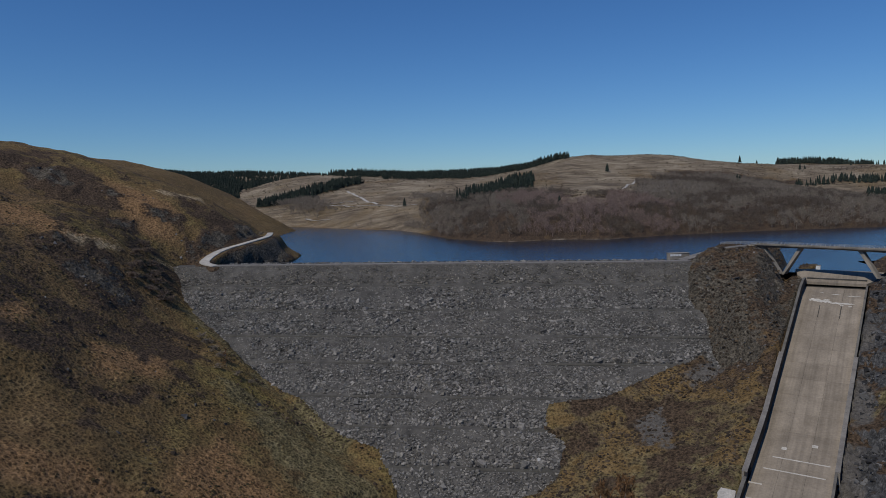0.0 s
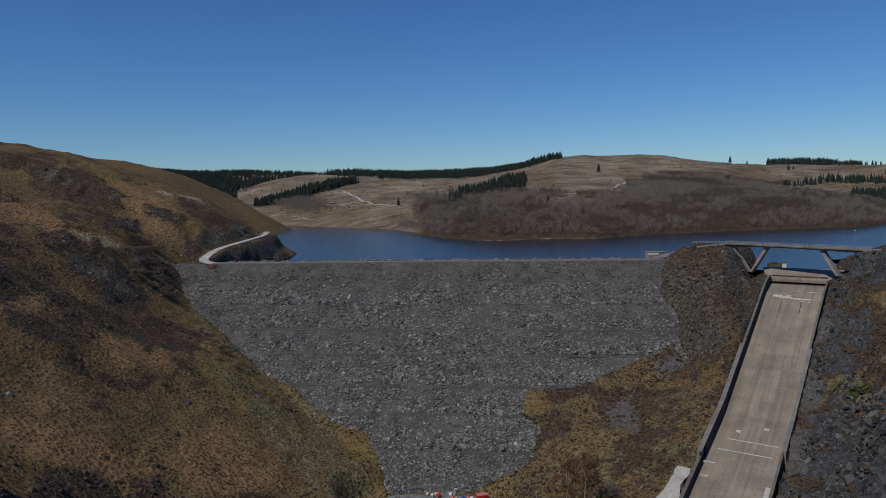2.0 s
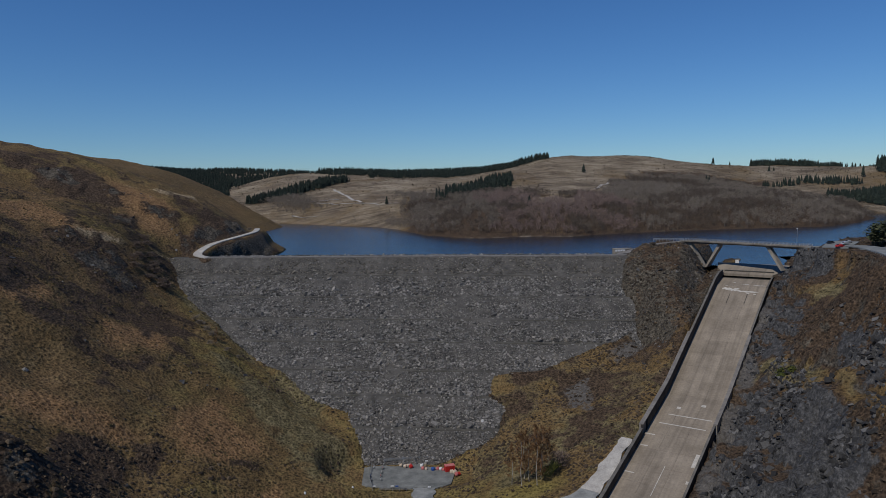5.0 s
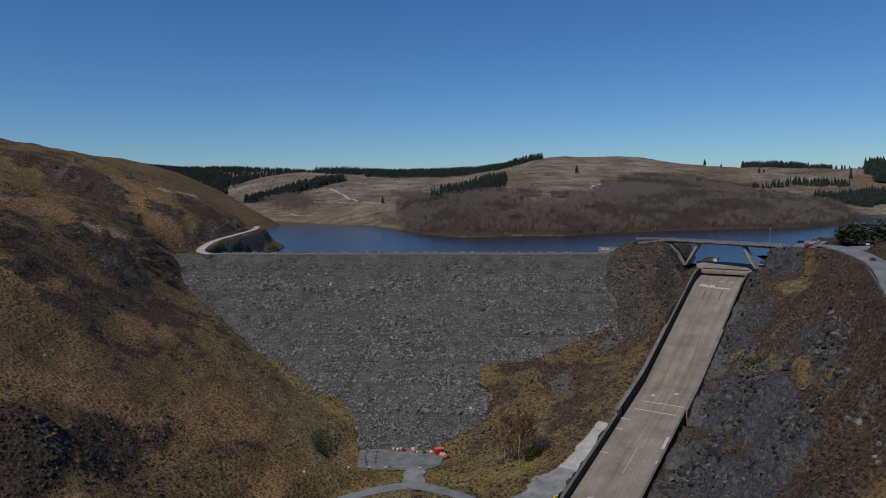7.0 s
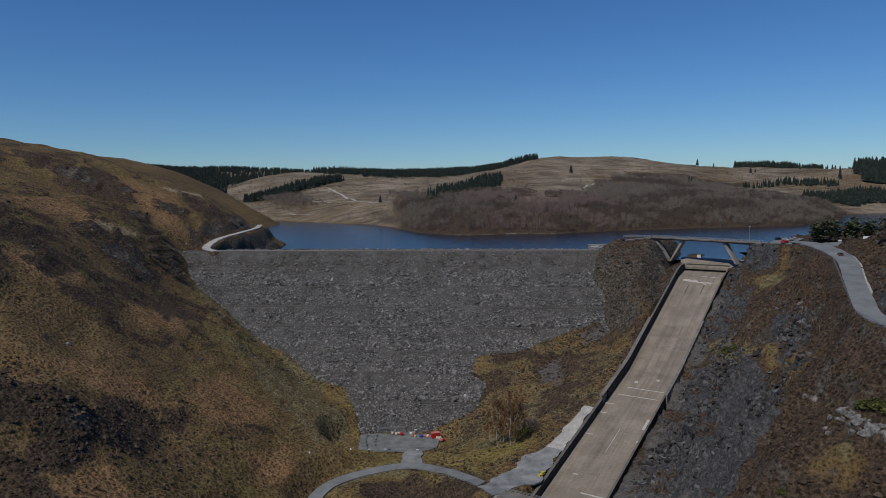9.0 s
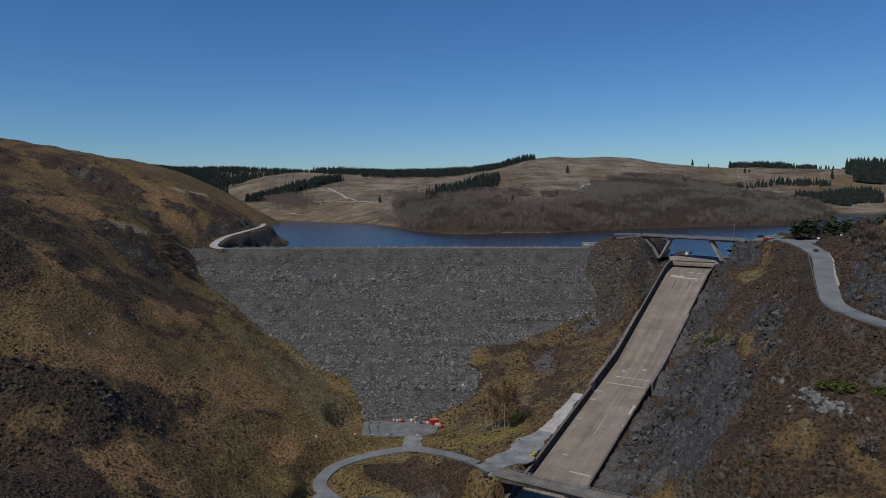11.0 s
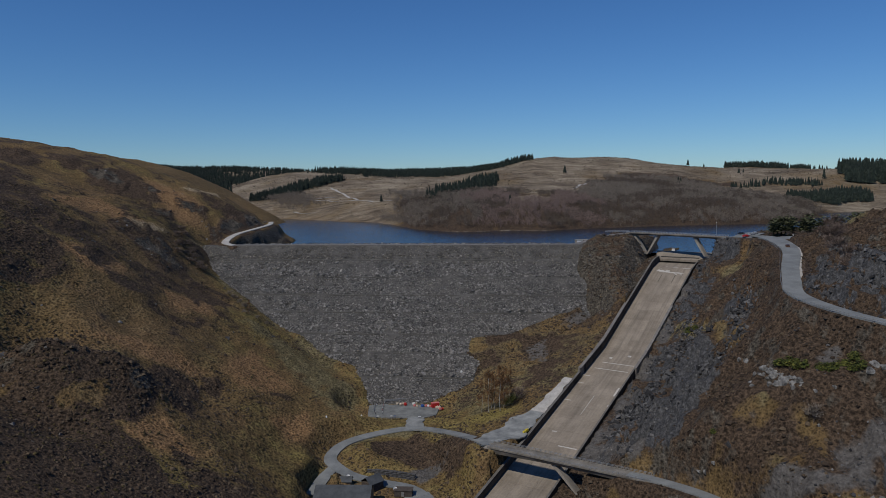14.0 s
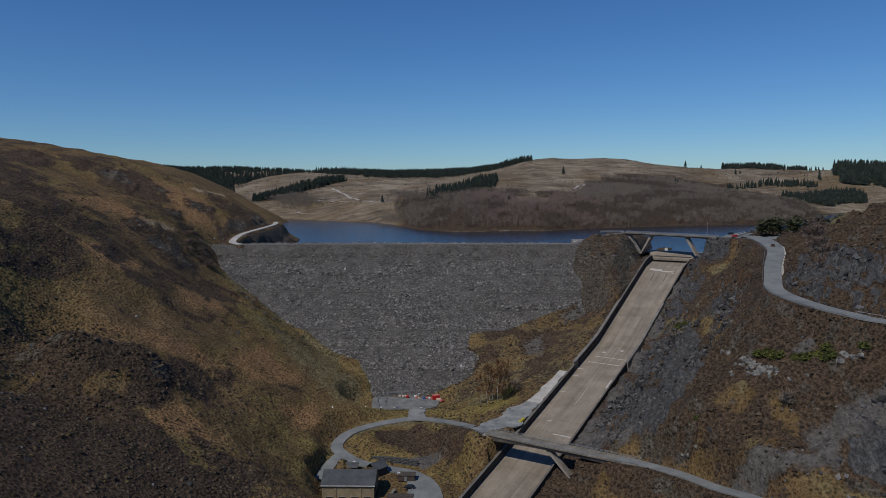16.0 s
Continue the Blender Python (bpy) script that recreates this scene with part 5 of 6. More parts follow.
def pine_shape(seed, pads=34):
    """A Scots pine: bare stem, and flat clumps of needles set on rising limbs; one unit high."""
    rr = np.random.default_rng(seed)
    v0, f0 = bare_shape(seed, 0, 0.30, 1.4, 0.01, 9)
    vs, fs = [tuple(v) for v in v0], [tuple(f) for f in f0]
    for k in range(pads):
        a, r = rr.uniform(0, 2 * math.pi), rr.uniform(0.04, 0.26)
        z = rr.uniform(0.28, 0.98)
        r *= 1.25 - 0.9 * abs(z - 0.55)
        c = np.array((r * math.cos(a), r * math.sin(a), z))
        for q in range(3):
            b = len(vs)
            u = np.append(rr.normal(size=2), 0.3 * rr.normal())
            u = u / np.linalg.norm(u)
            w = np.cross(u, (0.3 * rr.normal(), 0.3 * rr.normal(), 1))
            sz = rr.uniform(0.035, 0.075)
            o = c + rr.normal(size=3) * 0.03
            vs += [tuple(o + u * sz), tuple(o + w * sz), tuple(o - u * sz), tuple(o - w * sz)]
            fs.append((b, b + 1, b + 2, b + 3))
    return np.array(vs), fs


def scattered(name, shapes, places, sizes, mat, label, category, parent=None, tilt=0.0, squash=(1.0, 1.0), up=None):
    """One mesh of many turned and scaled copies of a few shapes."""
    vs, fs, at = [], [], 0
    n = len(places)
    turn = rng.uniform(0, 2 * math.pi, n)
    flat = rng.uniform(*squash, n)
    lean = rng.normal(0, tilt, (n, 2)) if tilt else np.zeros((n, 2))
    pick = rng.integers(0, len(shapes), n)
    for p, r, a, q, l, k in zip(places, sizes, turn, flat, lean, pick):
        v, f = shapes[k]
        c, s = math.cos(a), math.sin(a)
        w = v * (r, r, r * q)
        w = np.stack([w[:, 0] * c - w[:, 1] * s, w[:, 0] * s + w[:, 1] * c, w[:, 2]], 1)
        if tilt:
            w = w + np.stack([w[:, 2] * l[0], w[:, 2] * l[1], -w[:, 0] * l[0] - w[:, 1] * l[1]], 1)
        vs.append(w + p)
        fs.extend([tuple(i + at for i in g) for g in f])
        at += len(v)
    ob = mesh_object(name, np.concatenate(vs).tolist(), fs, mat, parent)
    return tagged(ob, label, category if parent is None else "", kind="stuff")


def on_land(x, y, sink=0.0):
    return np.stack([x, y, land(x, y) - sink], 1)


def over_dam(x, y, margin=0.0):
    """Where the dam's face lies above the ground."""
    return (y < crest_y(x)) & (y > -150) & (x > -150) & (x < 140) & (dam_face(x, y) > land(x, y) + margin)


# ---- rockfill of the dam ----
n = 200000
rx, ry = rng.uniform(-150, 132, n), rng.uniform(-141, 8, n)
keep = over_dam(rx, ry, -0.3)
rz = dam_face(rx, ry)
berm = np.min(np.abs(rz[:, None] - np.array(BERMS)), 1) < 0.42
band = 0.5 + 0.5 * vnoise(rx, rz * 6, 40, 91)
top_band = (rz > -9.5)
keep &= (~berm | (rng.random(n) < 0.12)) & (rng.random(n) < np.where(top_band, 0.45, 0.55 + 0.45 * band))
rx, ry, rz = rx[keep], ry[keep], rz[keep]
band = 0.5 + 0.5 * vnoise(rx * 0.12, rz, 3.2, 94)
size = np.exp(rng.normal(-1.38, 0.40, len(rx))) * np.where(rz > -9.5, 0.75, 1.0) * (0.72 + 0.55 * band) * (0.8 + 0.4 * (0.5 + 0.5 * vnoise(rx, ry, 18, 92)))
lifts = np.array((0.0,) + BERMS + (-76.0,))
k = np.clip(np.searchsorted(-lifts, -rz) - 1, 0, len(lifts) - 2)
size = size * (0.80 + 0.55 * (lifts[k] - rz) / (lifts[k] - lifts[k + 1]))
size = np.clip(size, 0.16, 1.3)
stones = [block_shape(k) for k in range(8)] + [rock_shape(k) for k in range(2)]
brown = rng.random(len(rx)) < step(-13, -7, rz) * 0.85 + 0.12 * step(-0.2, 0.8, fbm(rx, ry, 22, 3, 95))
edge = (rx > 70) & (ry > -85) & (dam_face(rx, ry) - land(rx, ry) < 3.2)
size = np.where(edge, size * 0.6, size)
brown &= ~edge
for name, sel, mat, label in (("edge_gravel", edge, M_PALEROCK, "paler small stones along the rocky knoll"), ("rockfill", ~brown & ~edge, M_BOULDER, "tumbled grey slate blocks"), ("upper_rockfill", brown, M_BROWNFILL, "smaller brownish blocks towards the crest")):
    scattered(name, stones, np.stack([rx, ry, rz + size * 0.1], 1)[sel], size[sel], mat, label, "", dam, tilt=0.35, squash=(0.7, 1.2))
# the large boulders, each its own piece
meshes = []
for k in range(6):
    v, f = rock_shape(40 + k)
    me = bpy.data.meshes.new("boulder")
    me.from_pydata((v * (1.1, 0.85, 0.7)).tolist(), [], f)
    me.materials.append(M_BOULDER)
    meshes.append(me)
made = 0
while made < 240:
    bx, by = rng.uniform(-140, 125), rng.uniform(-138, -12)
    if not over_dam(np.array([bx]), np.array([by]), 0.2)[0]:
        continue
    ob = new("boulder", meshes[made % 6])
    ob.parent = dam
    ob.matrix_basis = pose(bx, by, float(dam_face(bx, by)) + 0.25, *rng.uniform(-25, 25, 2), rng.uniform(0, 360)) @ Matrix.Scale(rng.uniform(0.6, 1.1), 4)
    made += 1
# row of blocks along the water side of the crest
cx = np.arange(-112, 116, 0.9)
scattered("crest_edging", stones, np.stack([cx, crest_y(cx) + 9.3 + rng.normal(0, 0.4, len(cx)), np.full(len(cx), 0.35)], 1), rng.uniform(0.35, 0.8, len(cx)), M_BOULDER, "row of grey blocks edging the crest", "", dam, tilt=0.3)

# ---- moorland cover near by ----
def near_spots(n, x0, x1, y0, y1, test):
    x, y = rng.uniform(x0, x1, n), rng.uniform(y0, y1, n)
    s, u = chute_su(x, y)
    ok = ~((s > 5) & (u > -3) & (u < CHUTE_W + 3)) & ~over_dam(x, y, -0.2)
    for line in LEVELLED:
        d, rz_, half = to_line(x, y, line)
        ok &= d > half + 0.7
    ok &= ~((y > 9) & (land(x, y) < WATER + 1)) & ~((y > crest_y(x) - 1) & (y < crest_y(x) + 40) & (x > -130) & (x < 118))
    ok &= test(x, y, s, u)
    return x[ok], y[ok]


tufts = [tuft_shape(k) for k in range(6)]
clumps = [clump_shape(20 + k) for k in range(8)]
x, y = near_spots(36000, -210, 60, -350, 20, lambda x, y, s, u: (x < -8) & (rng.random(len(x)) < 0.35 + 0.5 * fbm(x, y, 30, 3, 101)))
scattered("rush_tussocks", clumps + tufts[:2], on_land(x, y, 0.05), np.clip(np.exp(rng.normal(-0.85, 0.32, len(x))), 0.25, 0.9), M_RUSH, "dark rush and grass tussocks on the hillside", "tussocks")
x, y = near_spots(190000, -230, 260, -350, 20, lambda x, y, s, u: ((u > CHUTE_W) | (u < -4)) & (rng.random(len(x)) < np.where(x > 60, 0.40, np.where(x > 15, 0.42, 0.06)) + 0.35 * fbm(x, y, 24, 3, 102) + 0.25 * cover(x, y, HEATHER_SLAB + HEATHER_BANDS) + 0.4 * cover(x, y, HEATHER_MOUND) + 0.6 * cover(x, y, SCRUBBY) - 0.5 * cover(x, y, STRAW_EAST + STRAW_BANK + BRACKEN_WEST + SCREE_EAST) - 0.5 * np.maximum(cover(x, y, SLATE_CLIFF + SLATE_CUT), rock_wall(x, y))))
scattered("heather", clumps + tufts[:2], on_land(x, y, 0.05), np.clip(np.exp(rng.normal(-0.75, 0.42, len(x))), 0.2, 1.2), M_HEATHER, "dark brown heather clumps on the slopes", "heather")
x, y = near_spots(26000, 70, 240, -345, -20, lambda x, y, s, u: (u > CHUTE_W) & (rng.random(len(x)) < 0.12 * ridged(x, y, 22, 3, 103) - 0.08 + 0.8 * cover(x, y, SCREE_EAST)))
scattered("scree", stones, on_land(x, y, 0.1), np.clip(np.exp(rng.normal(-1.45, 0.45, len(x))), 0.12, 0.9), M_CRAG, "broken slate and outcrops on the rocky bank", "rocks", tilt=0.4, squash=(0.7, 1.5))
def slate_spots(x, y, s, u):
    return (u > CHUTE_W) & (rng.random(len(x)) < 0.6 * np.maximum(cover(x, y, SLATE_CLIFF + SLATE_CUT), rock_wall(x, y)) * step(-0.4, 0.5, fbm(x, y, 14, 3, 105)))


x, y = near_spots(60000, 70, 240, -345, -40, slate_spots)
scattered("slate_outcrops", stones, on_land(x, y, 0.25), np.clip(np.exp(rng.normal(-1.15, 0.45, len(x))), 0.18, 0.85), M_SLATEROCK, "dark jointed slate slabs on the bank", "rocks", tilt=0.55, squash=(0.6, 1.7))
x, y = near_spots(42000, 70, 155, -345, -40, slate_spots)
scattered("slate_ledges", [block_shape(60 + k) for k in range(8)], on_land(x, y, 0.35), np.clip(np.exp(rng.normal(-0.55, 0.35, len(x))), 0.3, 1.3), M_SLATEROCK, "dark slate ledges breaking out of the bank", "rocks", tilt=0.45, squash=(0.5, 1.1))
x, y = near_spots(2000, 105, 175, -125, 5, lambda x, y, s, u: (u < -2) & (land(x, y) > dam_face(x, y) + 1))
scattered("outcrop_stones", stones, on_land(x, y, 0.2), np.clip(np.exp(rng.normal(-1.4, 0.45, len(x))), 0.12, 0.8), M_CRAG, "dark craggy outcrop stones on the knoll", "rocks", tilt=0.4, squash=(0.6, 1.3))
x, y = near_spots(9000, -230, -60, -345, 60, lambda x, y, s, u: (rng.random(len(x)) < 0.30 * ridged(x, y, 30, 3, 104) - 0.2 + 0.25 * bell(x, y, -112, -278, 30, 22) + 0.35 * cover(x, y, ROCK_WEST + BROW_ROCK)))
scattered("hillside_stones", stones, on_land(x, y, 0.15), np.clip(np.exp(rng.normal(-1.2, 0.5, len(x))), 0.12, 1.0), M_CRAG, "dark broken rock bands on the hillside", "rocks", tilt=0.4, squash=(0.5, 1.1))

# ---- woods beyond the water ----
bare = [haze_shape(k) for k in range(10)]
x, y = rng.uniform(-30, 720, 20000), rng.uniform(180, 760, 20000)
ins = inside_far(x, y)
edge = wood_edge(x, y)
ok = (ins > 1.0 + 4 * step(40, 60, x) * step(170, 140, x)) & (ins < edge) & (x > -10 + 20 * vnoise(x, y, 30, 112)) & (x < 640) & (fbm(x, y, 35, 2, 113) > -0.9)
x, y = x[ok], y[ok]
reddish = (x > 95 + 25 * vnoise(x, y, 40, 115)) & (x < 225 + 30 * vnoise(x, y, 50, 116)) & (y < 520)
dim = fbm(x, y, 55, 3, 117) + 0.5 * fbm(x, y, 16, 2, 118) > 0.16
for sel, mat, label in ((~reddish & ~dim, M_BARE, "leafless grey-brown woodland on the headland"), (reddish & ~dim, M_REDWOOD, "leafless reddish birchwood by the shore"), (dim, M_DIMWOOD, "darker leafless oakwood on the headland")):
    scattered("bare_woodland", bare, on_land(x, y, 0.2)[sel], rng.uniform(6.0, 10.5, len(x))[sel], mat, label, "woods", tilt=0.05)
x, y = rng.uniform(-200, 10, 900), rng.uniform(400, 760, 900)
ins = inside_far(x, y)
ok = (ins > 4) & (ins < 40 + 60 * fbm(x, y, 60, 2, 114))
x, y = x[ok], y[ok]
scattered("shore_scrub", bare, on_land(x, y, 0.2), rng.uniform(2.5, 6, len(x)), M_BARE, "bare scrub along the inlet shore", "scrub", tilt=0.05)
q = rng.random(700)
x, y = -150 - 85 * q + rng.normal(0, 16, 700), 575 + 200 * q + rng.normal(0, 22, 700)
scattered("bare_woodland", bare, on_land(x, y, 0.2), rng.uniform(6, 11, 700), M_BARE, "leafless grey trees along the inlet side valley", "woods", tilt=0.05)
spruce = [spruce_shape(k) for k in range(8)]


def stand(name, n, cx, cy, sx, sy, turn, h0, h1, label, density=1.0):
    """An oval stand of conifers with a ragged rim."""
    a, r = rng.uniform(0, 2 * math.pi, n), np.sqrt(rng.uniform(0, 1, n))
    px, py = r * np.cos(a) * sx, r * np.sin(a) * sy
    c, s = math.cos(radians(turn)), math.sin(radians(turn))
    x, y = cx + px * c - py * s, cy + px * s + py * c
    ok = (r < 0.8 + 0.35 * fbm(x, y, 40, 3, 121)) & (inside_far(x, y) > 4)
    x, y = x[ok], y[ok]
    if len(x):
        scattered(name, spruce, on_land(x, y, 0.3), rng.uniform(h0, h1, len(x)), M_CONIFER, label, "forest")


stand("conifer_forest", 4600, -620, 1850, 640, 420, 6, 12, 18, "dark spruce plantation along the far ridge")
stand("conifer_forest", 1500, -500, 1230, 170, 330, 0, 13, 19, "dark spruce plantation in the side valley")
stand("conifer_forest", 2400, -440, 920, 85, 270, 23, 14, 20, "dark spruce plantation on the slope behind the moor")
stand("conifer_forest", 2600, 90, 1300, 330, 190, 0, 12, 17, "dark spruce plantation behind the felled slope")
stand("conifer_forest", 1900, 30, 1110, 260, 110, 0, 9, 13, "young spruce plantation on the shoulder of the felled slope")
stand("conifer_forest", 120, 732, 745, 60, 22, -45, 10, 15, "row of dark spruces above the headland")
stand("conifer_forest", 220, 236, 985, 60, 40, 0, 11, 16, "dark spruce stand ending on the hill crest")
stand("conifer_forest", 900, -188, 770, 190, 28, 64, 10, 17, "strip of spruces running down to the inlet")
stand("conifer_forest", 900, 900, 1180, 120, 90, 0, 13, 18, "dark spruce stand on the hilltop")
stand("conifer_forest", 500, 1130, 1100, 140, 60, 0, 12, 17, "distant dark spruce belt on the ridge")
stand("conifer_forest", 1300, 930, 760, 130, 80, 0, 20, 28, "tall dark spruce plantation above the eastern arm")
stand("conifer_forest", 800, 700, 590, 100, 45, 12, 13, 19, "dark spruces along the eastern arm")
stand("conifer_forest", 520, 112, 630, 195, 36, 63, 12, 18, "ragged line of spruces climbing through the bare wood")
stand("conifer_forest", 60, 640, 760, 55, 14, 10, 10, 15, "small clump of spruces above the wood")
# brash and scrub on the felled hills
x, y = rng.uniform(-420, 1000, 9000), rng.uniform(420, 1150, 9000)
ok = (inside_far(x, y) > 60) & (fbm(x, y, 80, 3, 131) > -0.15)
x, y = x[ok], y[ok]
scattered("brash", tufts, on_land(x, y, 0.1), rng.uniform(0.5, 1.9, len(x)), M_HEATHER, "dark brash and scrub on the felled slopes", "scrub")
# ---- single trees and shrubs ----
def plant(name, shape, mat, x, y, h, label, category, group="", bark=None, z=None, wide=1.0):
    """One tree: a mesh of stem and limbs with its crown under it."""
    v, f = shape
    v = v * (h * wide, h * wide, h)
    z = height(x, y) - 0.25 if z is None else z
    t = thing(name, pose(x, y, z, 0, 0, float(rng.uniform(0, 360))), label, category, group)
    stem = tube([(0, 0, 0), (0.02 * h, 0.01 * h, 0.25 * h), (0.0, 0.02 * h, 0.55 * h), (0.01 * h, 0.0, 0.85 * h)], (0.0085 if bark else 0.016) * h, 0.0035 * h, 6)
    part("trunk", stem, bark or M_BARK, t)
    mesh_object("crown", v.tolist(), f, mat, t)
    return t


big_bare = [bare_shape(200 + k, 420, 0.60, 0.4, 0.0085, 26) for k in range(4)]
birches = [birch_shape(220 + k) for k in range(4)]
outcrops = [outcrop_shape(300 + k) for k in range(6)]
pines = [pine_shape(240 + k, 110) for k in range(4)]
bushes = [leafy_shape(260 + k, 320) for k in range(4)]
spruces_near = [spruce_shape(280 + k, 9, 9) for k in range(4)]

for k, (x, y, h) in enumerate([(43, -176, 20), (48, -179, 22), (51, -172, 21), (45, -170, 18), (40, -172, 16), (54, -169, 16), (46, -174, 19), (50, -176, 17)]):
    plant("birch_tree", birches[k % 4], M_BIRCH, x, y, h, "tall leafless birch with pale bark and rusty twigs", "tree", "birches below the dam", M_BIRCHBARK)
for k, (x, y, h) in enumerate([(54, -176, 6.5), (57, -173, 7.5), (51, -177, 5.5), (59, -170, 6)]):
    plant("shrub", big_bare[k % 4], M_SCRUB if k % 2 else M_GORSE, x, y, h, "dull green shrub under the birches", "shrub", "shrubs under the birches", wide=1.0)
plant("birch_tree", birches[1], M_BIRCH, -89.5, -82, 8.5, "young leafless birch on the grassy slope", "tree", bark=M_BIRCHBARK)
for k, (x, y, h) in enumerate([(-93, -76, 4.5), (-97, -72, 4.0), (-91, -88, 3.0), (-106, -60, 4.0), (-102, -66, 4.5), (-84, -86, 3.0), (-79, -84, 2.5)]):
    plant("shrub", big_bare[k % 4], M_BARE, x, y, h, "bare grey shrub on the grassy slope", "shrub", "shrubs beside the dam", wide=1.4)
for k, (x, y, h) in enumerate([(-153, 2, 5.5), (-149, -8, 5), (-143, -16, 5.5), (-140, -22, 5), (-146, -26, 5), (-150, -20, 5.5), (-136, -28, 5), (-132, -32, 4.5), (-139, -32, 5), (-145, -36, 5.5), (-130, -40, 5), (-135, -40, 5), (-128, -36, 4.5), (-142, -42, 5)]):
    plant("shrub", big_bare[k % 4], M_SCRUB, x, y, h, "dark bare scrub thicket above the dam shoulder", "shrub", "scrub at the dam shoulder", wide=1.5)
for k, (x, y, h) in enumerate([(-124, 74, 4), (-120, 82, 4.5), (-116, 78, 3.5), (-113, 92, 4)]):
    plant("shrub", big_bare[k % 4], M_BARE, x, y, h, "bare grey shrub on the cut rock above the track", "shrub", "shrubs above the track", wide=1.3)
for k, (x, y, h) in enumerate([(174, -224, 7), (168, -236, 6.5), (178, -217, 8.5), (162, -249, 5.5), (174, -232, 7), (183, -210, 9), (187, -202, 8.5), (181, -226, 6), (166, -244, 6), (192, -194, 8), (206, -176, 8.5), (199, -190, 8.5), (195, -196, 7), (203, -170, 7), (163, -223, 3.5), (158, -231, 3.5), (168, -216, 4), (212, -162, 8)]):
    plant("shrub", big_bare[k % 4], M_SCRUB, x + 7, y + 3, h, "leafless brown thicket beside the asphalt road", "shrub", "thicket by the road", wide=1.2)
for k, (x, y, h) in enumerate([(154, -204, 6.5), (150, -203, 5.5), (160, -196, 6), (166, -186, 5.5), (147, -222, 5), (143, -232, 5), (156, -214, 5.5), (171, -177, 4.5), (149, -212, 6)]):
    plant("birch_tree", birches[k % 4], M_BIRCH, x, y, h, "small leafless birch on the rocky bank", "tree", "birches on the bank", M_BIRCHBARK)
plant("bare_tree", big_bare[2], M_BARE, 122, -305, 6.5, "small leafless tree among heather", "tree")
for k, (x, y, h) in enumerate([(220, -104, 11), (225, -100, 12), (230, -103, 10), (235, -98, 12.5), (241, -100, 12), (246, -95, 13), (252, -97, 12), (258, -92, 12.5), (263, -96, 11), (232, -92, 12), (249, -88, 12), (268, -90, 13), (275, -94, 12), (282, -88, 13), (226, -94, 11), (240, -86, 13), (256, -82, 13), (290, -84, 12)]):
    plant("pine_tree", pines[k % 4], M_PINE, x, y, 0.9 * h, "dark green Scots pine beside the car park", "tree", "pines by the car park", wide=1.25)
for k, (x, y, h) in enumerate([(238, -105, 4.5), (245, -104, 4), (229, -106, 3.5)]):
    plant("shrub", big_bare[k % 4], M_BARE, x, y, h, "pale bare shrub under the pines", "shrub", "shrubs under the pines", wide=1.3)
for k, (x, y, w) in enumerate([(126, -279, 2.6), (128, -281, 3.0), (128, -285, 2.6), (128, -289, 2.8), (127, -287, 2.2), (131, -293, 2.4), (133, -294, 2.8), (135, -295, 2.6), (137, -296, 2.8), (140, -296, 3.0), (139, -300, 2.8), (137, -299, 2.2), (147, -304, 2.6), (103, -282, 1.6)]):
    plant("gorse_bush", bushes[k % 4], M_GORSE, x, y, w, "bright green gorse among pale rocks", "bush", "gorse on the bank", wide=1.4)
plant("gorse_bush", bushes[1], M_GORSE, 148, -157, 3.6, "olive green bush beside the spillway", "bush", wide=1.3)
plant("gorse_bush", bushes[2], M_GORSE, 150, -160, 2.6, "olive green bush beside the spillway", "bush", wide=1.3)
# lone conifers on the felled hills
for k, (x, y, h) in enumerate([(311, 797, 17), (-28, 498, 12), (128, 300, 13), (700, 895, 13), (712, 900, 9), (640, 1010, 16), (690, 1040, 11), (870, 1010, 10), (500, 720, 15), (506, 724, 13), (560, 690, 8), (585, 700, 8)]):
    plant("spruce_tree", spruces_near[k % 4], M_CONIFER, x, y, h, "lone dark spruce on the felled hillside", "tree", "lone spruces", wide=1.2)


def pale_rock(x, y, size, k):
    v, f = outcrops[k % 6]
    v = np.array(v) * (size * 0.9, size * 1.35, size * 0.85)
    ob = mesh_object("pale_rock", v.tolist(), f, M_OUTCROP)
    ob.matrix_world = pose(x, y, height(x, y) - size * 0.22, *rng.uniform(-16, 16, 2), rng.uniform(-35, 35))
    tagged(ob, "pale lichened rock outcrop among heather", "rock", "pale outcrops")


# a broken band below the gorse, then single ribs on the bank
for k in range(34):
    q = k / 33
    x, y = 122.6 + 2.6 * q + rng.normal(0, 0.55), -274.5 - 20 * q + rng.normal(0, 0.5)
    pale_rock(x - (1.6 if k % 3 == 0 else 0.0), y, float(rng.uniform(0.8, 1.9)) * (1.0 if 0.1 < q < 0.9 else 0.7), k)
for k, (x, y, q) in enumerate([(140, -303, 1.7), (142, -302, 2.1), (143.5, -303.5, 2.0), (145, -305, 1.5), (118, -276, 1.1), (117.5, -278, 0.9), (126, -299, 1.0), (130, -302, 0.9), (99, -281, 1.0), (100, -283, 1.2), (101.5, -286, 0.8), (123, -306, 0.7), (124, -257, 1.2), (125, -260, 1.4)]):
    pale_rock(x, y, q, 90 + k)
white = mesh_object("boulder", (rock_shape(333)[0] * (1.3, 1.0, 0.8)).tolist(), rock_shape(333)[1], M_PALEROCK)
white.matrix_world = pose(-124.5, -180.3, height(-124.5, -180.3) + 0.3)
tagged(white, "single pale boulder on the brown hillside", "boulder")


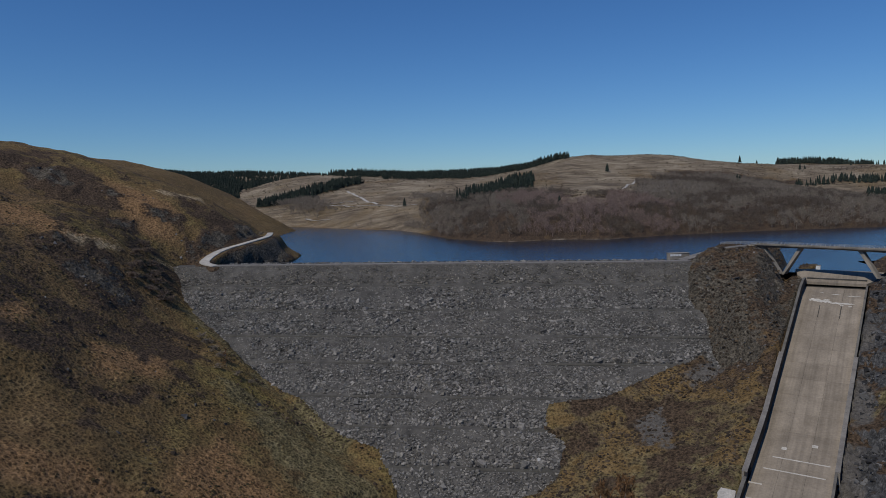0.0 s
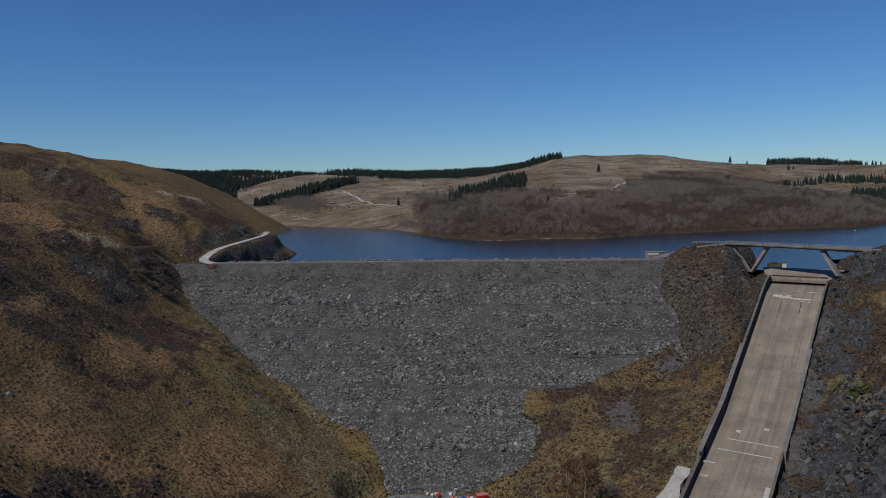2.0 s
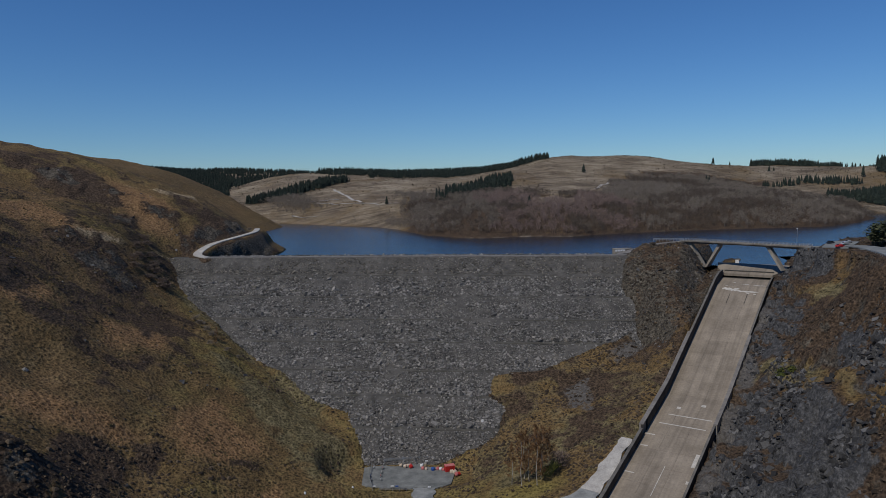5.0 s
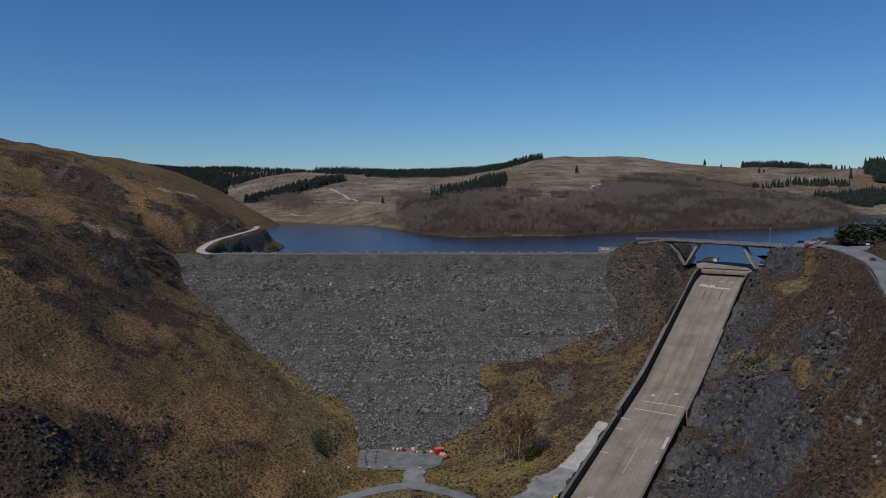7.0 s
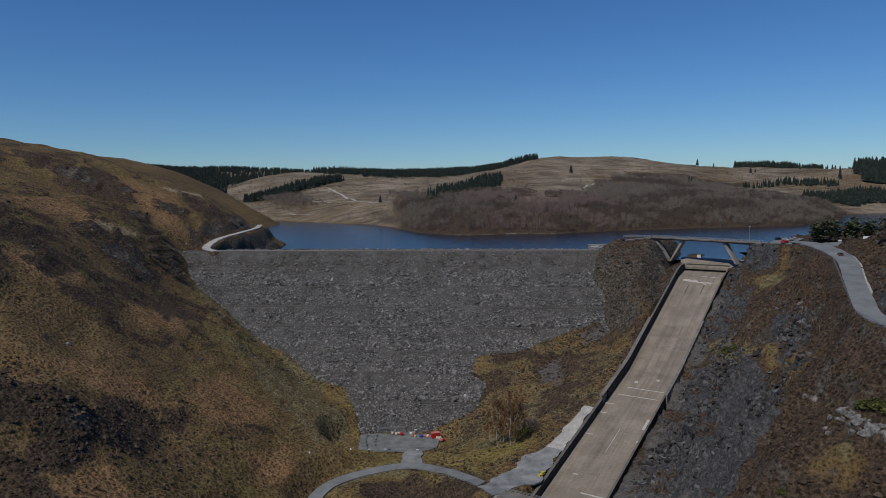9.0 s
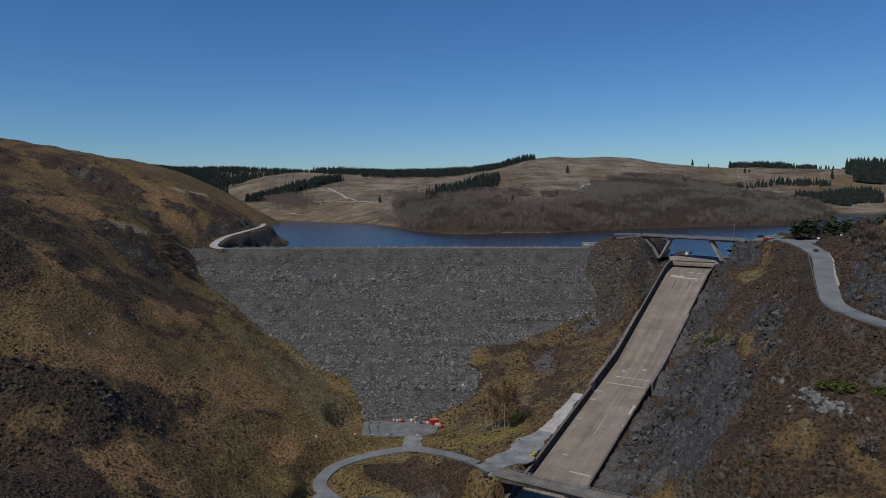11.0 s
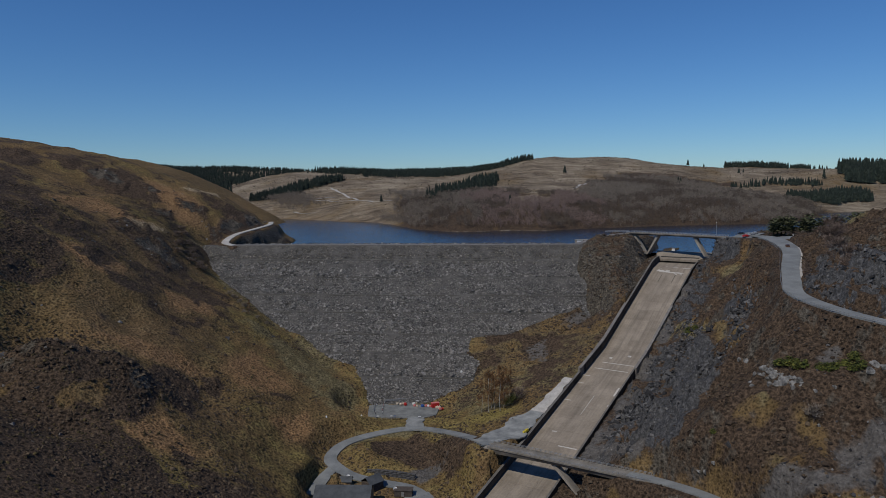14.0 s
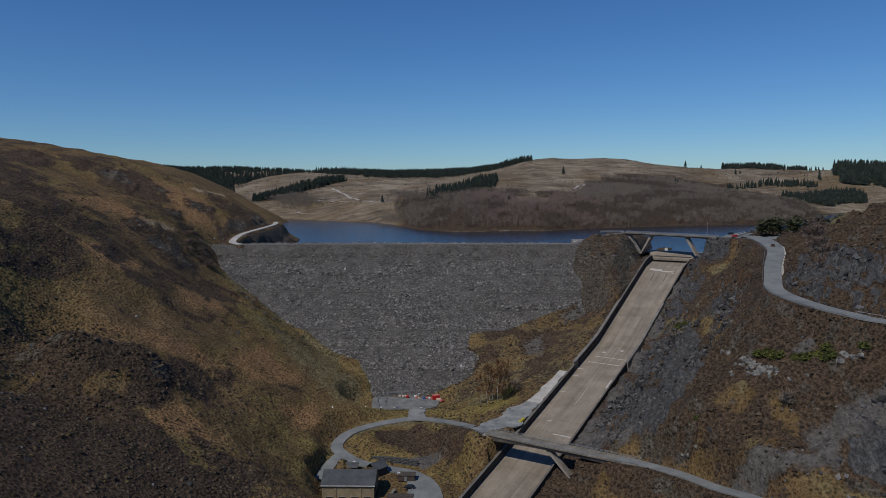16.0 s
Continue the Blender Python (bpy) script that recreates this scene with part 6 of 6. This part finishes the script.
# ---- vehicles ----
def build_car(m, paint, label, length=4.3, high=1.45, group="", van=False):
    c = thing("van" if van else "car", m, label, "van" if van else "car", group)
    w, L, h = 0.88 if not van else 1.05, length / 2, high
    if van:
        prof = [(-L, 0.45), (-L, h * 0.95), (-L + 0.15, h), (L - 1.3, h), (L - 0.75, h * 0.62), (L - 0.1, h * 0.5), (L, 0.45)]
    else:
        prof = [(-L, 0.42), (-L + 0.05, 0.85), (-L + 0.5, 0.93), (-L + 0.95, h - 0.06), (-L + 1.4, h), (0.35, h - 0.02), (1.05, 0.98), (L - 0.25, 0.80), (L, 0.62), (L, 0.42)]
    rings = []
    for y, pinch in ((-w, 0.88), (-w * 0.9, 1.0), (w * 0.9, 1.0), (w, 0.88)):
        rings.append([(x * (0.985 if pinch < 1 else 1), y * (0.84 if z > 1.0 and not van else 1.0), 0.3 + (z - 0.3) * (0.97 if pinch < 1 else 1)) for x, z in prof + [(L, 0.28), (-L, 0.28)]])
    body = part("body", loft(rings), paint, c)
    if not van:
        for sg in (-1, 1):
            part("side_window", loft([[(-L + 1.05, sg * w * 0.80, 0.98), (0.85, sg * w * 0.80, 0.98), (0.3, sg * w * 0.775, h - 0.12), (-L + 1.3, sg * w * 0.775, h - 0.12)], [(-L + 1.05, sg * w * 0.95, 0.98), (0.85, sg * w * 0.95, 0.98), (0.3, sg * w * 0.86, h - 0.12), (-L + 1.3, sg * w * 0.86, h - 0.12)]]), M_GLASS, c)
        part("windscreen", loft([[(1.06, -0.66, 0.99), (1.06, 0.66, 0.99), (0.42, 0.6, h - 0.07), (0.42, -0.6, h - 0.07)], [(1.11, -0.66, 1.01), (1.11, 0.66, 1.01), (0.46, 0.6, h - 0.03), (0.46, -0.6, h - 0.03)]]), M_GLASS, c)
        part("rear_window", loft([[(-L + 0.5, -0.6, 0.96), (-L + 0.5, 0.6, 0.96), (-L + 0.95, 0.56, h - 0.1), (-L + 0.95, -0.56, h - 0.1)], [(-L + 0.44, -0.6, 0.98), (-L + 0.44, 0.6, 0.98), (-L + 0.9, 0.56, h - 0.07), (-L + 0.9, -0.56, h - 0.07)]]), M_GLASS, c)
    else:
        part("windscreen", loft([[(L - 1.28, -0.9, h - 0.1), (L - 1.28, 0.9, h - 0.1), (L - 0.74, 0.9, h * 0.64), (L - 0.74, -0.9, h * 0.64)], [(L - 1.22, -0.9, h - 0.06), (L - 1.22, 0.9, h - 0.06), (L - 0.68, 0.9, h * 0.66), (L - 0.68, -0.9, h * 0.66)]]), M_GLASS, c)
    for sx in (-L * 0.62, L * 0.62):
        for sg in (-1, 1):
            tyre = bmesh.new()
            bmesh.ops.create_cone(tyre, cap_ends=True, segments=14, radius1=0.32, radius2=0.32, depth=0.22, matrix=Matrix.Translation((sx, sg * (w - 0.08), 0.32)) @ Matrix.Rotation(math.pi / 2, 4, "X"))
            wh = part("wheel", tyre, M_RUBBER, c)
            rim = bmesh.new()
            bmesh.ops.create_cone(rim, cap_ends=True, segments=10, radius1=0.19, radius2=0.17, depth=0.05, matrix=Matrix.Translation((sx, sg * (w + 0.04), 0.32)) @ Matrix.Rotation(math.pi / 2, 4, "X"))
            part("rim", rim, M_STEEL, wh)
    return c


build_car(pose(3.2, -240.4, -79.42, 0, 0, 170), M_BLACKCAR, "dark blue-black car parked in the valve house yard")
build_car(pose(206, -99.5, 9.55, 0, 0, 20), M_RED, "red car parked by the bridge", group="parked cars")
build_car(pose(213, -92.5, 10.05, 0, 0, 25), M_SILVER, "silver car parked by the pines", group="parked cars")
build_car(pose(218.5, -86.5, 10.2, 0, 0, 25), M_SILVER, "silver estate car parked by the pines", group="parked cars")
build_car(pose(210, -86, 10.0, 0, 0, 25), M_BLACKCAR, "dark car parked near the water", group="parked cars")
build_car(pose(195, -162.5, 9.36, 0, 0, 68), M_ORANGECAR, "bronze car on the asphalt road")
build_car(pose(243, -112.5, 10.65, 0, 0, 15), M_WHITE, "white camper van parked on the junction", 6.2, 2.8, van=True)


# ---- things at the head of the dam ----
def build_kiosk():
    t = thing("gate_hut", pose(142, 27, -5.6, 0, 0, 4), "low concrete hut with white panels at the reservoir edge", "hut")
    part("wall", box(-6.0, 6.0, -2.2, 2.2, -4.0, 4.2, 0.06), M_CONCRETE, t)
    part("roof", box(-6.2, 6.2, -2.4, 2.4, 4.2, 4.45, 0.04), M_CONCRETE, t)
    for k in range(4):
        part("panel", box(-5.7 + k * 1.7, -4.2 + k * 1.7, -2.3, -2.18, 2.7, 3.9), M_WHITE, t, "white painted panel")


build_kiosk()


def fence(name, line, label, every=3.0, high=1.1, rails=(0.55, 1.0), mat=None, thick=0.05, follow=None):
    """Posts and rails along a line of (x, y, z)."""
    mat = mat or M_STEEL
    t = thing(name, pose(0, 0, 0), label, "fence")
    pts = []
    for p, q in zip(line, line[1:]):
        n = max(1, int(math.dist(p[:2], q[:2]) / every))
        for k in range(n):
            pts.append([a + (b - a) * k / n for a, b in zip(p, q)])
    pts.append(list(line[-1]))
    for p in pts:
        part("post", box(p[0] - thick, p[0] + thick, p[1] - thick, p[1] + thick, p[2] - 0.4, p[2] + high), mat, t)
    for rz in rails:
        part("rail", loft([[(p[0], p[1] - 0.04, p[2] + rz - 0.09), (p[0], p[1] + 0.04, p[2] + rz - 0.09), (p[0], p[1] + 0.04, p[2] + rz + 0.09), (p[0], p[1] - 0.04, p[2] + rz + 0.09)] for p in pts]), mat, t)
    return t


def beside(line, off, lift=0.0):
    out = []
    for k, p in enumerate(line):
        a, b = line[max(0, k - 1)], line[min(len(line) - 1, k + 1)]
        d = math.dist(a[:2], b[:2])
        nx, ny = -(b[1] - a[1]) / d, (b[0] - a[0]) / d
        w = p[3] + off if off > 0 else -p[3] + off
        out.append((p[0] + nx * w, p[1] + ny * w, p[2] + lift))
    return out


fence("guard_rail", beside(EAST_ROAD[2:], -0.5, 0.05), "grey steel guard rail along the asphalt road", 3.0, 0.8, (0.62,))
fence("guard_rail", beside(EAST_ROAD[9:], 0.5, 0.05), "grey steel guard rail on the rock side of the road", 3.0, 0.8, (0.62,))
fence("railing", [(143, -27, 8.0), (147, -31, 8.4), (152, -34, 8.5), (157, -36, 8.4)], "blue-grey metal railing on the craggy knoll", 1.6, 1.3, (0.4, 0.85, 1.25))
fence("railing", [(p[0], p[1], p[2]) for p in beside(LOOP_ROAD[0:4], 0.4, 0.1)], "low pale safety rail along the climbing road", 2.5, 0.8, (0.62,), M_STEEL)
fence("wire_fence", [(-9, -158.5, -74.0), (4, -159.5, -74.0)], "wire fence along the gravel yard", 2.2, 1.2, (0.4, 0.8, 1.15))
fence("wire_fence", [(-13, -133, -73.8), (-13.5, -146, -73.9), (-11.5, -158, -74.0)], "wire fence at the edge of the gravel yard", 2.2, 1.2, (0.4, 0.8, 1.15))
fence("wire_fence", [(-8, -132.5, -73.6), (4, -131.8, -73.4), (17, -132.5, -73.4)], "wire fence along the dam toe", 2.4, 1.2, (0.4, 0.8, 1.15))
post_board = thing("marker_board", pose(34.6, -120.3, float(dam_face(34.6, -120.3))), "small white marker board on the rockfill", "sign")
part("post", box(-0.06, 0.06, -0.06, 0.06, -0.3, 1.3), M_STEEL, post_board)
part("board", box(-0.55, 0.55, -0.14, -0.06, 0.7, 1.9, 0.03), M_WHITE, post_board)
lamp = thing("flag_pole", pose(200, -74, 8.6), "slim grey pole at the end of the bridge", "pole")
part("pole", tube([(0, 0, 0), (0, 0, 4), (0, 0, 8)], 0.12, 0.07, 8), M_STEEL, lamp)
part("cap", box(-0.25, 0.25, -0.25, 0.25, 8.0, 8.3, 0.05), M_WHITE, lamp)
board = thing("notice_board", pose(229.5, -109.5, 10.35), "small white notice board by the junction", "sign")
for sx in (-0.7, 0.7):
    part("post", box(sx - 0.05, sx + 0.05, -0.05, 0.05, -0.4, 1.2), M_TIMBER, board)
part("board", box(-0.9, 0.9, -0.12, -0.05, 0.4, 1.3, 0.03), M_WHITE, board)
hutch = thing("gauge_hut", pose(*chute_xy(18, 2.5), -5.2, 0, 0, -30), "small white gauge hut at the spillway head", "hut")
part("wall", box(-1.0, 1.0, -0.9, 0.9, -1.5, 2.2, 0.05), M_WHITE, hutch)
part("roof", box(-1.15, 1.15, -1.05, 1.05, 2.2, 2.4, 0.04), M_CONCRETE, hutch)


# ---- stores in the yard at the dam toe ----
YARD_Z = -73.95


def sack(x, y, q, mat, label, group, z=YARD_Z):
    """A slumped bulk bag with lifting ears."""
    t = thing("bulk_bag", pose(x, y, z, 0, 0, float(rng.uniform(0, 90))), label, "bag", group)
    rings = []
    for k, (h, w) in enumerate([(0, 0.82), (0.15, 1.0), (0.5, 1.06), (0.8, 0.95), (0.95, 0.6)]):
        rings.append([(q * 0.6 * w * math.cos(a) * (1 + 0.12 * math.cos(4 * a)), q * 0.6 * w * math.sin(a) * (1 + 0.12 * math.cos(4 * a)), q * h) for a in np.linspace(0, 2 * math.pi, 12, endpoint=False)])
    part("body", loft(rings), mat, t)
    for sg in (-1, 1):
        part("ear", box(sg * q * 0.4 - 0.05, sg * q * 0.4 + 0.05, -0.15 * q, 0.15 * q, q * 0.8, q * 1.1), mat, t)


for x, y, q, mat, label in [(-1, -136.8, 1.0, M_CREAM, "cream bulk bag"), (0.8, -138, 1.2, M_CREAM, "cream bulk bag"), (2.0, -137.4, 1.1, M_CREAM, "cream bulk bag"), (3.2, -138.8, 1.3, M_RED, "red bulk bag"), (2.9, -137.3, 1.0, M_PINK, "faded red bulk bag"), (7.6, -137.8, 1.1, M_WHITE, "white bulk bag"), (9.0, -138.2, 1.1, M_STONEWALL, "tan bulk bag"), (8.0, -140.6, 1.1, M_PINK, "faded red bulk bag"), (9.3, -141.2, 0.9, M_CREAM, "cream bulk bag"), (14.0, -141.6, 1.1, M_PINK, "faded red bulk bag"), (15.2, -141.8, 1.0, M_WHITE, "white bulk bag"), (16.2, -142.5, 0.9, M_PINK, "faded red bulk bag"), (19.5, -145.2, 1.3, M_CREAM, "cream bulk bag"), (20.8, -145.6, 1.4, M_CREAM, "cream bulk bag"), (21.3, -147.6, 1.2, M_PINK, "faded red bulk bag"), (22.4, -147.0, 1.0, M_RED, "red bulk bag")]:
    sack(x, y, q, mat, label + " on the gravel yard", "bags in the yard")


def build_box():
    t = thing("storage_container", pose(18.8, -143.0, YARD_Z, 0, 0, 12), "red steel storage container on the gravel yard", "container")
    part("body", box(-2.0, 2.0, -1.1, 1.1, 0.1, 2.4, 0.05), M_RED, t)
    for k in range(9):
        part("rib", box(-1.9 + k * 0.45, -1.75 + k * 0.45, -1.16, -1.1, 0.2, 2.3), M_RED, t)
    part("lid", box(-2.05, 2.05, -1.15, 1.15, 2.4, 2.5, 0.02), M_PINK, t)


build_box()
tank = thing("water_tank", pose(12.1, -142.0, YARD_Z), "round blue plastic tank on the gravel yard", "tank")
part("body", loft([[(r * math.cos(a), r * math.sin(a), z) for a in np.linspace(0, 2 * math.pi, 16, endpoint=False)] for z, r in ((0, 0.7), (0.2, 0.78), (1.0, 0.78), (1.25, 0.6), (1.35, 0.2))]), M_BLUE, tank)
part("cap", box(-0.15, 0.15, -0.15, 0.15, 1.33, 1.45, 0.02), M_RUBBER, tank)


def barrier(x, y, turn, mat, label):
    t = thing("barrier", pose(x, y, YARD_Z, 0, 0, turn), label, "barrier", "barriers in the yard")
    part("board", box(-0.6, 0.6, -0.05, 0.05, 0.45, 0.95, 0.02), mat, t)
    for sx in (-0.45, 0.45):
        part("foot", box(sx - 0.06, sx + 0.06, -0.3, 0.3, 0, 0.12), M_RUBBER, t)
        part("post", box(sx - 0.04, sx + 0.04, -0.04, 0.04, 0.1, 0.5), M_STEEL, t)


for x, y, turn, mat, label in [(-8.0, -135, 85, M_WHITE, "white site barrier"), (-8.3, -139, 85, M_PINK, "faded red site barrier"), (-8.6, -143, 85, M_WHITE, "white site barrier"), (-8.8, -146.4, 85, M_RED, "red site barrier"), (-8.6, -150, 85, M_WHITE, "white site barrier"), (-13.0, -146.5, 80, M_BLUE, "blue site barrier"), (-12, -138, 80, M_WHITE, "white site barrier"), (-12.4, -150, 80, M_WHITE, "white site barrier"), (-4, -157, 0, M_WHITE, "white site barrier"), (-2.2, -157.2, 0, M_BLUE, "blue site barrier"), (-11, -156.5, 0, M_WHITE, "white site barrier"), (9.7, -134, 0, M_WHITE, "white site barrier"), (10.2, -158.8, 0, M_WHITE, "white site barrier")]:
    barrier(x, y, turn, mat, label + " on the gravel yard")
for x, y in [(-18.5, -162.5), (10.4, -178.8), (-34, -176)]:
    t = thing("marker_stone", pose(x, y, height(x, y)), "small whitewashed marker stone beside the road", "stone", "marker stones")
    part("stone", loft([[(q * 0.35 * math.cos(a), q * 0.3 * math.sin(a), z) for a in np.linspace(0, 2 * math.pi, 8, endpoint=False)] for z, q in ((-0.2, 1.2), (0.4, 1.1), (0.75, 0.7), (0.85, 0.3))]), M_WHITE, t)


# ---- round the valve house ----
def gable(t, name_w, name_r, x0, x1, y0, y1, eave, ridge, wall, roof):
    part(name_w, box(x0, x1, y0, y1, 0, eave), wall, t)
    ym = (y0 + y1) / 2
    part(name_r, loft([[(x, y0 - 0.3, eave - 0.1), (x, ym, ridge), (x, y1 + 0.3, eave - 0.1), (x, y1 + 0.3, eave - 0.28), (x, ym, ridge - 0.2), (x, y0 - 0.3, eave - 0.28)] for x in (x0 - 0.3, x1 + 0.3)]), roof, t)


annex = thing("annex", pose(-11.0, -229.5, -79.5, 0, 0, 40), "dark pitched annex behind the valve house", "building")
gable(annex, "wall", "roof", 0, 6.5, 0, 6, 3.4, 5.6, M_TIMBER, M_ROOF)
small = thing("outhouse", pose(-24.5, -224.5, -78.6, 0, 0, -5), "small dark-roofed outhouse by the road", "building")
gable(small, "wall", "roof", 0, 5.5, 0, 4, 2.2, 3.6, M_TIMBER, M_ROOF)
shed = thing("shed", pose(-1.6, -233.2, -79.5, 0, 0, -8), "flat-roofed brown timber shed in the yard", "shed")
part("wall", box(0, 7.0, 0, 3.6, 0, 2.4), M_TIMBER, shed)
part("roof", box(-0.2, 7.2, -0.2, 3.8, 2.4, 2.6, 0.03), M_TIMBER, shed)
part("door", box(2.8, 3.8, -0.06, 0.0, 0.05, 2.0), M_STEEL, shed)
for k in range(4):
    part("board", box(0.1 + k * 1.75, 1.75 + k * 1.75, -0.04, 0.0, 2.05, 2.35), M_TIMBER, shed)
deck = thing("timber_deck", pose(-6.0, -248.5, -79.5, 0, 0, -6), "weathered timber deck beside the valve house", "deck")
for k in range(14):
    part("plank", box(0, 10.5, k * 0.27, k * 0.27 + 0.24, 0.25, 0.32), M_TIMBER, deck)
for k in range(4):
    part("joist", box(0.3 + k * 3.2, 0.5 + k * 3.2, 0, 3.8, 0.0, 0.25), M_TIMBER, deck)
for x, y, z in ((-1.3, -231.5, -77.0), (-21, -216, -78.0)):
    t = thing("satellite_dish", pose(x, y, z, 55, 0, 20), "round white satellite dish on a mast", "dish", "dishes")
    rings = [[(r * math.cos(a), r * math.sin(a), 0.45 * r * r + off) for a in np.linspace(0, 2 * math.pi, 18, endpoint=False)] for r, off in ((0.08, 0.0), (0.4, 0.0), (0.75, 0.0), (0.75, 0.05), (0.4, 0.05), (0.08, 0.05))]
    part("bowl", loft(rings), M_WHITE, t)
    part("arm", tube([(0, -0.7, 0.25), (0, -0.2, 0.6), (0, 0, 0.7)], 0.03, 0.03, 6), M_STEEL, t)
    part("mast", box(-0.06, 0.06, -0.06, 0.06, -2.6, 0.0, m=Matrix.Rotation(radians(-55), 4, "X")), M_STEEL, t)
steps = thing("steps_wall", pose(-4.0, -246, -79.5, 0, 0, 60), "low pale stair wall beside the deck", "wall")
for k in range(6):
    part("step", box(k * 0.6, k * 0.6 + 0.65, 0, 1.2, 0, 0.2 + k * 0.17), M_CONCRETE, steps)
wallthing = thing("retaining_wall", pose(0, 0, 0), "dark dry-stone retaining wall above the yard road", "wall")
block_mesh = []
for k in range(4):
    v, f = block_shape(400 + k)
    me = bpy.data.meshes.new("stone")
    me.from_pydata((v * (0.62, 0.55, 0.42)).tolist(), [], f)
    me.materials.append(M_CRAG)
    block_mesh.append(me)
count = 0
for c in range(4):
    for k in range(22):
        q = (k + 0.5 * (c % 2)) / 22
        x, y = -13 + 20 * q, -212.6 - 7.0 * q + 0.25 * c
        ob = new("stone", block_mesh[count % 4])
        ob.parent = wallthing
        ob.matrix_basis = pose(x, y, -79.3 + 0.66 * c + 0.6 * math.sin(q * 3), 0, 0, -17 + rng.uniform(-6, 6))
        count += 1

# details of the valve house
def dress_house():
    h = [o for o in scene.objects if o.name == "valve_house"][0]
    for k in range(5):
        part("pilaster", box(0.0 + k * 4.95, 0.7 + k * 4.95, -0.16, 0.0, 0, 5.6), M_STONEWALL, h)
    for k in range(4):
        vent = part("opening", box(1.6 + k * 4.95, 4.2 + k * 4.95, -0.06, 0.03, 0.1, 0.9), M_GLASS, h, "dark low opening")
        part("lintel", box(1.4 + k * 4.95, 4.4 + k * 4.95, -0.16, 0.0, 0.9, 1.15), M_CONCRETE, vent)
    part("gutter", box(-0.5, 21.0, -0.72, -0.5, 5.5, 5.72, 0.03), M_WHITE, h, "pale gutter")
    part("gable_wall", loft([[(20.5, 0, 6.0), (20.5, 14, 6.0), (20.5, 7, 8.9)], [(20.3, 0, 6.0), (20.3, 14, 6.0), (20.3, 7, 8.9)]]), M_TIMBER, h)
    part("gable_wall", loft([[(0.2, 0, 6.0), (0.2, 14, 6.0), (0.2, 7, 8.9)], [(0.0, 0, 6.0), (0.0, 14, 6.0), (0.0, 7, 8.9)]]), M_TIMBER, h)
    part("door", box(20.5, 20.58, 3.5, 6.5, 0.05, 3.4), M_TIMBER, h)


dress_house()
# small clutter on the spillway bank
for x, y in [(chute_xy(241, -1.9)), (chute_xy(243, -2.0))]:
    t = thing("grit_bin", pose(x, y, height(x, y) + 0.05, 0, 0, 30), "yellow grit bin beside the spillway wall", "bin", "grit bins")
    part("body", box(-0.7, 0.7, -0.45, 0.45, 0, 0.8, 0.06), M_YELLOW, t)
    part("lid", box(-0.75, 0.75, -0.5, 0.5, 0.8, 0.95, 0.05), M_YELLOW, t)

# forest tracks on the far hills
FAR_TRACKS = [[(-127, 767), (-110, 715), (-95, 670), (-62, 544)], [(-142, 621), (-100, 580), (-60, 540), (-7, 492)], [(-161, 547), (-119, 512)], [(330, 700), (300, 640), (268, 562)], [(-155, 640), (-100, 650)]]
for line in FAR_TRACKS:
    pts = []
    for p, q in zip(line, line[1:]):
        for k in range(8):
            x, y = p[0] + (q[0] - p[0]) * k / 8, p[1] + (q[1] - p[1]) * k / 8
            pts.append((x, y, height(x, y) + 0.25, 2.2))
    ribbon("track_forest", pts, M_TRACK, lift=0.2, label="pale forest track across the felled slope", category="track", n=2)
